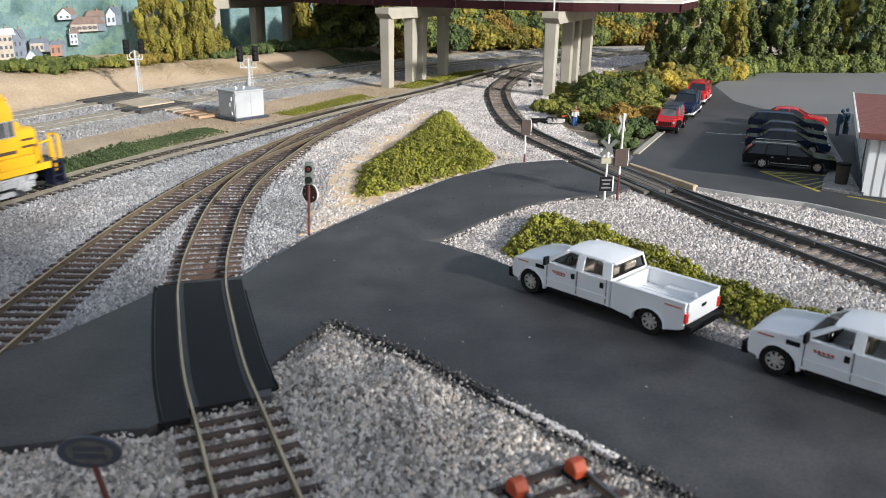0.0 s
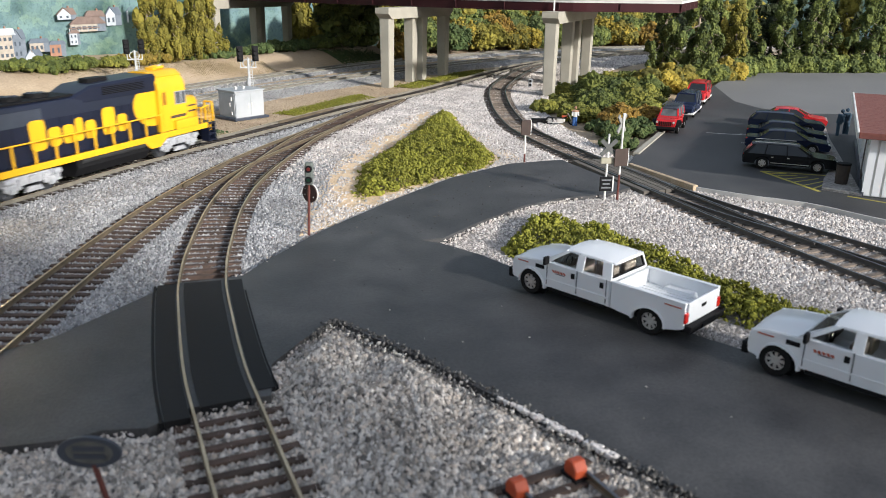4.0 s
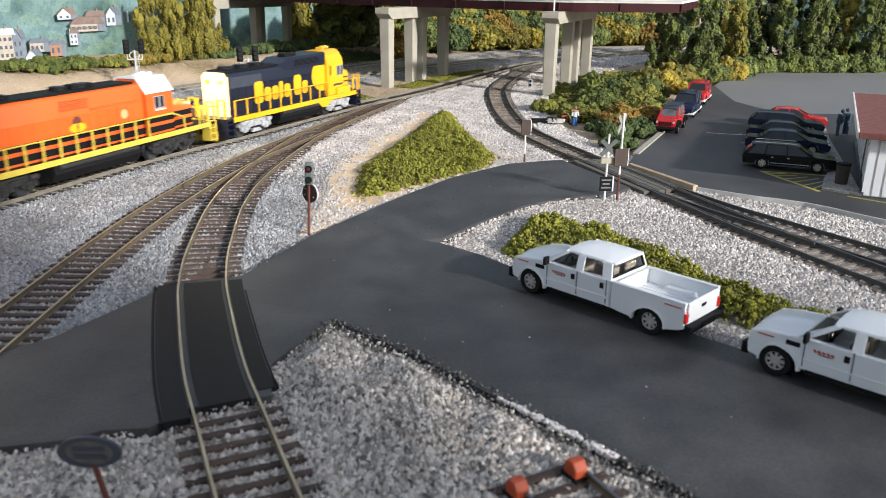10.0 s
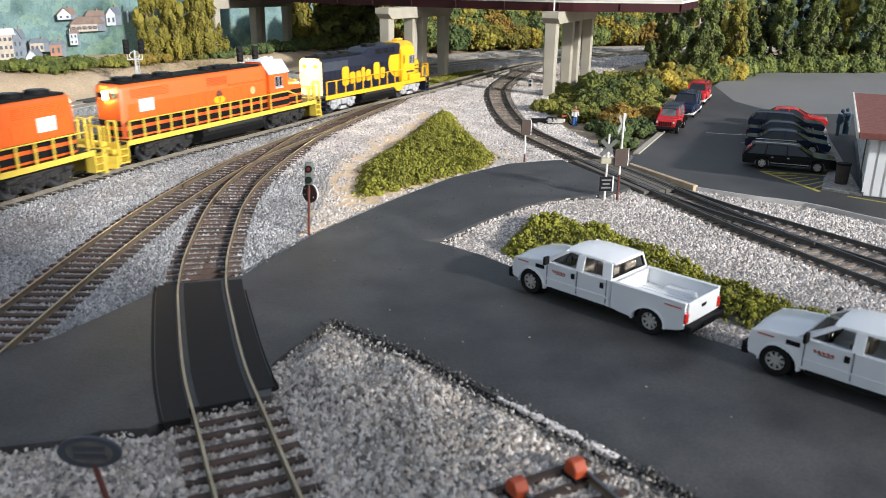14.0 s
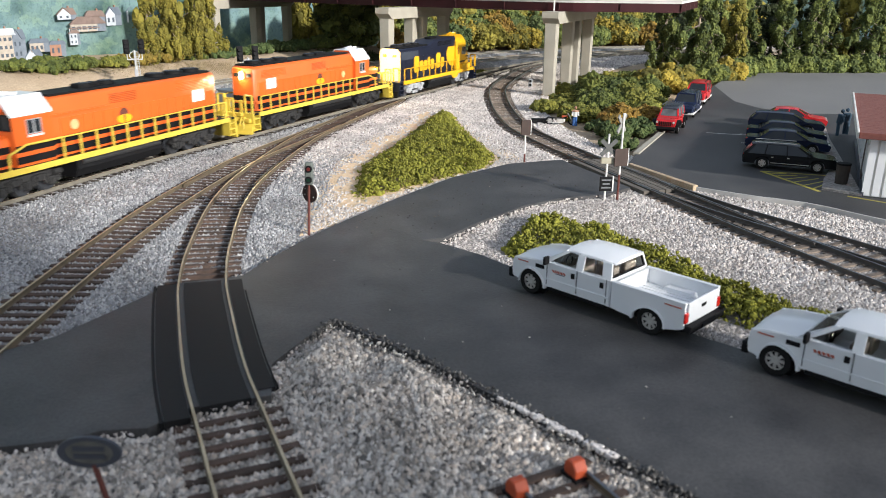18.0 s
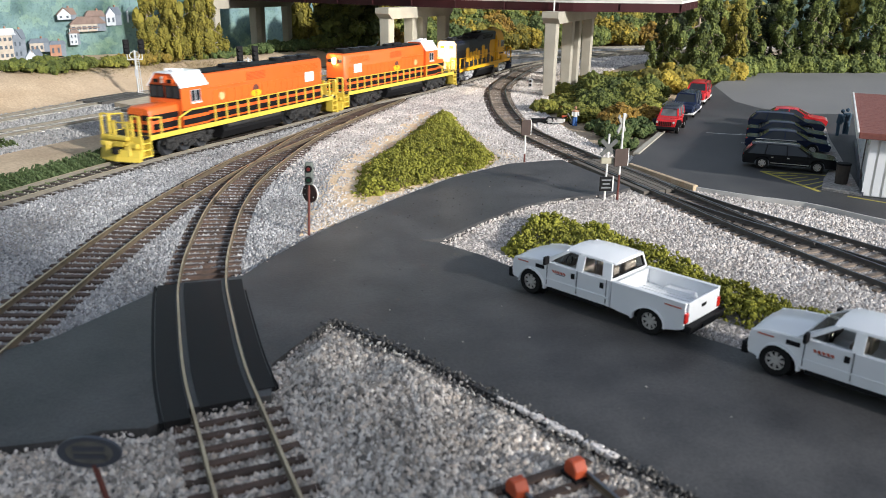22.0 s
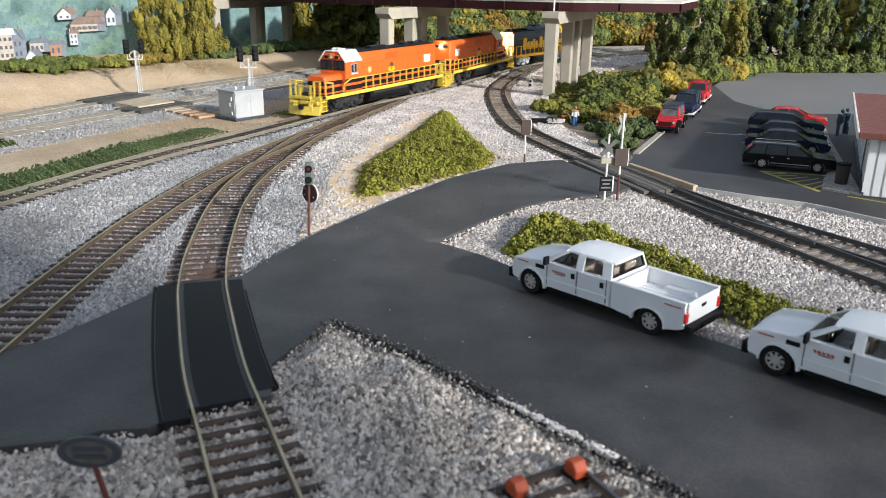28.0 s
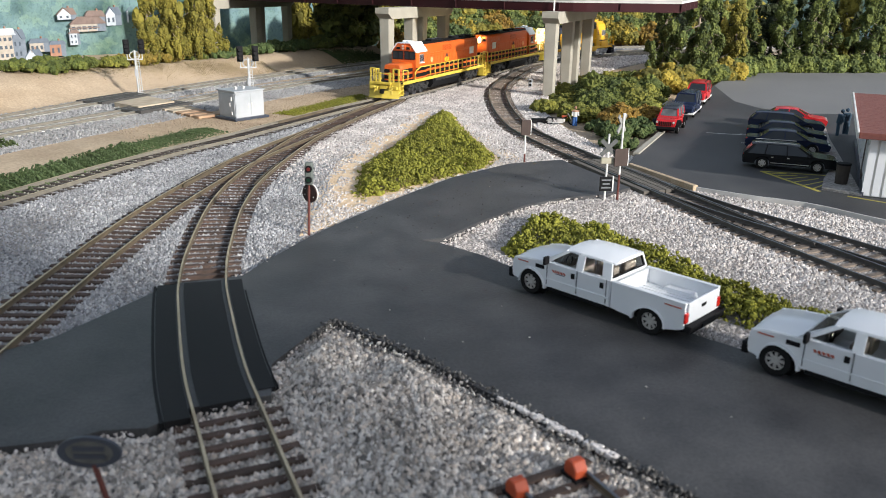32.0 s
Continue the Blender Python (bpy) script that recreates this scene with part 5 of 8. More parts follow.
    rl = part("rear_lamp_housing", bm, M["loco_yellow"] if sf else body, root)
    for zz in (7.6, 5.0):
        bm = B()
        cyl(bm, (hood0 - 1.9, 0, top - zz), (hood0 - 1.3, 0, top - zz), 1.25, n=14)
        part("rear_lamp", bm, rear_lamp, rl)
    for yy in (-5.4, 5.4):
        bm = B()
        box(bm, hood0 - 0.5, hood0 + 0.3, yy - 2.2, yy + 2.2, top - 7.6, top - 5.0, 0.2)
        part("rear_number_panel", bm, M["black"] if not sf else M["loco_yellow"], root)
    fx, fz = stretch, 1.04 if sf else 1.02
    for ob in root.children_recursive:              # the true proportions of the shells
        at = ob.matrix_basis.translation
        ob.matrix_basis.translation = (at.x * fx, at.y, at.z * fz)
        if ob.data is not None:
            for v in ob.data.vertices:
                v.co.x, v.co.z = v.co.x * fx, v.co.z * fz
    return root


lead_engine = engine("blue", M["lamp"], M["lamp_strong"])
front_o = engine("orange", M["lamp_beam"], M["lamp_strong"], 0.985)
rear_o = engine("orange", M["chrome"], M["chrome"], 1.02)
tagged(rear_o, "orange six-axle diesel engine trailing cab outwards with a yellow pilot")


# ---- vehicles ----
def arch(cx, r, n=9):
    """Points of a wheel arch over z = 0, from back to front."""
    return [(cx + r * math.cos(a), r * math.sin(a)) for a in np.linspace(math.pi, 0, n)]


def wheel(root, x, y, r, w, rim_mat, spokes=6, name="wheel"):
    h = new(name)
    h.parent = root
    h.matrix_basis = mm(x, y, r)
    s = 1 if y > 0 else -1
    bm = B()
    prof = [(r * 0.62, -w / 2), (r * 0.93, -w / 2), (r, -w / 2 + 0.4), (r, w / 2 - 0.4), (r * 0.93, w / 2), (r * 0.62, w / 2)]
    loft(bm, [[(q * math.cos(a), o, q * math.sin(a)) for q, o in prof] for a in np.linspace(0, 2 * math.pi, 25)], close=False)
    part("tyre", bm, M["rubber"], h, smooth=True)
    bm = B()
    dk = B()
    cyl(dk, (0, -w * 0.3 * s, 0), (0, s * w * 0.16, 0), r * 0.64, n=20)
    part("hub_well", dk, M["black"], h)
    cyl(bm, (0, s * w * 0.2, 0), (0, s * w * 0.36, 0), r * 0.2, n=10)
    for k in range(spokes):
        a = 2 * math.pi * k / spokes
        m = Matrix.Rotation(a, 4, "Y")
        box(bm, r * 0.12, r * 0.6, min(s * w * 0.18, s * w * 0.31), max(s * w * 0.18, s * w * 0.31), -r * 0.09, r * 0.09, 0, m)
    ring = [(r * 0.56, s * w * 0.18), (r * 0.66, s * w * 0.18), (r * 0.66, s * w * 0.36), (r * 0.56, s * w * 0.36)]
    loft(bm, [[(q * math.cos(a), o, q * math.sin(a)) for q, o in ring] for a in np.linspace(0, 2 * math.pi, 21)], close=False)
    part("rim", bm, rim_mat, h)


def quad_plate(bm, quad, t):
    """A thin plate on a four-cornered face, thickened along its normal."""
    q = [Vector(p) for p in quad]
    n = (q[1] - q[0]).cross(q[3] - q[0]).normalized() * t
    a = [bm.verts.new(p - n) for p in q]
    b = [bm.verts.new(p + n) for p in q]
    fs = [bm.faces.new(a[::-1]), bm.faces.new(b)]
    for i in range(4):
        fs.append(bm.faces.new((a[i], a[(i + 1) % 4], b[(i + 1) % 4], b[i])))
    bmesh.ops.recalc_face_normals(bm, faces=fs)


def greenhouse(root, low, high, zb, zt, wb_, wt, pillars, paint, glass_mat, roof_crown=1.0, roof_paint=None):
    """Upper cab: roof, pillars and panes. low/high: back and front x at belt and roof; pillars: (x at belt, x at roof, width) along the side."""
    (lx0, lx1), (hx0, hx1) = low, high
    bm = B()
    n = 7
    rings = []
    for i in range(n):
        t = i / (n - 1)
        x = hx0 - 1.3 + (hx1 - hx0 + 2.2) * t
        drop = 0.7 * (2 * t - 1) ** 4
        w = wt * (1 - 0.06 * (2 * t - 1) ** 4)
        rings.append([(x, -w, zt - 0.9 - drop * 0.3), (x, -w * 0.96, zt - 0.1 - drop), (x, -w * 0.6, zt + roof_crown * 0.75 - drop), (x, 0, zt + roof_crown - drop),
                      (x, w * 0.6, zt + roof_crown * 0.75 - drop), (x, w * 0.96, zt - 0.1 - drop), (x, w, zt - 0.9 - drop * 0.3)])
    loft(bm, rings)
    part("roof", bm, roof_paint or paint, root, smooth=True)
    for s in (-1, 1):
        for xb, xt, w in pillars:
            bm = B()
            a, b = Vector((xb, s * wb_, zb)), Vector((xt, s * (wt - 0.15), zt - 0.7))
            quad_plate(bm, [a + Vector((-w / 2, 0, 0)), a + Vector((w / 2, 0, 0)), b + Vector((w / 2, 0, 0)), b + Vector((-w / 2, 0, 0))], 0.35)
            part("pillar", bm, paint, root)
        for (xb, xt, w), (xb2, xt2, w2) in zip(pillars, pillars[1:]):
            bm = B()
            quad_plate(bm, [(xb + w * 0.3, s * (wb_ - 0.15), zb), (xb2 - w2 * 0.3, s * (wb_ - 0.15), zb), (xt2 - w2 * 0.3, s * (wt - 0.15), zt - 0.4), (xt + w * 0.3, s * (wt - 0.15), zt - 0.4)], 0.08)
            part("side_window", bm, glass_mat, root)
    for name, xb, xt in (("windscreen", lx1, hx1), ("rear_window", lx0, hx0)):
        bm = B()
        quad_plate(bm, [(xb, -wb_ + 0.5, zb), (xb, wb_ - 0.5, zb), (xt, wt - 0.4, zt - 0.6), (xt, -wt + 0.4, zt - 0.6)], 0.1)
        pane = part(name, bm, glass_mat, root)
        bm = B()
        for s in (-1, 1):
            quad_plate(bm, [(xb, s * (wb_ - 1.2), zb), (xb, s * wb_, zb), (xt, s * (wt - 0.1), zt - 0.7), (xt, s * (wt - 1.2), zt - 0.7)], 0.3)
        quad_plate(bm, [(xb, -wb_, zb), (xb, wb_, zb), (xb + (xt - xb) * 0.12, wb_, zb + (zt - zb) * 0.12), (xb + (xt - xb) * 0.12, -wb_, zb + (zt - zb) * 0.12)], 0.25)
        part("window_surround", bm, paint if name == "windscreen" else M["black"], pane)


def pickup(m, label):
    root = thing("pickup_truck", m, label, "truck", "white service trucks")
    W, r, ff, fr = 11.5, 4.75, 25.0, -25.0
    gap = 0.3
    # cab and nose body with front arch
    for nm, ya, yb in (("cab_side", -W, -W + 1.6), ("cab_side", W - 1.6, W)):
        bm = B()
        out = [(-9.4, 5.4), (17.6, 5.4)] + [(ff + 6.4 * math.cos(a), r + 6.2 * math.sin(a)) for a in np.linspace(math.pi * 1.03, -0.05, 12)] + [(33.5, 5.2), (36.2, 5.6), (36.8, 8.0), (36.4, 12.5), (35.4, 14.0), (28, 15.2), (18.5, 16.0), (-9.4, 16.4)]
        prism(bm, out, ya, yb)
        bmesh.ops.bevel(bm, geom=[e for e in bm.edges if abs(e.verts[0].co.y - e.verts[1].co.y) < 0.01 and abs(e.verts[0].co.y) > W - 0.1], offset=0.35, segments=2, affect="EDGES")
        part(nm, bm, M["white"], root)
    bm = B()
    box(bm, -9.2, 18, -W + 1.5, W - 1.5, 5.6, 9.5)
    box(bm, -9.3, -8.2, -W + 0.4, W - 0.4, 9, 16.4)
    part("cab_floor", bm, M["white"], root)
    # hood, rounded across
    bm = B()
    rings = []
    for x, z, w in ((18.8, 16.3, 11.2), (26, 16.0, 11.0), (32, 15.3, 10.6), (35.6, 14.2, 9.9), (36.6, 12.8, 9.5)):
        rings.append([(x, -w, z - 2.4), (x, -w, z - 1.0), (x, -w + 1.2, z - 0.3), (x, -w * 0.45, z), (x, -w * 0.4, z + 0.35), (x, w * 0.4, z + 0.35), (x, w * 0.45, z), (x, w - 1.2, z - 0.3), (x, w, z - 1.0), (x, w, z - 2.4)])
    loft(bm, rings)
    part("bonnet", bm, M["white"], root, smooth=True)
    bm = B()
    box(bm, 34, 36.9, -9.4, 9.4, 8.6, 13.4, 0.4)
    gr = part("grille", bm, M["black"], root, "black front grille")
    bm = B()
    for k in range(3):
        box(bm, 36.7, 37.2, -6.0, 6.0, 9.2 + k * 1.3, 9.9 + k * 1.3)
    part("grille_bar", bm, M["chrome"], gr)
    for s in (-1, 1):
        bm = B()
        box(bm, 35.6, 37.0, s * 8.2 - 1.8, s * 8.2 + 1.8, 9.4, 13.2, 0.5)
        part("headlight", bm, M["chrome"], root)
        bm = B()
        box(bm, 26.5, 33.0, s * (W + 0.05) - 0.12, s * (W + 0.05) + 0.12, 13.2, 13.6)
        part("stripe_bar", bm, M["orange"], root)
    bm = B()
    box(bm, 35.8, 39.0, -11.6, 11.6, 4.6, 8.8, 0.7)
    part("front_bumper", bm, M["black"], root)
    # fender flares
    for x0, s in ((ff, -1), (ff, 1), (fr, -1), (fr, 1)):
        bm = B()
        a0 = np.linspace(math.pi * 1.02, -0.06, 14)
        rings = []
        for a in a0:
            c, q = math.cos(a), math.sin(a)
            rings.append([(x0 + 6.3 * c, s * (W - 0.8), r + 6.1 * q), (x0 + 6.3 * c, s * (W + 0.45), r + 6.1 * q), (x0 + 7.0 * c, s * (W + 0.4), r + 6.8 * q), (x0 + 7.3 * c, s * (W - 0.8), r + 7.0 * q)])
        loft(bm, rings)
        part("wheel_flare", bm, M["white"], root, smooth=True)
    for x0, s in ((ff, -1), (ff, 1), (fr, -1), (fr, 1)):
        bm = B()
        cyl(bm, (x0, s * 7.3, r + 0.2), (x0, s * 8.2, r + 0.2), 6.3 if x0 > 0 else 5.4, n=24)
        part("wheel_well", bm, M["black"], root)
    # doors: seam lines, handles, writing bars
    for s in (-1, 1):
        for x0, x1 in ((4.6, 17.0), (-7.4, 4.0)):
            bm = B()
            box(bm, x0, x1, s * (W + 0.02) - 0.12, s * (W + 0.02) + 0.12, 6.6, 16.0, 0.1)
            d = part("door", bm, M["white"], root)
            bm = B()
            box(bm, x0 + 0.5, x0 + 2.0, s * (W + 0.3) - 0.2, s * (W + 0.3) + 0.2, 12.2, 14.4, 0.15)
            part("door_handle", bm, M["black"], d, "black door handle")
        for k in range(5):
            bm = B()
            prism(bm, [(9.0 + k * 1.2, 12.5), (9.8 + k * 1.2, 12.5), (10.2 + k * 1.2, 13.4), (9.4 + k * 1.2, 13.4)], min(s * (W + 0.1), s * (W + 0.26)), max(s * (W + 0.1), s * (W + 0.26)))
            part("marking_bar", bm, M["orange"], root, "plain orange bar")
        bm = B()
        box(bm, 9.4, 13.6, s * (W + 0.2) - 0.06, s * (W + 0.2) + 0.06, 12.0, 12.25)
        part("marking_line", bm, M["slate"], root)
        for x0 in (-7.9, 4.3, 17.35):
            bm = B()
            box(bm, x0 - 0.16, x0 + 0.16, s * (W + 0.03) - 0.1, s * (W + 0.03) + 0.1, 6.6, 16.0)
            part("door_seam", bm, M["seam"], root)
        bm = B()
        prism(bm, [(-9.2, 8.6), (17.2, 8.6), (17.2, 9.3), (-9.2, 9.3)], min(s * (W - 0.1), s * (W + 0.32)), max(s * (W - 0.1), s * (W + 0.32)))
        part("body_crease", bm, M["white"], root)
        bm = B()
        box(bm, 16.2, 17.4, min(s * (W + 0.2), s * (W + 2.9)), max(s * (W + 0.2), s * (W + 2.9)), 15.4, 18.8, 0.4)
        part("wing_mirror", bm, M["black"], root)
        bm = B()
        box(bm, -8, 16.4, min(s * (W - 1.6), s * W), max(s * (W - 1.6), s * W), 4.2, 5.6, 0.2)
        part("running_board", bm, M["black"], root)
        bm = B()
        box(bm, 18.6, 22.6, min(s * (W - 0.05), s * (W + 0.2)), max(s * (W - 0.05), s * (W + 0.2)), 12.4, 14.0, 0.1)
        part("fender_vent", bm, M["black"], root)
    greenhouse(root, (-9.0, 19.4), (-8.0, 10.5), 16.0, 22.6, 11.0, 9.4, [(-7.7, -6.6, 3.6), (3.7, 3.9, 2.9), (17.6, 9.8, 1.7)], M["white"], M["glass"])
    bm = B()
    for x0 in (-5.5, 4.5):
        for y0 in (-5.3, 5.3):
            box(bm, x0 - 1.2, x0 + 1.2, y0 - 3.4, y0 + 3.4, 10, 18.6, 0.7)
            box(bm, x0, x0 + 5.0, y0 - 3.4, y0 + 3.4, 9.4, 12.4, 0.7)
    part("seats", bm, M["seat"], root, "beige seats")
    bm = B()
    box(bm, 13.5, 18.8, -9.6, 9.6, 12.5, 16.0, 0.5)
    part("dashboard", bm, M["plank_grey"], root)
    bm = B()
    ring = [(0, 1.9), (0.3, 2.1), (0.6, 1.9), (0.3, 1.7)]
    loft(bm, [[(12.0 + o, 5.3 + q * math.cos(a), 16.6 + q * math.sin(a)) for o, q in ring] for a in np.linspace(0, 2 * math.pi, 17)], close=False)
    part("steering_wheel", bm, M["black"], root)
    # load bed
    for s in (-1, 1):
        bm = B()
        out = [(-10.0, 5.6), (-10.0, 16.6), (-39.4, 16.6), (-39.4, 6.4), (-37.5, 5.6)] + [(fr + 6.4 * math.cos(a), r + 6.2 * math.sin(a)) for a in np.linspace(math.pi * 1.03, -0.03, 12)]
        ya, yb = sorted((s * (W - 1.1), s * W))
        prism(bm, out, ya, yb)
        side = part("bed_side", bm, M["white"], root)
        bm = B()
        box(bm, -39.6, -9.8, min(s * (W - 1.6), s * (W + 0.1)), max(s * (W - 1.6), s * (W + 0.1)), 16.4, 17.1, 0.25)
        part("bed_rail", bm, M["white"], side)
        bm = B()
        box(bm, -38.2, -31.0, s * (W + 0.1) - 0.12, s * (W + 0.1) + 0.12, 14.6, 15.0)
        part("stripe_bar", bm, M["orange"], root)
        bm = B()
        box(bm, -40.2, -39.0, s * 10.4 - 1.1, s * 10.4 + 1.1, 9.0, 13.0, 0.3)
        part("tail_lamp", bm, M["lens_red"], root, "red tail lamp")
        bm = B()
        prism(bm, [(fr - 6.5, 10.2), (fr - 5.6, 12.2), (fr + 5.6, 12.2), (fr + 6.5, 10.2)], min(s * 7.2, s * (W - 1)), max(s * 7.2, s * (W - 1)))
        part("wheel_housing", bm, M["white"], root)
    bm = B()
    box(bm, -39.2, -10.0, -W + 0.9, W - 0.9, 9.4, 10.2)
    for k in range(9):
        box(bm, -38.6, -10.4, -9.2 + k * 2.3 - 0.45, -9.2 + k * 2.3 + 0.45, 10.2, 10.5)
    part("bed_floor", bm, M["white"], root)
    bm = B()
    box(bm, -11.0, -10.0, -W + 0.6, W - 0.6, 6, 16.5)
    part("bed_front", bm, M["white"], root)
    bm = B()
    box(bm, -40.0, -38.9, -9.6, 9.6, 8.0, 16.7, 0.35)
    tg = part("tailgate", bm, M["white"], root)
    bm = B()
    box(bm, -40.25, -39.9, -1.4, 1.4, 12.8, 14.0)
    part("tailgate_handle", bm, M["black"], tg)
    bm = B()
    box(bm, -42.6, -39.8, -11.2, 11.2, 5.2, 8.0, 0.5)
    box(bm, -43.0, -42.2, -4.2, 4.2, 5.6, 7.2, 0.2)
    part("rear_bumper", bm, M["black"], root)
    bm = B()
    box(bm, -38, 34, -7.5, 7.5, 3.2, 6.2)
    cyl(bm, (fr, -9, r), (fr, 9, r), 1.4, n=8)
    cyl(bm, (ff, -9, r), (ff, 9, r), 1.2, n=8)
    part("chassis", bm, M["black"], root)
    for ob in root.children_recursive:              # short overhangs, low roof
        for v in ob.data.vertices:
            x = v.co.x / MM
            if x > 25:
                x = 25 + (x - 25) * 0.74
            elif x < -25:
                x = -25 + (x + 25) * 0.84
            v.co.x, v.co.z = x * MM, v.co.z * (0.90 if x > -9.6 or v.co.z < 0.008 else 0.85)
    for x in (ff, fr):
        for s in (-1, 1):
            wheel(root, x, s * 9.9, r, 3.2, M["chrome"], 8)
    for ob in root.children_recursive:
        if ob.name.startswith(("side_window", "windscreen", "rear_window")):
            ob.visible_shadow = False
    return root


hd = math.degrees(math.atan2(274 - 238, 33 - 69))
tn = Vector((math.cos(radians(hd)), math.sin(radians(hd))))
side = Vector((tn.y, -tn.x))     # right-hand side of the truck is the far side
truck = pickup(mm(51 + side.x * 9.9, 256 + side.y * 9.9, -0.7, 0, 0, hd), "white crew-cab pickup with an empty bed on the asphalt")
hd2 = hd + 1.0
t2 = copy_thing(truck, mm(99 - tn.x * 25 + side.x * 9.9, 211 - tn.y * 25 + side.y * 9.9, -0.7, 0, 0, hd2))
tagged(t2, "white crew-cab pickup parked behind the first on the asphalt")


def car(m, name, label, paint, prof, roof, length, width=9.6, group="parked cars", rim="chrome", wb=16.0, r=3.7, roof_mat=None, rack=False, belt=9.6, zt=15.0, white_low=False, pane_mat=None, track=0.0, base=3.0):
    """A closed car. prof: side outline over the sills, front first; roof: low and high x pairs and pillars."""
    root = thing(name, m, label, "car", group)
    L = length / 2
    bm = B()
    out = [(-L + 1.0, base)] + [(-wb + (r + 0.7) * math.cos(a), r * 0.9 + (r + 0.6) * math.sin(a)) for a in np.linspace(math.pi, 0, 9)] + \
          [(wb + (r + 0.7) * math.cos(a), r * 0.9 + (r + 0.6) * math.sin(a)) for a in np.linspace(math.pi, 0, 9)] + [(L - 1.2, base)] + prof
    prism(bm, out, -width, width)
    for v in bm.verts:                       # taper the ends and tuck in the waist
        t = abs(v.co.x) / L
        v.co.y *= 1 - 0.16 * max(0, t - 0.72) / 0.28
        if v.co.z > belt - 1.2:
            v.co.y *= 0.96
    bmesh.ops.bevel(bm, geom=[e for e in bm.edges if abs(e.verts[0].co.y - e.verts[1].co.y) < 0.3 and e.verts[0].co.z > 4 and e.verts[1].co.z > 4], offset=0.55, segments=2, affect="EDGES")
    part("body", bm, paint, root, smooth=True)
    low, high, pillars = roof
    greenhouse(root, low, high, belt - 0.2, zt, width * 0.93, width * 0.76, pillars, paint, pane_mat or M["window"], 0.7, roof_mat)
    bm = B()
    box(bm, low[0] + 2, low[1] - 3, -width * 0.8, width * 0.8, belt - 1.0, belt + 1.6, 0.4)
    part("interior", bm, M["black"], root)
    for s in (-1, 1):
        for x in (-wb, wb):
            wheel(root, x, s * (width - 1.3 + track), r, 2.4, M[rim], 10 if rim == "chrome" else 5)
        bm = B()
        box(bm, L - 2.6, L - 0.6, s * width * 0.62 - 1.5, s * width * 0.62 + 1.5, 6.2, 7.8, 0.3)
        part("headlight", bm, M["chrome"], root)
        bm = B()
        box(bm, -L + 0.3, -L + 1.6, s * width * 0.66 - 1.3, s * width * 0.66 + 1.3, 7.2, 9.0, 0.3)
        part("tail_lamp", bm, M["lens_red"], root)
        bm = B()
        box(bm, low[1] - 4.2, low[1] - 3.0, min(s * width, s * (width + 1.5)), max(s * width, s * (width + 1.5)), belt - 0.4, belt + 0.9, 0.25)
        part("wing_mirror", bm, paint, root)
        for x in ((low[0] + low[1]) / 2 - 3.2, (low[0] + low[1]) / 2 + 6.0):
            bm = B()
            box(bm, x - 1.1, x + 0.3, s * (width * 0.985) - 0.2, s * (width * 0.985) + 0.25, belt - 2.0, belt - 1.5)
            part("door_handle", bm, M["chrome"], root)
        bm = B()
        box(bm, -wb + 5, wb - 5, s * width - 0.15, s * width + 0.15, 4.2, 4.6)
        part("sill_trim", bm, M["chrome"] if not white_low else M["offwhite"], root)
        if rack:
            bm = B()
            cyl(bm, (high[0] + 0.5, s * width * 0.62, zt + 0.8), (high[1] - 1, s * width * 0.62, zt + 0.8), 0.3, n=6)
            part("roof_rail", bm, M["chrome"] if not white_low else M["black"], root)
    if white_low:
        bm = B()
        box(bm, -L + 0.6, L - 0.4, -width * 0.99, width * 0.99, 3.2, 5.2, 0.4)
        part("lower_cladding", bm, M["offwhite"], root, "white lower cladding")
    bm = B()
    box(bm, L - 1.6, L - 0.2, -width * 0.5, width * 0.5, 3.8, 6.0, 0.3)
    part("grille", bm, M["black"], root)
    return root


SEDAN = [(27.2, 4.0), (27.6, 6.4), (25.0, 8.2), (13.0, 9.6), (-15.0, 10.0), (-26.0, 9.7), (-27.6, 8.4), (-27.4, 4.0)]
SEDAN_ROOF = ((-19.0, 13.5), (-11.5, 4.0), [(-17.5, -11.0, 2.4), (-2.0, -2.4, 0.8), (11.8, 3.6, 0.8)])
WAGON = [(27.6, 4.0), (28.0, 6.6), (25.5, 8.6), (13.0, 9.9), (-20.0, 10.3), (-27.2, 10.2), (-28.2, 8.0), (-27.8, 4.0)]
WAGON_ROOF = ((-27.0, 13.5), (-22.0, 4.0), [(-25.5, -21.2, 1.4), (-15.0, -14.0, 0.8), (-2.0, -2.4, 0.8), (11.8, 3.6, 0.8)])
CH = math.degrees(math.atan2(-11, 28))
car(mm(219, 493, -0.9, 0, 0, CH), "station_wagon", "black station wagon with chrome wheels parked beside yellow hatching", M["blackcar"], WAGON, WAGON_ROOF, 56, rack=True, zt=15.6)
car(mm(240, 548, -0.9, 0, 0, CH), "saloon_car", "dark navy saloon car parked on the lot", M["navy"], SEDAN, SEDAN_ROOF, 55)
car(mm(254, 584, -0.9, 0, 0, CH - 1), "saloon_car", "dark blue saloon car with a pale glossy roofline", M["navy"], SEDAN, SEDAN_ROOF, 55, rim="silver")
car(mm(272, 628, -0.9, 0, 0, CH - 2), "hatchback_car", "dark blue hatchback parked among the saloons", M["navy"], WAGON, WAGON_ROOF, 52, rim="silver")
car(mm(287, 655, -0.9, 0, 0, CH - 1), "saloon_car", "bright red saloon car behind the blue ones", M["red"], SEDAN, SEDAN_ROOF, 55, rim="silver")

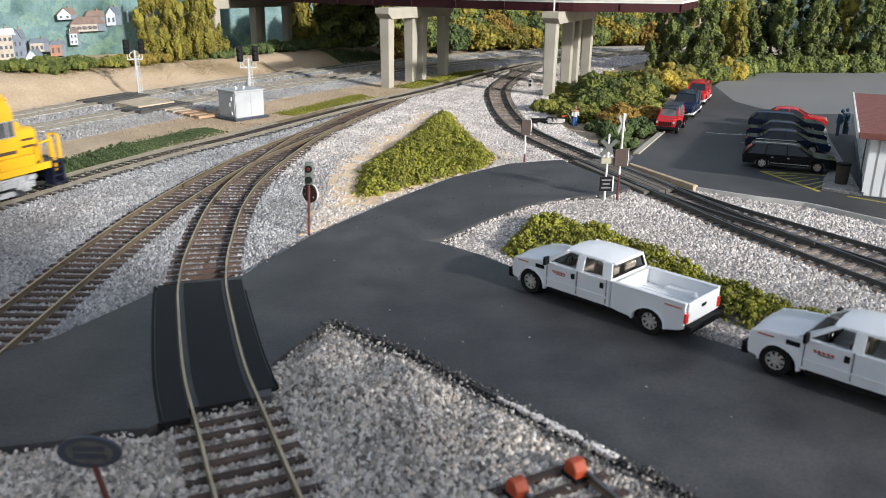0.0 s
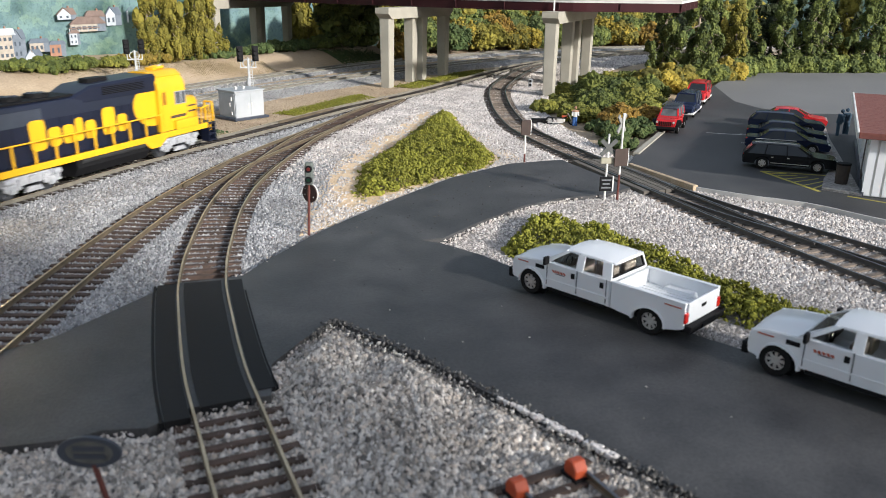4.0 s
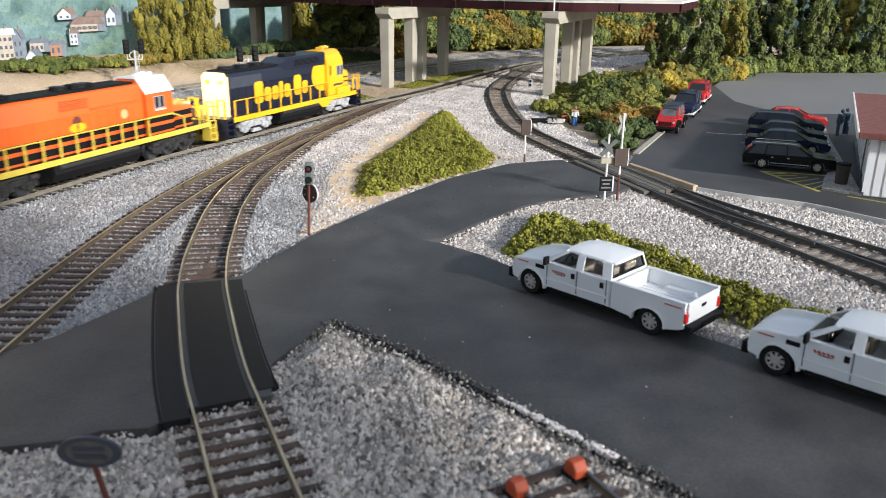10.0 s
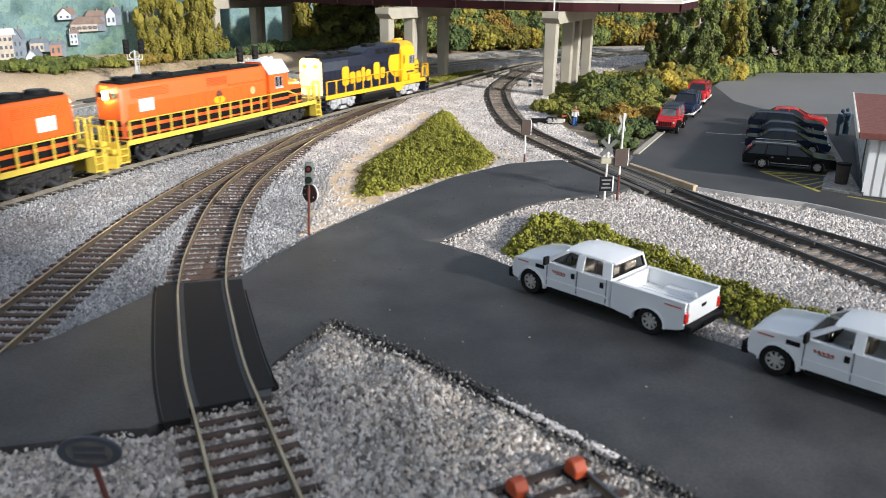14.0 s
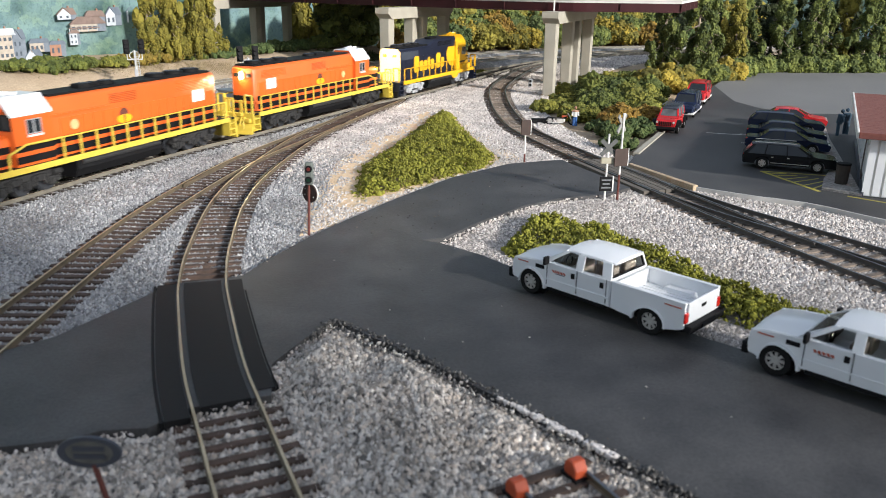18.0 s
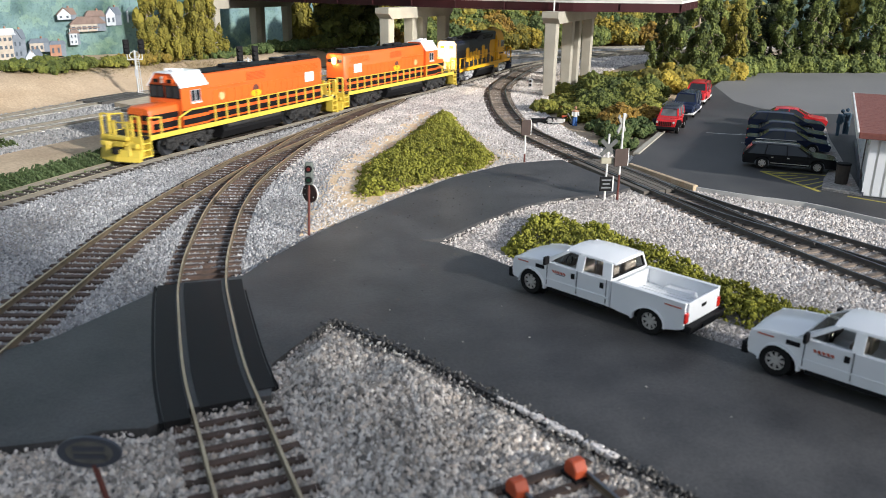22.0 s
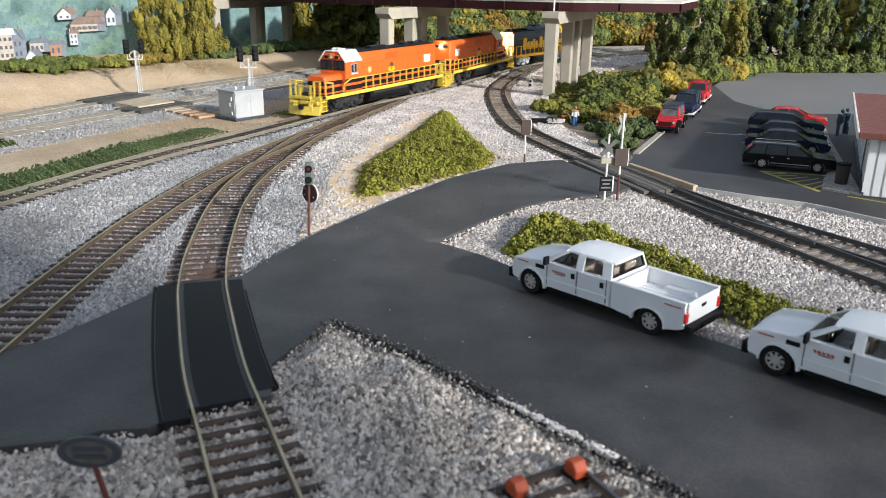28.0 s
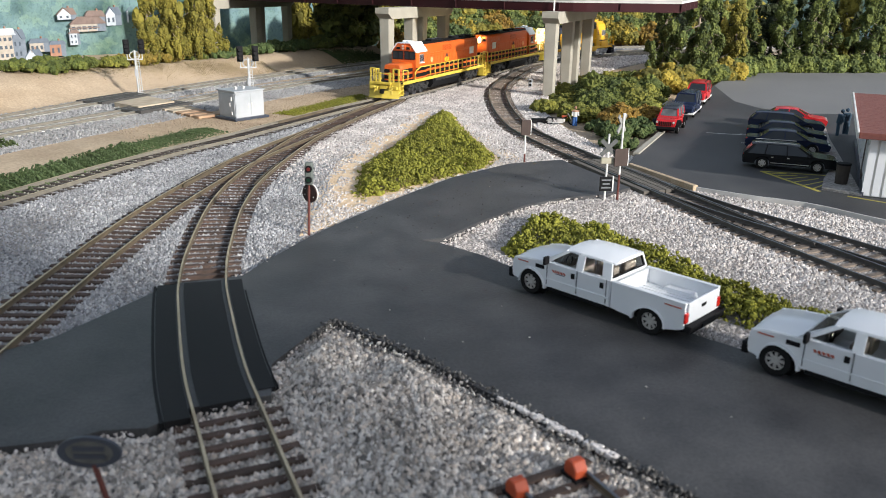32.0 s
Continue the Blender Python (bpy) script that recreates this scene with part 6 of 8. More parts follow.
SH = math.degrees(math.atan2(-0.91, -0.42))
JEEP = [(22.0, 4.6), (22.2, 9.4), (20.8, 11.0), (9.5, 11.6), (-21.0, 11.8), (-22.0, 11.0), (-22.0, 4.2)]
JEEP_ROOF = ((-21.0, 9.5), (-20.5, 5.5), [(-20.6, -20.2, 1.2), (-6.0, -6.0, 1.0), (8.8, 5.2, 0.9)])
j = car(mm(180, 630, -0.9, 0, 0, SH), "off_roader", "small red off-roader with a dark ribbed roof facing the road", M["red"], JEEP, JEEP_ROOF, 44, 8.4, group="cars along the hedge", wb=14.5, r=4.7, track=1.5, base=4.4, roof_mat=M["slate"], belt=11.4, zt=18.4, rim="silver", pane_mat=M["window_pale"])
bm = B()
for k in range(7):
    box(bm, -20, 5, -6.4 + k * 2.1 - 0.3, -6.4 + k * 2.1 + 0.3, 19.5, 20.1)
part("roof_ribs", bm, M["slate"], j)
for s in (-1, 1):
    for x in (-14.5, 14.5):
        bm = B()
        rings = []
        for a in np.linspace(math.pi * 0.95, 0.05 * math.pi, 9):
            c, q = math.cos(a), math.sin(a)
            rings.append([(x + 5.4 * c, s * 7.9, 4.5 + 5.3 * q), (x + 5.4 * c, s * 10.6, 4.5 + 5.1 * q), (x + 6.2 * c, s * 10.6, 4.5 + 5.8 * q), (x + 6.2 * c, s * 7.9, 4.5 + 6.0 * q)])
        loft(bm, rings)
        part("fender_flare", bm, M["black"], j, "black fender flare")
    bm = B()
    cyl(bm, (21.8, s * 6.3, 9.0), (22.5, s * 6.3, 9.0), 0.95, n=14)
    part("round_headlight", bm, M["chrome"], j)
bm = B()
box(bm, 6.0, 8.8, -8.0, 8.0, 11.6, 12.4, 0.2)
part("cowl", bm, M["red"], j)
bm = B()
cyl(bm, (22.5, -7.5, 3.6), (22.5, 7.5, 3.6), 0.9, n=8)
part("front_axle", bm, M["black"], j)
bm = B()
box(bm, 22.0, 24.6, -10.5, 10.5, 4.0, 5.8, 0.3)
part("front_bumper", bm, M["black"], j)
bm = B()
for k in range(7):
    box(bm, 22.0, 22.5, -4.2 + k * 1.4 - 0.3, -4.2 + k * 1.4 + 0.3, 6.4, 9.6)
part("grille_slots", bm, M["black"], j)
M["suvblue"] = material("deep_blue_car_paint", (0.012, 0.02, 0.05), (0.009, 0.015, 0.04), 12, 0.28, spec=0.4)
SUV = [(26.0, 4.4), (26.4, 8.4), (24.5, 10.6), (13.0, 11.6), (-25.0, 12.0), (-26.4, 10.0), (-26.2, 4.4)]
SUV_ROOF = ((-25.5, 13.0), (-23.5, 6.0), [(-24.4, -23.0, 1.4), (-13.5, -13.2, 1.0), (-2.0, -2.2, 1.0), (11.8, 5.6, 0.9)])
car(mm(217, 712, -0.9, 0, 0, SH), "sport_utility", "dark blue sport utility with white lower cladding", M["suvblue"], SUV, SUV_ROOF, 53, 10.2, group="cars along the hedge", wb=16.5, r=4.4, belt=11.6, zt=19.4, rack=True, rim="silver", white_low=True)
car(mm(252, 794, -0.9, 0, 0, SH), "sport_utility", "red sport utility with a ribbed red roof", M["red"], SUV, SUV_ROOF, 53, 10.2, group="cars along the hedge", wb=16.5, r=4.4, belt=11.6, zt=19.6, rack=True, rim="silver", white_low=True)


# ---- signals and signs ----
M["sign_grey"] = material("tarnished_grey", (0.065, 0.07, 0.066), (0.12, 0.12, 0.115), 3, 0.6)
M["green_lens"] = material("dark_green_lens", (0.008, 0.03, 0.018), None, 3, 0.25)
M["lens_dull"] = material("dull_red_lens", (0.09, 0.016, 0.014), None, 3, 0.3)
M["target"] = material("dark_maroon_board", (0.032, 0.014, 0.013), (0.022, 0.011, 0.010), 5, 0.55)
M["sign_head"] = material("grey_green_cast_metal", (0.13, 0.15, 0.135), (0.09, 0.105, 0.095), 3, 0.55)
M["cream_plate"] = material("dull_cream_plate", (0.40, 0.37, 0.28), (0.30, 0.28, 0.21), 2, 0.6)
M["sign_pale"] = material("tarnished_pale", (0.30, 0.30, 0.285), (0.21, 0.21, 0.20), 3, 0.6)


def dwarf_signal():
    root = thing("dwarf_signal", mm(-62, 347, -3, 0, 2.5, 0), "two-lamp trackside signal with a round dark target on a rusty post", "signal")
    bm = B()
    cyl(bm, (0, 0, 0), (0, 0, 22), 0.62, n=8)
    part("post", bm, M["redbrown"], root)
    face = Matrix.Translation((0, 0, 20)) @ Matrix.Rotation(radians(-34), 4, "Z")
    bm = B()
    cyl(bm, (0, 0.2, 0), (0, 0.9, 0), 4.3, n=28)
    bmesh.ops.transform(bm, matrix=face, verts=bm.verts[:])
    t = part("target_disc", bm, M["target"], root, "round dark maroon board")
    bm = B()
    cyl(bm, (0, 0.9, 0), (0, 1.6, 0), 4.45, n=28)
    bmesh.ops.transform(bm, matrix=face, verts=bm.verts[:])
    part("disc_back", bm, M["offwhite"], t, "pale rim behind the board")
    for yy, zz in ((2.6, -1.4), (-2.4, 1.8), (-2.6, -1.0)):
        bm = B()
        cyl(bm, (yy, -0.1, zz), (yy, 0.3, zz), 0.35, n=8)
        bmesh.ops.transform(bm, matrix=face, verts=bm.verts[:])
        part("bolt", bm, M["sign_pale"], t)
    bm = B()
    box(bm, -1.9, 1.9, -1.2, 1.4, 24, 34.5, 0.8)
    head = part("signal_head", bm, M["sign_head"], root, "grey-green two-lamp head")
    for z in (26.6, 31.6):
        bm = B()
        cyl(bm, (0, -1.0, z), (0, -1.9, z), 1.6, n=16)
        part("lamp_hood", bm, M["black"], head)
        bm = B()
        cyl(bm, (0, -1.7, z), (0, -2.0, z), 0.85, n=14)
        part("lens", bm, M["lens_dull"] if z > 30 else M["green_lens"], head)
    bm = B()
    cyl(bm, (0, 0, 22), (0, 0, 25), 0.5, n=8)
    part("neck", bm, M["redbrown"], root)


dwarf_signal()


def board_sign(x, y, z, h, bz0, bz1, w, turn, label, lower=0.5):
    root = thing("board_sign", mm(x, y, z, 0, 0, turn), label, "sign")
    bm = B()
    cyl(bm, (0, 0, 0), (0, 0, h * lower), 0.62, n=8)
    part("lower_post", bm, M["redbrown"], root, "red base of the post")
    bm = B()
    cyl(bm, (0, 0, h * lower), (0, 0, h), 0.6, n=8)
    part("upper_post", bm, M["offwhite"], root)
    bm = B()
    box(bm, -w / 2, w / 2, -0.9, -0.2, bz0, bz1, 0.1)
    part("board", bm, M["brown_board"], root, "dark brown square board")
    bm = B()
    box(bm, w / 2 - 0.1, w / 2 + 0.3, -1.0, -0.1, bz0, bz1)
    part("board_edge", bm, M["offwhite"], root)
    return root


board_sign(52, 503, -3, 21, 19.5, 29.0, 6.6, 18, "dark square board on a red-based post by the tracks", 0.35)
post = board_sign(94.5, 416, -2.6, 47, 18.8, 28.2, 8.0, 18, "dark square board and crossbuck on a red and white post", 0.30)
for a in (-45, 45):
    bm = B()
    box(bm, -6.2, 6.2, -0.35, 0.35, -1.1, 1.1, 0.05, Matrix.Rotation(radians(34), 4, "Z") @ Matrix.Translation((0, 0.9 + 0.02 * a / 45, 41.5)) @ Matrix.Rotation(radians(a), 4, "Y"))
    part("crossbuck_arm", bm, M["sign_pale"], post)


def crossbuck(x, y, turn, h, label, plate):
    root = thing("crossbuck", mm(x, y, -2.6, 0, 0, turn), label, "crossing sign", "crossbucks")
    bm = B()
    cyl(bm, (0, 0, 0), (0, 0, h), 0.62, n=8)
    part("post", bm, M["offwhite"], root)
    for a in (-45, 45):
        bm = B()
        box(bm, -5.8, 5.8, -0.35, 0.35, -1.1, 1.1, 0.05, Matrix.Translation((0, -0.9 - 0.02 * a / 45, h - 7.2)) @ Matrix.Rotation(radians(a), 4, "Y"))
        arm = part("arm", bm, M["sign_grey"] if plate else M["offwhite"], root)
    bm = B()
    box(bm, -3.6, 3.6, -0.9, 0.7, h - 16.0, h - 12.6, 0.3)
    part("track_plate", bm, M["cream_plate"], root, "dull cream plate")
    if plate:
        bm = B()
        box(bm, -3.6, 3.6, -1.3, -0.6, h - 31.0, h - 23.0, 0.2)
        p = part("stop_plate", bm, M["black"], root, "small black notice")
        bm = B()
        box(bm, 3.3, 4.1, -1.35, 0.2, h - 31.1, h - 22.9)
        part("plate_edge", bm, M["offwhite"], p)
        for k, w in ((0, 2.6), (1, 2.0), (2, 2.6)):
            bm = B()
            box(bm, -w, w, -1.45, -1.25, h - 25.2 - k * 2.1, h - 24.4 - k * 2.1)
            part("notice_bar", bm, M["seam"], p)


crossbuck(87.5, 416, 6, 36, "grey crossbuck with a small black notice at the road crossing", True)


def oval_sign():
    root = thing("oval_sign", mm(-74, 146, -3, 0, 0, 0), "grey oval plate with bars on a red post in the gravel", "sign")
    bm = B()
    cyl(bm, (1.6, 0, 0), (-0.6, 0, 12), 0.62, n=8)
    part("post", bm, M["redbrown"], root)
    bm = B()
    ring = [(6.9, -0.4), (6.9, 0.4), (5.2, 0.4), (5.2, -0.4)]
    loft(bm, [[(q * math.cos(a) - 1.2, o, 15.0 + q * 0.55 * math.sin(a)) for q, o in ring] for a in np.linspace(0, 2 * math.pi, 33)], close=False)
    part("rim", bm, M["slate"], root)
    bm = B()
    loft(bm, [[(5.3 * math.cos(a) - 1.2, o, 15.0 + 5.3 * 0.55 * math.sin(a)) for a in np.linspace(0, 2 * math.pi, 32)[:-1]] for o in (-0.2, 0.3)])
    part("plate", bm, M["sign_grey"], root)
    for k in (-1, 1):
        bm = B()
        box(bm, -1.2 - 3.4, -1.2 + 3.4, -0.5, -0.1, 15 + k * 0.95 - 0.55, 15 + k * 0.95 + 0.55)
        part("sign_bar", bm, M["slate"], root)


oval_sign()


M["mast_grey"] = material("dull_silver_mast_paint", (0.46, 0.47, 0.47), (0.36, 0.37, 0.38), 4, 0.5)


def signal_mast(x, y, z, h, turn, label):
    root = thing("signal_mast", mm(x, y, z, 0, 0, turn), label, "signal", "signal masts")
    bm = B()
    box(bm, -4, 4, -3.5, 3.5, -1, 1.2, 0.2)
    part("base", bm, M["slate"], root)
    bm = B()
    cyl(bm, (0, 0, 1), (0, 0, h), 0.85, n=10)
    part("mast", bm, M["mast_grey"], root)
    bm = B()
    for s in (-1, 1):
        cyl(bm, (3.0 + s * 1.1, 1.5, 0), (2.2 + s * 1.1, 1.5, h - 2), 0.32, n=6)
    for k in range(int(h / 2.4)):
        box(bm, 1.2, 4.1, 1.3, 1.7, 1.5 + k * 2.4, 2.0 + k * 2.4, 0, Matrix.Translation((-0.8 * k * 2.4 / h, 0, 0)))
    part("ladder", bm, M["mast_grey"], root)
    bm = B()
    box(bm, -7.5, 7.5, -0.8, 0.8, h - 9.5, h - 8.5)
    for s in (-1, 1):
        cyl(bm, (s * 7.0, 0, h - 9), (s * 7.0, 0, h + 2), 0.5, n=6)
    ring = [(5.2, -0.4), (5.2, 0.4), (4.3, 0.4), (4.3, -0.4)]
    loft(bm, [[(q * math.cos(a), o, h - 5.0 + q * 0.8 * math.sin(a)) for q, o in ring] for a in np.linspace(0, 2 * math.pi, 19)], close=False)
    part("bracket", bm, M["mast_grey"], root, "white bracket with railing")
    bm = B()
    box(bm, -1.6, 1.6, -1.4, 1.4, h * 0.42, h * 0.58, 0.2)
    part("junction_box", bm, M["silver"], root)
    for s in (-1, 1):
        bm = B()
        box(bm, s * 7.0 - 2.9, s * 7.0 + 2.9, -1.8, 0.6, h - 3.5, h + 10.5, 0.5)
        head = part("signal_head", bm, M["black"], root, "black signal head")
        for k in range(3):
            bm = B()
            cyl(bm, (s * 7.0, -1.6, h - 0.6 + k * 3.9), (s * 7.0, -4.0, h - 0.2 + k * 3.9), 1.6, n=12)
            part("lamp_hood", bm, M["black"], head)
    return root


signal_mast(-310, 806, -2.5, 44, 20, "white ladder signal mast with two black heads below the bank")
signal_mast(-184, 752, -3.5, 44, 20, "white ladder signal mast with two black heads behind the cabinet")


def cabinet():
    root = thing("relay_cabinet", mm(-175, 683, -4, 0, 0, 50), "silver-grey trackside equipment cabinet on a dark slab", "cabinet")
    bm = B()
    box(bm, -17.5, 17.5, -14.5, 14.5, 0, 2.0, 0.3)
    part("base_slab", bm, M["slate"], root)
    bm = B()
    box(bm, -14.6, 14.6, -11.8, 11.8, 2.0, 23.4, 0.3)
    part("body", bm, M["grey_metal"], root)
    bm = B()
    box(bm, -15.6, 15.6, -12.8, 12.8, 23.4, 24.8, 0.35)
    lid = part("lid", bm, M["grey_metal"], root)
    for k in (-6, 2):
        bm = B()
        box(bm, k - 0.9, k + 0.9, -2, 0.4, 24.8, 27.0, 0.2)
        part("vent", bm, M["offwhite"], lid)
    for k in (-1, 1):
        bm = B()
        box(bm, k * 7.3 - 6.6, k * 7.3 + 6.6, -12.1, -11.7, 3.6, 22.4, 0.1)
        d = part("door", bm, M["grey_metal"], root)
        bm = B()
        box(bm, k * 1.6 - 0.4, k * 1.6 + 0.4, -12.6, -12.0, 10, 14)
        part("handle", bm, M["offwhite"], d)
    bm = B()
    box(bm, -15.0, -14.5, -10.6, 10.6, 3.6, 22.4, 0.1)
    part("end_door", bm, M["grey_metal"], root)
    for y0, z0 in ((-7, 18), (-7, 6), (-4.5, 13)):
        bm = B()
        box(bm, -15.6, -14.9, y0 - 0.5, y0 + 0.5, z0 - 1.4, z0 + 1.4)
        part("hinge", bm, M["offwhite"], root)


cabinet()

M["board_dark"] = material("tarred_board", (0.07, 0.066, 0.062), (0.045, 0.043, 0.04), 6, 0.85, bump=0.1, bump_size=0.8)
# boards across the main line
cr = thing("board_crossing", mm(0, 0, 0), "dark and pale boards laid across the main line for road vehicles", "grade crossing")
e2 = piece_of("E2", 688, 752)
e1 = piece_of("E1", 738, 802)
for pts, spans in ((e2, ((-15, -9.8), (9.8, 16))), (e1, ((-16, -9.8), (9.8, 15)))):
    for a, b in spans:
        panel_strip("edge_board", pts, a, b, -3.2, 0.1, M["board_dark"], cr)
    panel_strip("centre_board", pts, -7.0, 7.0, -3.2, 0.1, M["board_dark"], cr)
quad = [(-303, 727), (-272, 703), (-252, 739), (-288, 771)]
bm = B()
slab(bm, quad, -3.4, 1.3)
part("pale_deck_board", bm, M["plank_pale"], cr, "pale timber deck board")
pile = thing("timber_stack", mm(-224, 700, -4, 0, 0, 48), "red-brown loose timber boards lying by the track", "timber")
for k in range(5):
    bm = B()
    box(bm, -14 + k * 0.8, 13 - k * 0.6, 21 - k * 12.5, 31 - k * 12.5, 0, 3.0 - k * 0.25, 0.2)
    part("board", bm, M["plank_pale" if k < 2 else "plank"], pile)


# ---- figures and motorcycle ----
def figure(x, y, z, turn, bend, col, label, size=1.0):
    """A painted toy figure, one plain shape."""
    bm = B()
    for s in (-1, 1):
        cyl(bm, (s * 1.3, 0, 0), (s * 1.1, 0.2, 9.2), 1.15, 1.3, n=8)
    cyl(bm, (0, 0.1, 9), (0, bend, 16), 2.2, 2.7, n=10)
    for s in (-1, 1):
        cyl(bm, (s * 2.9, bend, 15.6), (s * 3.0, bend - 1.5, 10.6), 0.85, n=7)
    bmesh.ops.create_icosphere(bm, subdivisions=2, radius=1.55, matrix=Matrix.Translation((0, bend - 0.2, 18.6)))
    bmesh.ops.scale(bm, vec=(size, size, size), verts=bm.verts)
    ob = part("toy_figure", bm, col, at=mm(x, y, z, 0, 0, turn), smooth=True)
    tagged(ob, label, "figurine", "painted figures")


M["workblue"] = material("blue_overall_paint", (0.035, 0.075, 0.11), (0.025, 0.05, 0.08), 4, 0.8)
M["worktwo"] = material("white_shirt_blue_trousers", (0.50, 0.50, 0.50), (0.42, 0.42, 0.42), 7, 0.8)
nt = M["worktwo"].node_tree
tc, sp, mr = nt.nodes.new("ShaderNodeTexCoord"), nt.nodes.new("ShaderNodeSeparateXYZ"), nt.nodes.new("ShaderNodeValToRGB")
nt.links.new(tc.outputs["Generated"], sp.inputs[0])
nt.links.new(sp.outputs[2], mr.inputs[0])
mr.color_ramp.interpolation = "CONSTANT"
mr.color_ramp.elements[0].color = (0.03, 0.10, 0.28, 1)
mr.color_ramp.elements[1].position, mr.color_ramp.elements[1].color = 0.46, (0.55, 0.55, 0.53, 1)
e = mr.color_ramp.elements.new(0.83)
e.color = (0.30, 0.16, 0.10, 1)
e = mr.color_ramp.elements.new(0.72)
e.color = (0.42, 0.25, 0.16, 1)
nt.links.new(mr.outputs[0], nt.nodes["Principled BSDF"].inputs["Base Color"])
figure(303, 606, 0.4, 60, -1.2, M["workblue"], "small blue-painted toy figure standing by the building")
figure(312, 612, 0.4, -60, -1.0, M["workblue"], "small grey-blue toy figure leaning by the building")
figure(108, 654, -3, 0, -0.5, M["worktwo"], "small toy figure in white and blue standing by the hedge", 0.82)


def motorbike():
    root = thing("motorcycle", mm(97, 658, -3, 0, 0, -6), "black motorcycle with orange and chrome parts by the track", "motorcycle")
    for x in (-9.5, 9.5):
        w = new("wheel")
        w.parent = root
        w.matrix_basis = mm(x, 0, 3.4)
        bm = B()
        ring = [(3.4, -0.5), (3.4, 0.5), (2.5, 0.5), (2.5, -0.5)]
        loft(bm, [[(q * math.cos(a), o, q * math.sin(a)) for q, o in ring] for a in np.linspace(0, 2 * math.pi, 19)], close=False)
        part("tyre", bm, M["rubber"], w)
        bm = B()
        cyl(bm, (0, -0.4, 0), (0, 0.4, 0), 0.9, n=10)
        for k in range(5):
            a = k * math.pi / 5
            box(bm, -2.6, 2.6, -0.12, 0.12, -0.12, 0.12, 0, Matrix.Rotation(a, 4, "Y"))
        part("hub", bm, M["chrome"], w)
    bm = B()
    box(bm, -3.5, 3.5, -1.2, 1.2, 2.4, 5.6, 0.6)
    part("engine_block", bm, M["chrome"], root)
    bm = B()
    prism(bm, [(-10.5, 6.6), (-4, 5.8), (1, 6.4), (5.4, 7.6), (4.2, 5.6), (-9, 5.6)], -1.4, 1.4)
    part("seat", bm, M["black"], root)
    bm = B()
    box(bm, 0.5, 5.4, -1.3, 1.3, 6.2, 8.2, 0.7)
    part("fuel_tank", bm, M["orange"], root, "orange fuel tank")
    bm = B()
    cyl(bm, (9.5, 0.8, 3.4), (6.0, 0.8, 9.2), 0.35, n=6)
    cyl(bm, (9.5, -0.8, 3.4), (6.0, -0.8, 9.2), 0.35, n=6)
    cyl(bm, (5.6, -3.4, 9.6), (5.6, 3.4, 9.6), 0.3, n=6)
    part("fork", bm, M["chrome"], root)
    bm = B()
    cyl(bm, (2, -1.6, 2.2), (-10.5, -1.8, 2.4), 0.5, n=7)
    part("exhaust", bm, M["chrome"], root)


motorbike()
trailer = thing("handcart_frame", mm(82, 664, -3, 0, 0, -4), "low dark trailer frame lying beside the curved siding", "trailer")
bm = B()
box(bm, -9, 5, -3.2, 3.2, 1.5, 4.2, 0.5)
part("bed", bm, M["black"], trailer)
for x in (-6, 2):
    bm = B()
    cyl(bm, (x, -4.4, 1.8), (x, 4.4, 1.8), 1.8, n=12)
    part("wheel_pair", bm, M["rubber"], trailer)
# small ground signal by the curve
gs = thing("ground_signal", mm(97, 912, -3), "tiny grey two-lamp ground signal on the ballast", "signal")
bm = B()
box(bm, -2.2, 2.2, -1.6, 1.6, 0, 9.5, 0.6)
part("housing", bm, M["silver"], gs)
for z in (2.8, 6.8):
    bm = B()
    cyl(bm, (0, -1.4, z), (0, -2.6, z), 1.5, n=12)
    part("lamp", bm, M["black"], gs)


# ---- highway bridge ----
FASCIA = [(243, 850), (176, 849), (112, 855), (30, 908), (-60, 975), (-211, 1104), (-330, 1205), (-470, 1330)]
BACK = Vector((0.36, 0.933))
bridge = thing("highway_bridge", mm(0, 0, 0), "road bridge with maroon girders on tan concrete piers", "bridge")
fc = curve(FASCIA, 14.0)
deck_w = 215.0


def deck_piece(name, z0, z1, d0, d1, mat, label=""):
    """A slab that follows the bridge, from d0 to d1 behind its front edge."""
    bm = B()
    lo = [(x + BACK.x * d0, y + BACK.y * d0) for x, y, _, _ in fc]
    hi = [(x + BACK.x * d1, y + BACK.y * d1) for x, y, _, _ in fc]
    rings = [[(a[0], a[1], z0), (b[0], b[1], z0), (b[0], b[1], z1), (a[0], a[1], z1)] for a, b in zip(lo, hi)]
    loft(bm, rings)
    return part(name, bm, mat, bridge, label)


deck_piece("deck_slab", 90.8, 93.2, 0, deck_w, M["deck"])
deck_piece("parapet", 93.2, 104.5, -0.8, 3.0, M["deck"], "pale concrete parapet")
deck_piece("parapet", 93.2, 104.5, deck_w - 3, deck_w, M["deck"], "pale concrete parapet")
for d in (0.6, 50, 104, 158, 209):
    deck_piece("girder_web", 82.6, 90.6, d, d + 1.6, M["maroon"], "maroon plate girder")
    deck_piece("girder_flange", 82.0, 83.0, d - 1.6, d + 3.4, M["maroon"])
bm = B()
for x, y, tx, ty in curve(FASCIA, 60.0):
    box(bm, x - 0.6, x + 0.6, y - 1.0, y + 0.2, 83, 90.6)
part("web_stiffener", bm, M["maroon"], bridge)
bm = B()
box(bm, -0.7, 0.7, -0.6, 0.6, 82.2, 93)
part("drain_pipe", bm, M["offwhite"], bridge, at=mm(112, 852.5, 0))

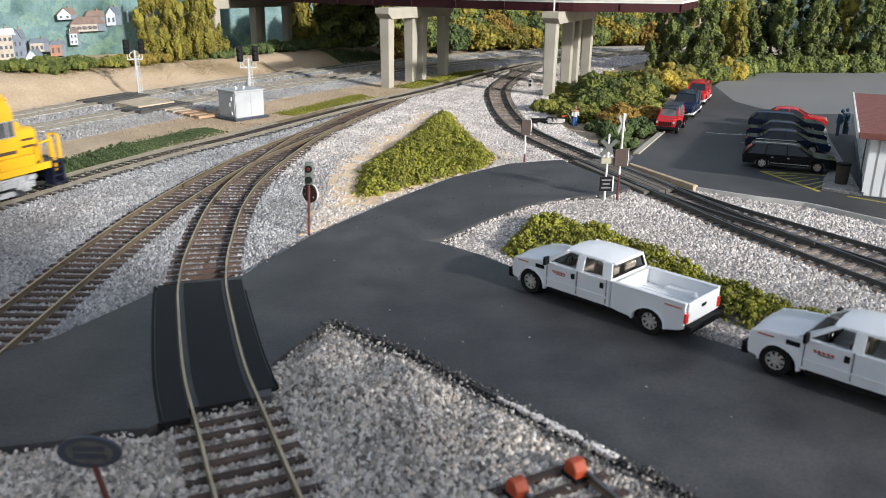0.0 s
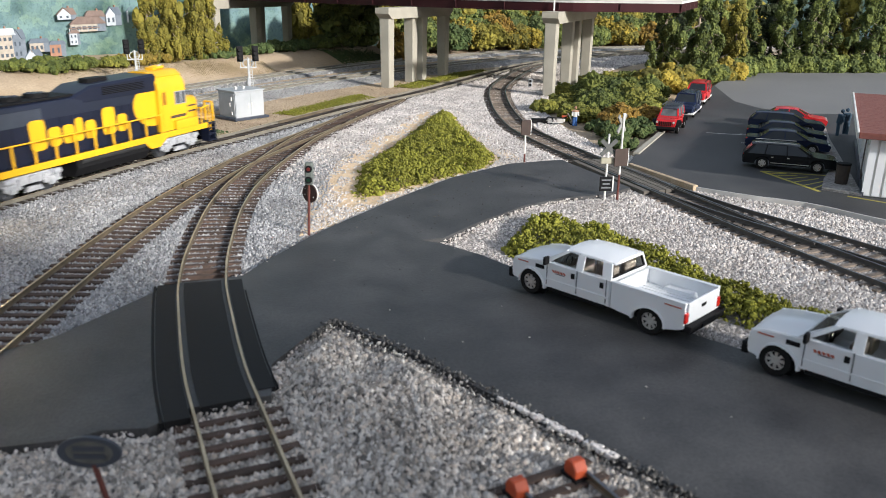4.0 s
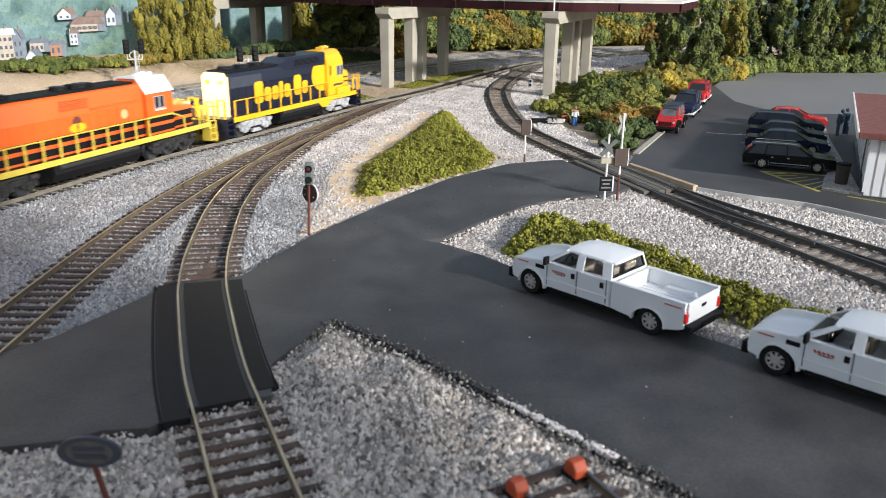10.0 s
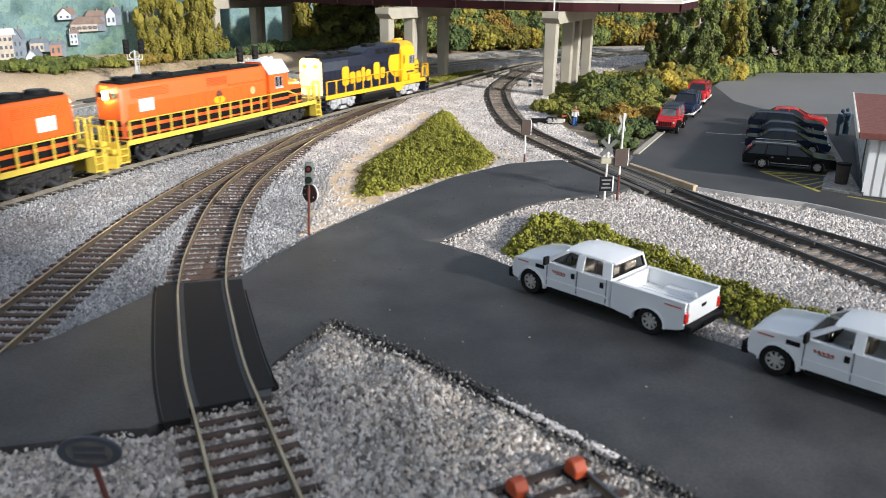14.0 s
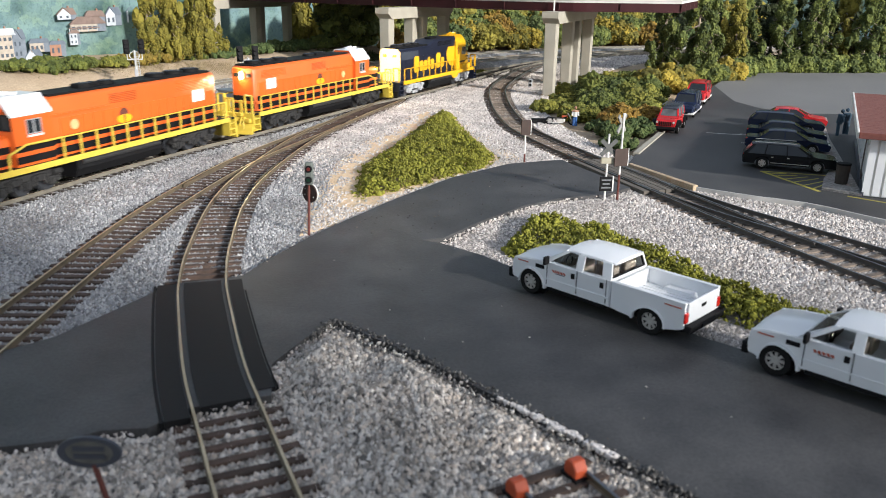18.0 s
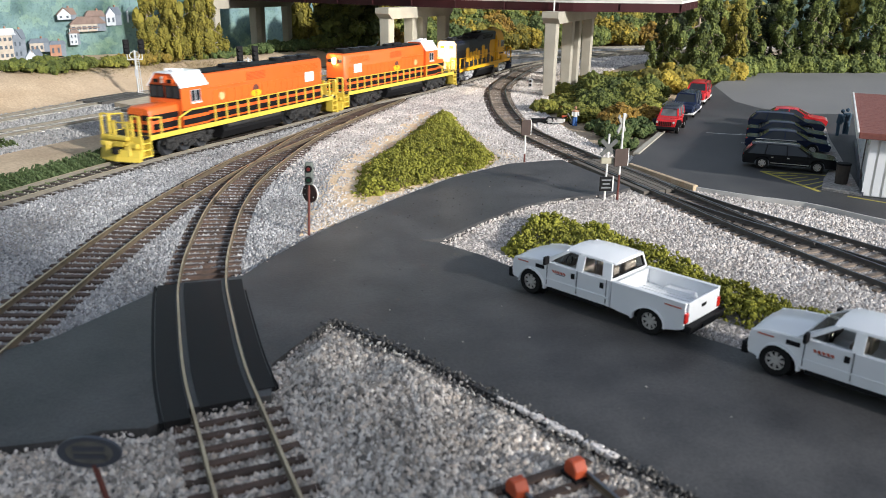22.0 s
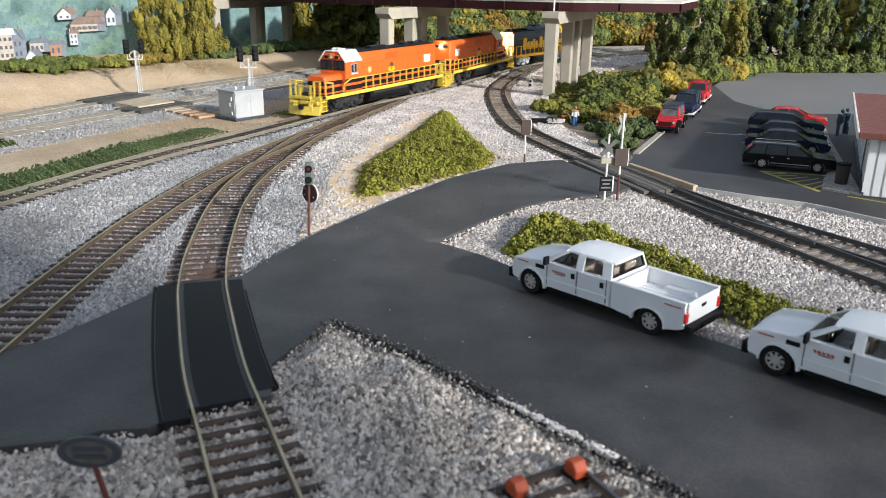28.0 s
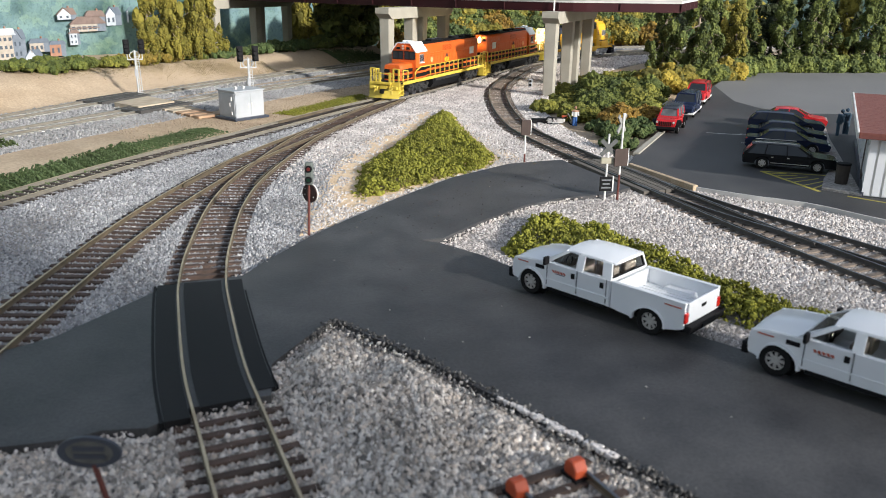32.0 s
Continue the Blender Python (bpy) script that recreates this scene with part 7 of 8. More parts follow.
for front, ends in (((109, 838), ((0, 0), (31, 94), (41, 106), (67, 173))), ((-65, 906), ((0, 0), (24, 57), (35, 76), (62, 130))), ((-330, 1170), ((0, 0), (44, 60), (38, 118), (70, 172)))):
    pier = thing("bridge_pier", mm(front[0], front[1], 0), "tan concrete bent with square columns under the bridge", "bridge pier", "bridge piers")
    (ax, ay), (bx, by) = ends[0], ends[-1]
    d = Vector((bx - ax, by - ay)).normalized()
    L = math.hypot(bx - ax, by - ay)
    q = Vector((-d.y, d.x))
    for dx, dy in ends:
        bm = B()
        zg = float(ground_height(np.array([front[0] + dx]), np.array([front[1] + dy]))[0]) - 1.5
        s0, s1 = 5.4, 6.3
        loft(bm, [[(dx + (q.x * sx + d.x * sy) * s, dy + (q.y * sx + d.y * sy) * s, z) for sx, sy in ((-1, -0.86), (-0.86, -1), (0.86, -1), (1, -0.86), (1, 0.86), (0.86, 1), (-0.86, 1), (-1, 0.86))] for s, z in ((s0, zg), (s1, 70.5))])
        part("column", bm, M["concrete"], pier)
    bm = B()
    prof = [(-11, 76), (-11, 82.0), (L + 11, 82.0), (L + 11, 76), (L + 3, 70.2), (-3, 70.2)]
    a = [bm.verts.new((d.x * u + q.x * 8.4, d.y * u + q.y * 8.4, z)) for u, z in prof]
    b = [bm.verts.new((d.x * u - q.x * 8.4, d.y * u - q.y * 8.4, z)) for u, z in prof]
    bm.faces.new(a), bm.faces.new(b[::-1])
    for i in range(len(prof)):
        k = (i + 1) % len(prof)
        bm.faces.new((a[i], b[i], b[k], a[k]))
    bmesh.ops.recalc_face_normals(bm, faces=bm.faces[:])
    part("pier_cap", bm, M["concrete"], pier)


# ---- building at the lot ----
def hut():
    root = thing("metal_building", mm(230.5, 424, -0.9, 0, 0, -25.3), "white ribbed metal building with a flat red-brown roof", "building")
    Wd, Dp, Hh = 110, 176, 33
    bm = B()
    box(bm, 1.2, Wd, 1.2, Dp, 0, Hh)
    part("wall", bm, M["offwhite"], root)
    for k in range(22):
        bm = B()
        box(bm, k * 5.0 + 0.4, k * 5.0 + 4.2, 0.2, 1.3, 0.6, Hh)
        part("wall_panel", bm, M["white"], root)
    bm = B()
    box(bm, -0.4, 1.4, -0.2, Dp, 0, 2.2)
    part("skirting", bm, M["slate"], root)
    for y0 in (14, 64, 104, 140):
        fr = B()
        for a, b, c, d in ((y0, y0 + 17, 8.0, 9.2), (y0, y0 + 17, 25, 26.2), (y0, y0 + 1.2, 9.2, 25), (y0 + 15.8, y0 + 17, 9.2, 25), (y0 + 7.9, y0 + 9.1, 9.2, 25)):
            box(fr, 0.2, 1.6, a, b, c, d)
        f = part("window_frame", fr, M["white"], root)
        bm = B()
        box(bm, 0.6, 1.3, y0 + 1.2, y0 + 15.8, 9.2, 25)
        part("pane", bm, M["window"], f)
    bm = B()
    box(bm, 0.4, 1.5, 36, 48, 2.2, 27)
    d = part("door", bm, M["brown_board"], root)
    bm = B()
    cyl(bm, (0.2, 46, 13), (-0.6, 46, 13), 0.5, n=8)
    part("door_handle", bm, M["chrome"], d)
    bm = B()
    box(bm, -6, Wd + 4, -6, Dp + 5, Hh, Hh + 2.4, 0.2)
    roof = part("roof", bm, M["roofred"], root, "red-brown felt roof")
    for k in range(32):
        bm = B()
        box(bm, -6.1, Wd + 4.1, -6 + k * 5.8, -6 + k * 5.8 + 5.5, Hh + 2.3, Hh + 2.9)
        part("roof_course", bm, M["roofred"], roof)
    bm = B()
    box(bm, -7.2, -6.0, -6.2, Dp + 5.2, Hh - 0.6, Hh + 3.4, 0.2)
    part("white_barge_board", bm, M["offwhite"], roof)
    bm = B()
    box(bm, -6, Wd + 4, -7.0, -6.0, Hh - 0.4, Hh + 3.0, 0.2)
    part("eaves_board", bm, M["roofred"], roof)
    return root


hut()
bin_ = thing("waste_bin", mm(231, 448, 0.4, 0, 0, -20), "dark brown bin standing on the walk", "bin")
bm = B()
cyl(bm, (0, 0, 0), (0, 0, 11), 3.4, 3.8, n=16)
part("drum", bm, M["tie_black"], bin_)
bm = B()
cyl(bm, (0, 0, 11), (0, 0, 12), 4.0, n=16)
part("lid", bm, M["black"], bin_)


# ---- plants ----
def at_ground(x, y):
    return float(ground_height(np.array([x]), np.array([y]))[0])


def bush(x, y, w, h, mat, label, n=420, size=1.3, group="", name="bush", z=None):
    """A lumpy shrub: twigs and clumps of foam leaves."""
    z = at_ground(x, y) if z is None else z
    root = thing(name, mm(x, y, z), label, "bush", group)
    k = min(44, max(7, int(w * w * h / 600) + 7))
    ang, rad = RNG.uniform(0, 2 * math.pi, k), np.sqrt(RNG.uniform(0, 1, k))
    cx, cy = np.cos(ang) * rad * w * 0.42, np.sin(ang) * rad * w * 0.42
    cz = h * (0.26 + 0.56 * RNG.uniform(0, 1, k) * (1 - 0.55 * rad))
    rr = RNG.uniform(0.15, 0.27, k) * min(w, h * 1.5)
    pts = crumbs(np.stack([cx, cy, cz], -1), rr, n / k)
    pts[:, 2] = np.abs(pts[:, 2])
    leaf = bits("foliage", pts, RNG.uniform(0.6, 1.35, len(pts)) * size, mat, root)
    lumps("foam_core", np.stack([cx, cy, cz], -1), rr * (0.8 if h < 40 else 0.62), mat, leaf, ragged=0.2, level=3)
    m = int(min(420, len(pts) * 0.14))
    lumps("foam_clump", pts[RNG.integers(0, len(pts), m)], RNG.uniform(0.9, 2.0, m) * size, mat, leaf, ragged=0.35)
    bm = B()
    for a, b, c in list(zip(cx, cy, cz))[:6]:
        cyl(bm, (a * 0.2, b * 0.2, -0.5), (a, b, c), 0.5, 0.25, n=5)
    part("stem", bm, M["bark"], root)
    return root


# hedge between the curved siding and the parked cars
HEDGE = [(98, 735, 34, 15, "bush"), (118, 690, 34, 15, "bush"), (126, 640, 20, 9, "green"), (128, 605, 26, 13, "green"), (125, 560, 24, 11, "green"), (133, 574, 18, 8, "green"), (143, 650, 36, 18, "rustleaf"),
         (152, 620, 26, 13, "green"), (140, 710, 40, 20, "bush"), (150, 760, 46, 22, "bush"), (122, 780, 36, 14, "bush"), (172, 700, 36, 20, "bush"), (185, 760, 46, 24, "bush"), (160, 830, 50, 22, "bush"), (128, 850, 34, 12, "bush"),
         (205, 830, 52, 26, "bush"), (190, 900, 52, 22, "bush"), (235, 890, 54, 26, "yellowleaf"), (228, 955, 54, 20, "bush"), (270, 945, 50, 24, "yellowleaf"), (262, 880, 34, 20, "yellowleaf"), (300, 985, 46, 20, "bush"), (180, 965, 40, 12, "bush"), (168, 655, 26, 16, "rustleaf")]
M["hedge_dark"] = mixed("deep_green_hedge_foam", [(0.035, 0.052, 0.010), (0.075, 0.095, 0.016), (0.12, 0.135, 0.022)], 0.9)
WORDS = {"bush": "olive green foam bush in the hedge", "green": "dark green low bush at the hedge foot", "rustleaf": "rust orange foam bush in the hedge", "yellowleaf": "yellow autumn foam bush in the hedge"}
for x, y, w, h, k in HEDGE:
    bush(x, y, w * 1.12, h * RNG.uniform(0.85, 1.2), M[RNG.choice(["bush", "bush", "hedge_dark"])] if k == "bush" else M[k], WORDS[k], n=5000, size=0.95, group="hedge bushes")
# shrubs at the back of the lot
for i in range(13):
    x, y = 325 + i * 26, 985 + 100 * smooth01(np.array(i / 4.0)) + i * 3.4
    k = "yellowleaf" if i == 1 else ("green" if i % 3 else "bush")
    bush(x, float(y), RNG.uniform(38, 52), RNG.uniform(20, 28), M["forest"] if k == "green" else M["hedge_dark" if k == "bush" else k], "yellow shrub at the edge of the lot" if k == "yellowleaf" else "dense green shrub at the edge of the lot", n=1500, size=1.5, group="lot shrubs")


def tree(x, y, h, w, mat, label, z=None, n=1500, size=2.2, droop=0.35, low=0.12, group="trees", bark=None):
    """A tree: tapered trunk, limbs and hanging clumps of foam leaves."""
    z = at_ground(x, y) if z is None else z
    root = thing("tree", mm(x, y, z, RNG.uniform(-6, 6), RNG.uniform(-6, 6), RNG.uniform(0, 360)), label, "tree", group)
    bm = B()
    cyl(bm, (0, 0, -2), (RNG.uniform(-2, 2), RNG.uniform(-2, 2), h * 0.55), h * 0.018, h * 0.010, n=8)
    cyl(bm, (0, 0, h * 0.5), (RNG.uniform(-2, 2), RNG.uniform(-2, 2), h * 0.95), h * 0.011, h * 0.003, n=6)
    k = 30
    cs, rs = [], []
    for i in range(k):
        t = (i + 0.5) / k
        zz = h * (low + (0.98 - low) * t)
        reach = w * 0.5 * (min(1.0, 0.55 + t * 2) * (1.0 - t * 0.72)) * RNG.uniform(0.3, 1.3)
        a = i * 2.399 + RNG.uniform(-0.4, 0.4)
        p = (reach * math.cos(a), reach * math.sin(a), zz - reach * droop)
        cyl(bm, (0, 0, zz * 0.94), p, h * 0.006, h * 0.002, n=5)
        for j in range(2):
            f = RNG.uniform(0.5, 1.1)
            cs.append((p[0] * f + RNG.uniform(-3, 3), p[1] * f + RNG.uniform(-3, 3), zz * 0.94 + (p[2] - zz * 0.94) * f - RNG.uniform(0, 0.09) * h * droop * 2))
            rs.append(RNG.uniform(0.022, 0.055) * h)
    part("trunk", bm, bark or M["bark"], root)
    pts = crumbs(cs, rs, n / len(cs), tall=1.0 + droop)
    pts[:, 2] -= np.abs(RNG.normal(0, 0.03 * h * droop, len(pts)))
    pts = pts[pts[:, 2] > h * 0.03]
    crown = bits("crown", pts, RNG.uniform(0.55, 1.3, len(pts)) * size, mat, root, squash=1.0)
    low_c = np.array(cs)
    hang = np.concatenate([low_c, low_c - np.array([0, 0, 0.035 * h]) * RNG.uniform(0.6, 1.6, (len(cs), 1))])
    hr = np.concatenate([np.array(rs) * 0.8, np.array(rs) * RNG.uniform(0.35, 0.65, len(cs))])
    keep = hang[:, 2] > h * 0.05
    lumps("leaf_clump", hang[keep], hr[keep], mat, crown, tall=1.0 + droop * 0.8, ragged=0.38)
    return root


# forest greens darkened, so the back row's shade is in the colour
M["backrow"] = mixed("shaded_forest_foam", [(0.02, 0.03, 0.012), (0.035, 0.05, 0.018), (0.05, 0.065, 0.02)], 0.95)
# dark trees behind the lot
for i in range(15):
    x = 300 + i * 33 + RNG.uniform(-8, 8)
    y = 1090 + 35 * smooth01(np.array(i / 5.0)) + i * 4 + RNG.uniform(-14, 18)
    m = "forest" if i % 5 != 3 else "olive"
    tree(x, float(y), RNG.uniform(100, 165), RNG.uniform(44, 66), M["olive" if i == 13 else m], "tall dark green model tree behind the lot", n=5600, size=1.5, droop=0.6, low=0.08)
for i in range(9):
    tree(340 + i * 52 + RNG.uniform(-10, 10), 1190 + i * 6 + RNG.uniform(-10, 20), RNG.uniform(130, 165), 64, M["backrow"], "tall model tree in the back row, greens darkened for shade", n=2600, size=2.4, droop=0.4, low=0.05)
# weeping trees on the bank
for x, y, h, w in ((-346, 940, 112, 34), (-330, 974, 118, 38), (-313, 1008, 122, 38), (-298, 1038, 104, 34)):
    tree(x, y, h, w, M["olive"], "yellow-green weeping model tree on the sandy bank", z=8, n=6500, size=1.25, droop=0.9, low=0.25)
for i in range(7):
    tree(-262 + i * 23, 1428 + i * 12 + RNG.uniform(-8, 8), RNG.uniform(125, 150), 40, M["olive"], "yellow-green tree with a pale trunk on the bank", n=3000, size=1.7, droop=0.9, low=0.5)
# autumn wood behind the bridge
for i in range(3, 34):
    x = -130 + i * 22 + RNG.uniform(-8, 8)
    yb = float(np.interp(x, [p[0] for p in XY["E1"]], [p[1] for p in XY["E1"]]))
    y = yb + 50 + (i % 3) * 34 + RNG.uniform(-8, 12)
    k = ("yellowleaf", "forest", "olive", "rustleaf", "forest", "yellowleaf", "green")[i % 7]
    bush(x, y, RNG.uniform(58, 78), RNG.uniform(42, 62) + (i % 3) * 14, M[k], "rounded autumn model tree behind the main line", n=1700, size=2.3, group="autumn trees", name="autumn_tree")
for i in range(26):
    x = -150 + i * 32
    yb = float(np.interp(x, [p[0] for p in XY["E1"]], [p[1] for p in XY["E1"]]))
    bush(x, yb + 165 + RNG.uniform(-10, 15), 92, RNG.uniform(95, 125), M[("forest", "olive", "forest", "yellowleaf")[i % 4]], "tall rounded model tree at the back of the wood", n=1300, size=3.2, group="autumn trees", name="autumn_tree")
# shrubs along the crest of the bank
M["rustdim"] = mixed("olive_rust_foam", [(0.09, 0.075, 0.012), (0.17, 0.12, 0.018), (0.24, 0.16, 0.022), (0.12, 0.10, 0.015)], 0.9)
CREST = [(-437, 699), (-423, 737), (-409, 776), (-392, 817), (-376, 855), (-359, 892), (-341, 930), (-321, 969), (-299, 1008), (-278, 1041), (-259, 1075), (-238, 1110), (-216, 1147), (-192, 1184), (-166, 1219), (-140, 1252), (-113, 1285)]
KINDS = ["green", "green", "hedge_dark", "hedge_dark", "hedge_dark", "bush", "rustdim", "rustdim", "hedge_dark", "green", "green", "green", "green", "green", "forest", "forest", "forest"]
TALL = [8, 8, 11, 15, 13, 13, 15, 12, 8, 12, 13, 14, 14, 15, 22, 26, 26]
for (x, y), k, h in zip(CREST, KINDS, TALL):
    for j in range(2):
        bush(x - 14 - 13 * j + RNG.uniform(-5, 5), y + 8 + 7 * j + RNG.uniform(-9, 9), RNG.uniform(34, 44), h * RNG.uniform(0.8, 1.2), M[k], ("rust brown" if "rust" in k else "green") + " scrub on the crest of the bank", n=1300, size=1.15, group="bank shrubs")


# ground cover
def tufts(name, line, n, spread, mat, label, height=3.0, size=1.3):
    c = curve(line, 3.0)
    i = RNG.integers(0, len(c), n)
    a = np.array(c)[i]
    o = RNG.normal(0, spread, n)
    x, y = a[:, 0] + a[:, 3] * o, a[:, 1] - a[:, 2] * o
    z = ground_height(x, y) + RNG.uniform(0, 1, n) * height * np.exp(-(o / spread) ** 2 * 0.6) * (0.6 + 0.6 * np.sin(i * 0.9) ** 2)
    tagged(bits(name, np.stack([x, y, z], -1), RNG.uniform(0.5, 1.2, n) * size, mat), label, "grass", kind="stuff")


M["drygrass"] = mixed("dry_bank_grass", [(0.27, 0.215, 0.10), (0.36, 0.285, 0.16), (0.31, 0.245, 0.12), (0.40, 0.315, 0.19)], 0.95)
M["weed"] = mixed("green_weed", [(0.04, 0.07, 0.022), (0.075, 0.115, 0.04), (0.11, 0.15, 0.06), (0.05, 0.085, 0.026)], 0.9)
tufts("weed_strip", [(-256, 372), (-246, 415), (-228, 470), (-213, 520)], 17000, 9.0, M["weed"], "green weeds along the running line", 8.5, 0.9)
tufts("weed_strip", [(-224, 520), (-205, 572), (-185, 620)], 4200, 8.0, M["weed"], "thin green weeds on the sandy strip", 2.6, 0.8)
tufts("weed_strip", [(-140, 700), (-112, 760), (-86, 825)], 3200, 7.0, M["moss"], "low olive grass between the tracks", 2.6, 0.9)
tufts("weed_strip", [(-313, 540), (-306, 552)], 220, 3.5, M["green"], "single dark weed clump by the main line", 5.0, 1.4)
tufts("bank_grass", [(-420, 800), (-360, 880), (-300, 960)], 3600, 11.0, M["drygrass"], "dry olive grass on the sandy bank", 0.6, 0.6)
tufts("bank_grass", [(-300, 960), (-262, 1010), (-230, 1050)], 3600, 11.0, M["drygrass"], "dry olive grass on the sandy bank", 0.6, 0.6)
tufts("bank_grass", [(-160, 1170), (-130, 1205), (-95, 1230)], 2600, 13.0, M["green"], "green scrub creeping down the bank", 4.0, 1.5)
tufts("verge_grass", [(-45, 900), (5, 1010), (50, 1090)], 2400, 8.0, M["moss"], "olive grass beside the running line", 2.4, 1.3)
M["stone_edge"] = mixed("mixed_edge_stone", [(0.03, 0.03, 0.03), (0.07, 0.07, 0.07), (0.20, 0.19, 0.18), (0.42, 0.39, 0.36), (0.62, 0.58, 0.53)])
M["soil_crumb"] = mixed("tan_soil_crumb", [(0.26, 0.19, 0.12), (0.42, 0.32, 0.22), (0.54, 0.43, 0.31), (0.34, 0.25, 0.165)], 0.95)
for poly in [[(-285, 640), (-215, 560), (-150, 620), (-95, 750), (-30, 900), (20, 1010), (-20, 1040), (-110, 930), (-190, 830), (-250, 720)]]:
    x, y = grid_points(poly, 2.6)
    tagged(bits("soil_crumbs", np.stack([x, y, ground_height(x, y) - 0.1], -1), RNG.uniform(0.25, 0.8, x.size), M["soil_crumb"]), "tan soil crumbs and grit on the ground", "soil", kind="stuff")
M["road_crumb"] = mixed("dark_road_crumb", [(0.02, 0.02, 0.02), (0.05, 0.045, 0.04), (0.10, 0.085, 0.065), (0.30, 0.27, 0.23)])
# loose stones on the asphalt
x, y = grid_points([(-40, 260), (40, 190), (90, 160), (20, 300), (-10, 330), (-70, 290)], 17.0)
tagged(bits("loose_stones", np.stack([x, y, np.full(x.size, -0.4)], -1), RNG.uniform(0.12, 0.42, x.size), M["stone_edge"], shape="octa"), "stray ballast stones on the road", "gravel", kind="stuff")
x, y = grid_points([(-52, 340), (-22, 402), (8, 450), (42, 486), (90, 436), (62, 416), (38, 398), (12, 366), (-6, 336)], 7.5)
tagged(bits("loose_stones", np.stack([x, y, np.full(x.size, -0.45)], -1), RNG.uniform(0.12, 0.5, x.size), M["road_crumb"], shape="octa"), "dark crumbs scattered on the branch road", "gravel", kind="stuff")
x, y = grid_points([(-45, 232), (-37, 249), (-20, 236), (0, 217), (36, 178), (60, 152), (54, 150), (30, 174), (-8, 213), (-36, 240)], 1.1)
tagged(bits("verge_stones", np.stack([x, y, RNG.uniform(-2.6, -0.8, x.size)], -1), RNG.uniform(0.3, 0.85, x.size), M["stone_edge"], shape="octa"), "dark stones heaped at the road edge", "gravel", kind="stuff")

for line in ([(-78, 287), (-60, 338), (-26, 405), (5, 456), (41, 495), (70, 507)], [(-1, 331), (18, 365), (42, 395), (65, 412), (98, 429)], [(-1, 331), (16, 316), (28, 301), (85, 236), (96, 226), (160, 155)], [(-78, 176), (-86, 175), (-95, 170), (-108, 167), (-150, 160)], [(-37, 247), (-45, 229), (-51, 213), (-47, 194), (-67, 187)]):
    c = np.array(curve(line, 0.35))
    o = RNG.normal(0.3, 1.6, len(c))
    z = -1.95 + RNG.uniform(-0.5, 0.6, len(c))
    tagged(bits("verge_stones", np.stack([c[:, 0] + c[:, 3] * o, c[:, 1] - c[:, 2] * o, z], -1), RNG.uniform(0.35, 0.85, len(c)), M["stone_white"], shape="octa"), "pale ballast stones heaped against the road edge", "gravel", kind="stuff")

M["edge_grit"] = mixed("dark_edge_grit", [(0.03, 0.03, 0.03), (0.06, 0.058, 0.055), (0.13, 0.12, 0.11), (0.05, 0.05, 0.05), (0.33, 0.31, 0.28)])
# dark grit and stones spilling over the edge of the road
c = np.array(curve([(-45, 232), (-37, 249), (-20, 236), (0, 217), (36, 178), (60, 152)], 0.16))
o = RNG.normal(2.7, 0.8, len(c))
tagged(bits("edge_grit", np.stack([c[:, 0] + c[:, 3] * o, c[:, 1] - c[:, 2] * o, RNG.uniform(-1.5, -0.35, len(c))], -1), RNG.uniform(0.2, 0.75, len(c)), M["edge_grit"], shape="octa"), "dark grit and ballast spilling over the road edge", "gravel", kind="stuff")

# broken lumps of pale stone at the road edge
for i in range(17):
    u = i / 16
    x, y, w = 17 + 25 * u + RNG.uniform(-0.5, 0.5), 194 - 26.5 * u + RNG.uniform(-0.5, 0.5), RNG.uniform(2.6, 4.4) * (0.75 + 0.4 * u)
    bm = B()
    bmesh.ops.create_icosphere(bm, subdivisions=2, radius=1.0)
    for v in bm.verts:
        k = 1 + 0.5 * noise.noise(v.co * 1.7 + Vector((x, y, 0)))
        v.co = Vector((v.co.x * w / 2 * k, v.co.y * w * 0.27 * k, max(-0.6, min(0.6, v.co.z)) * 1.2 * k))
    tagged(part("flat_stone", bm, M["stone_white"], at=mm(x - 0.3, y - 0.3, -0.95, RNG.uniform(-12, 12), 0, -46 + RNG.uniform(-16, 16))), "small broken lump of chalky white stone at the road edge", "stone", "edge stones")

# ---- painted backdrop ----
WALL = [(-1250, 200), (-1080, 560), (-860, 950), (-560, 1400), (-220, 1660), (200, 1800), (700, 1860), (1250, 1800)]
bm = B()
c = curve(WALL, 30.0)
lo = [[bm.verts.new((x - ty * o, y + tx * o, z)) for o, z in ((0, -30), (0, 480), (12, 480), (12, -30))] for x, y, tx, ty in c]
for a, b in zip(lo, lo[1:]):
    for i in range(4):
        bm.faces.new((a[i], a[(i + 1) % 4], b[(i + 1) % 4], b[i]))
bmesh.ops.recalc_face_normals(bm, faces=bm.faces[:])
tagged(part("backdrop", bm, M["backdrop"], smooth=True), "hazy blue-green painted valley backdrop", "backdrop", kind="structure")

# the painted village: flat cut-outs set on the backdrop
bt = Vector((300, 450)).normalized()
turn = math.degrees(math.atan2(bt.y, bt.x))


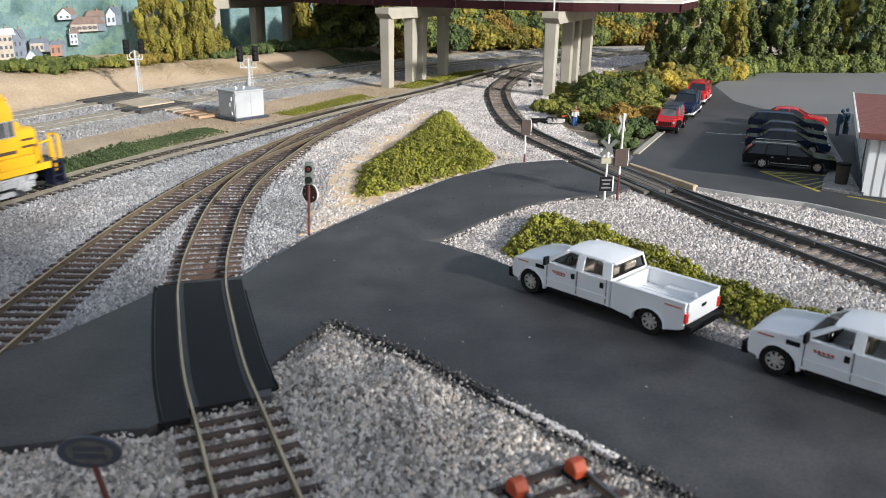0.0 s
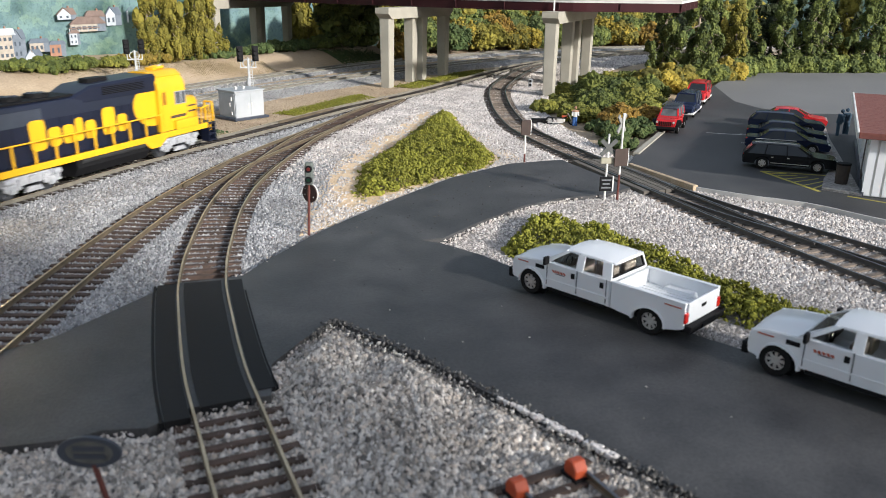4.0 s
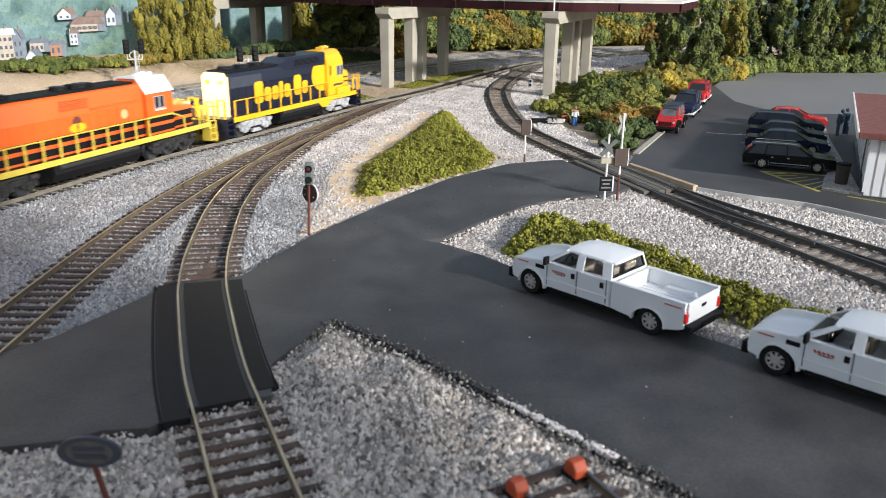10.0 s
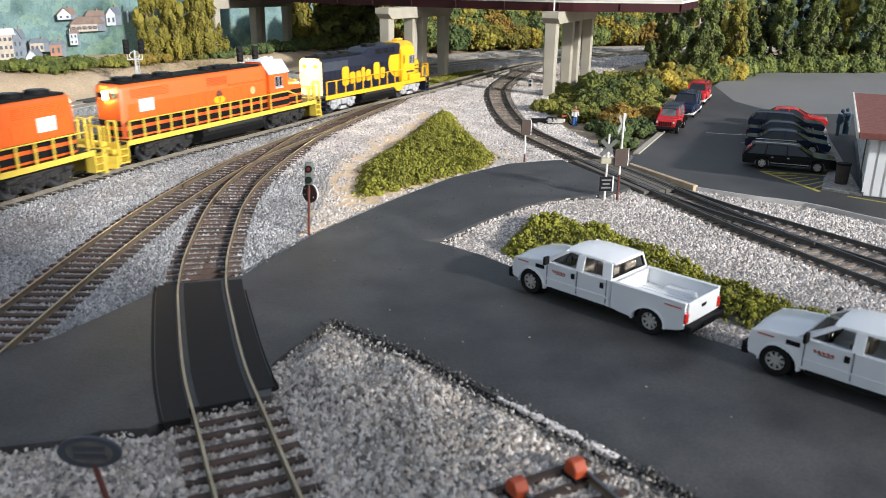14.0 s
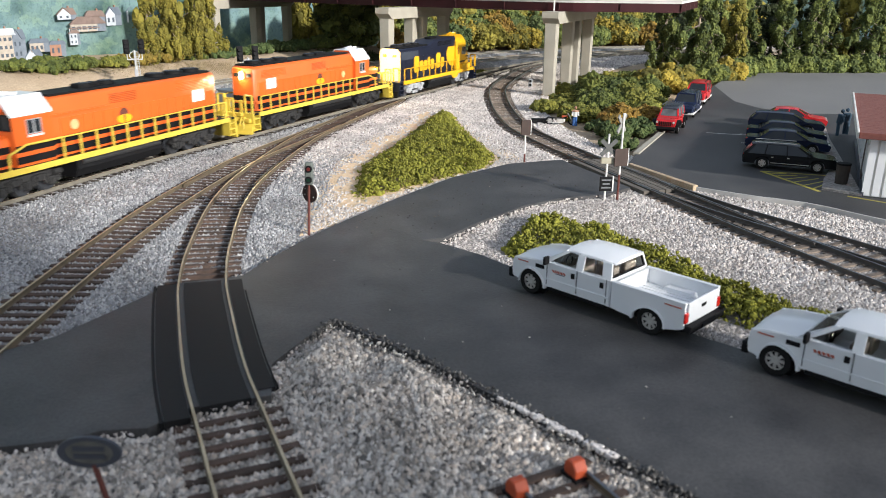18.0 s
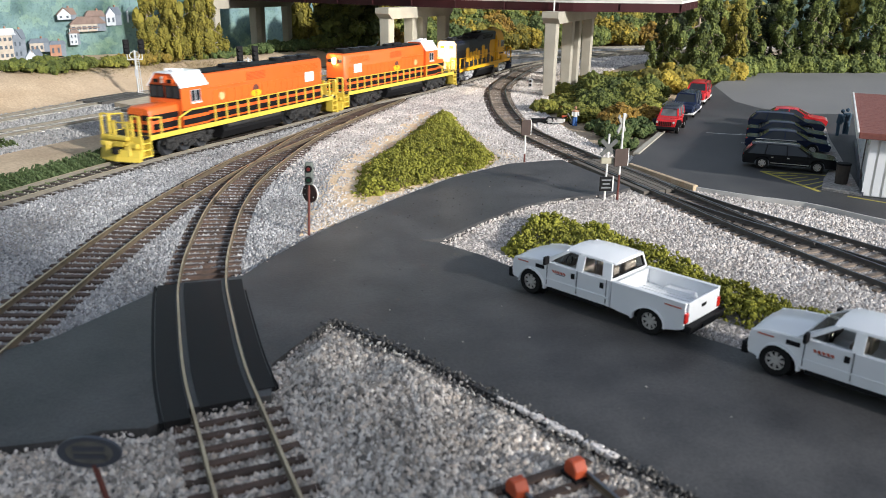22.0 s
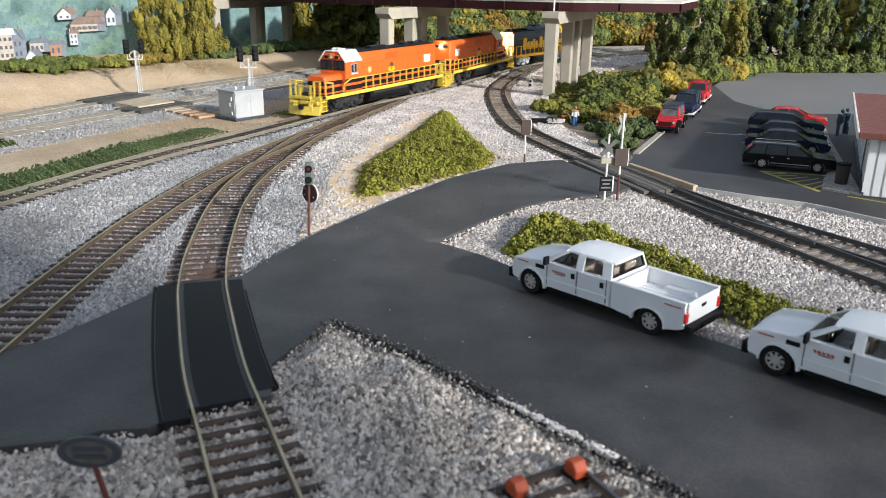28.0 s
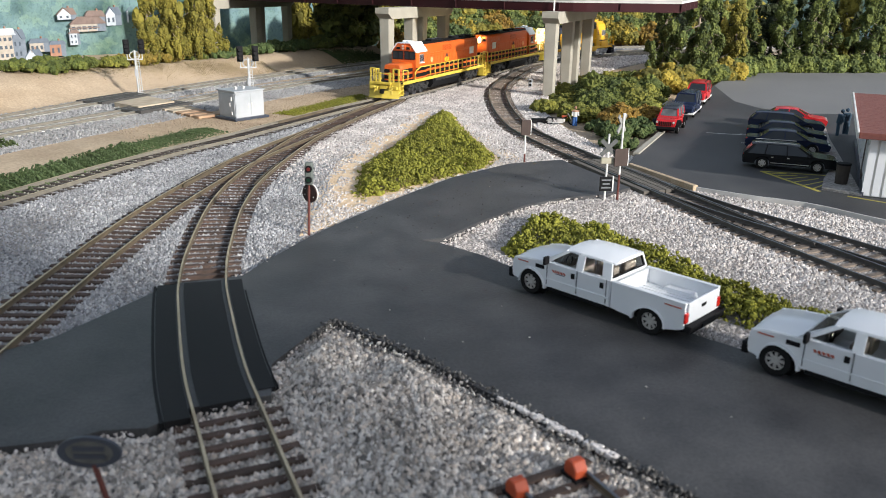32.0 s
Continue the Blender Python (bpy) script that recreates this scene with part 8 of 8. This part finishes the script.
def cottage(u0, u1, z0, z1, rise, wall_m, roof_m, windows, label, hip=0.0, rows=1, shade=0.3, porch=False):
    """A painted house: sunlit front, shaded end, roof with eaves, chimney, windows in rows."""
    x, y = -860 + bt.x * u0, 950 + bt.y * u0
    w = u1 - u0
    root = thing("painted_house", mm(x + bt.y * 3.0, y - bt.x * 3.0, 0, 0, 0, turn), label, "house", "backdrop village")
    bm = B()
    box(bm, 0, w * (1 - shade), -1.0, 1.0, z0, z1)
    if hip > w * 0.3:                             # a gable stands over the front
        prism(bm, [(0, z1), (w * (1 - shade), z1), (w * (1 - shade) * 0.5, z1 + rise * 0.92)], -1.0, 1.0)
    wall = part("facade", bm, wall_m, root)
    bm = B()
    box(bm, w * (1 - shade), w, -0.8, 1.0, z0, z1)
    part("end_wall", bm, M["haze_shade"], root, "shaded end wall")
    bm = B()
    if hip > w * 0.3:
        g = w * (1 - shade)
        prism(bm, [(g * 0.5, z1 + rise), (w * 0.86, z1 + rise), (w + 1.5, z1 - 0.6), (g + 0.6, z1 - 0.6)], -1.9, 1.2)
        prism(bm, [(-1.2, z1 - 1.2), (-1.2, z1 + 0.4), (g * 0.5, z1 + rise + 1.0), (g * 0.5, z1 + rise - 0.6)], -1.9, 1.2)
    else:
        prism(bm, [(-2, z1), (w + 2, z1), (w + 2 - hip - 3, z1 + rise), (hip + 1, z1 + rise)], -1.9, 1.2)
    roof = part("roof", bm, roof_m, root)
    bm = B()
    cx = w * 0.62
    box(bm, cx - 1.0, cx + 1.0, -1.4, 1.0, z1 + rise * 0.5, z1 + rise + 3.2)
    part("chimney", bm, M["haze_brick"], roof)
    if porch:
        bm = B()
        prism(bm, [(-4, z0 + (z1 - z0) * 0.45), (w * 0.8, z0 + (z1 - z0) * 0.45), (w * 0.78, z0 + (z1 - z0) * 0.58), (-2, z0 + (z1 - z0) * 0.58)], -2.6, 0.5)
        part("porch_roof", bm, roof_m, wall)
        for i in range(4):
            bm = B()
            box(bm, -3 + i * w * 0.26 - 0.5, -3 + i * w * 0.26 + 0.5, -2.2, -1.2, z0, z0 + (z1 - z0) * 0.46)
            part("porch_post", bm, M["haze_white"], wall)
    for j in range(rows):
        for i in range(windows):
            bm = B()
            xx = w * (1 - shade) * (i + 0.5) / windows
            h = (z1 - z0) / rows
            box(bm, xx - w * 0.045 - 0.4, xx + w * 0.045 + 0.4, -1.5, -0.8, z0 + h * (j + 0.3), z0 + h * (j + 0.72))
            part("window", bm, M["haze_dark"], wall)


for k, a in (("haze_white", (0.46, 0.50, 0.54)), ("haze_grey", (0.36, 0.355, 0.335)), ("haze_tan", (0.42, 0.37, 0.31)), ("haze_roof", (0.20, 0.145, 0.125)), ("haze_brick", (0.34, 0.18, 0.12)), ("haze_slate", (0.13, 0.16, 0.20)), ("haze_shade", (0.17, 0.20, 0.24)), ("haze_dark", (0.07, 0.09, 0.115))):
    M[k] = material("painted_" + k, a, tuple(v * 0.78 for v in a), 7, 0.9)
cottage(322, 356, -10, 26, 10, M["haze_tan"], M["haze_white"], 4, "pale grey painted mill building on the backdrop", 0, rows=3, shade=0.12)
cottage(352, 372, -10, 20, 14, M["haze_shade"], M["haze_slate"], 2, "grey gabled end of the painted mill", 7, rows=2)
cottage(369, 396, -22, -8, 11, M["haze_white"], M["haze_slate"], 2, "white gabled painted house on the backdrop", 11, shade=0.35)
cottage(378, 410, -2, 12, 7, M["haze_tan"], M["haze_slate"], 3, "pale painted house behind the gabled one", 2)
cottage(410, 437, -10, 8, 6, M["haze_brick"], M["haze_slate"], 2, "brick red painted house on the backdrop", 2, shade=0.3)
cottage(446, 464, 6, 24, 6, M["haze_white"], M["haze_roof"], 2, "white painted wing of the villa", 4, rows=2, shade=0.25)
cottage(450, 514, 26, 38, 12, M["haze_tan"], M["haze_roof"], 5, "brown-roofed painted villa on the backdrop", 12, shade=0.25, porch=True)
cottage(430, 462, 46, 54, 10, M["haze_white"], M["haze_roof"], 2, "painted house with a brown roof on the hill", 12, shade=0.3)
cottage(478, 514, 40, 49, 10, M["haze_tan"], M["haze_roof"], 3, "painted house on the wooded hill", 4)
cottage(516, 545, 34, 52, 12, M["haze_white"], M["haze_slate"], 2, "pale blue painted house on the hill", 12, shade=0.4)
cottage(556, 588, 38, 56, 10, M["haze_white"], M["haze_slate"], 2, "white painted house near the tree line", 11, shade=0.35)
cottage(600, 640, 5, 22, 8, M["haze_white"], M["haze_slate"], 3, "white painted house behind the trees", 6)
# ---- unseen wall with wide openings towards the sun, added to shade the near layout ----
SILL, HEAD = 330, 1600
bm = B()
for x0, x1, z0, z1 in ((-2400, 3600, -760, SILL), (-2400, 3600, HEAD, 1800), (-2600, -2400, -760, 1700), (872, 985, SILL, HEAD), (3600, 3800, -760, 1700)):
    box(bm, x0, x1, -780, -700, z0, z1)
box(bm, 985, 3600, -720, -700, 478, 495)           # bar added to cast a band of shade
tagged(part("wall_south", bm, M["wall"]), "unseen pale wall with two wide openings, added to cast shade", "wall", kind="structure")


# ---- the train's run ----
def along(s):
    return np.array([np.interp(s, MAIN_S, MAIN[:, 0]), np.interp(s, MAIN_S, MAIN[:, 1])])


MAIN = np.array([(a, b) for a, b, _, _ in curve(LINE["C"], 4.0)])
MAIN_S = np.r_[0, np.cumsum(np.hypot(*np.diff(MAIN, axis=0).T))]
MAIN_S -= MAIN_S[np.hypot(MAIN[:, 0] + 290, MAIN[:, 1] - 230).argmin()]


def standing(s, bogie_at, turned):
    """Pose of an engine whose middle is s mm along the running line."""
    a, b = along(s - bogie_at), along(s + bogie_at)
    c = (a + b) / 2
    return mm(c[0], c[1], 0, 0, 0, math.degrees(math.atan2(b[1] - a[1], b[0] - a[0])) + (180 if turned else 0))


# seconds, and mm run by the leading engine
RUN = [(0, 117), (1, 153), (2, 188), (3, 222), (3.5, 239), (5.5, 303), (6, 318), (7, 349), (8, 382), (9, 415), (10, 449), (11, 485), (12, 517), (13, 548), (14, 580), (16.5, 656), (17, 671), (18, 701), (19, 732), (20, 762), (21, 798), (22, 834), (23, 869), (24, 907), (25, 943), (25.5, 958), (27.5, 1023), (28, 1039), (29, 1071), (30, 1102), (31, 1134), (32, 1165)]


def motions():
    ts, ss = zip(*RUN)
    k = np.polyfit(np.array(ts) / 16 - 1, ss, 6)
    for ob, off, at, turned in ((lead_engine, -10.0, 58.5, False), (front_o, -218.0, 66, False), (rear_o, -454.0, 66, True)):
        walk(ob, [(i * 0.5, standing(float(np.polyval(k, i / 32 - 1)) + off, at, turned)) for i in range(65)])


motions()
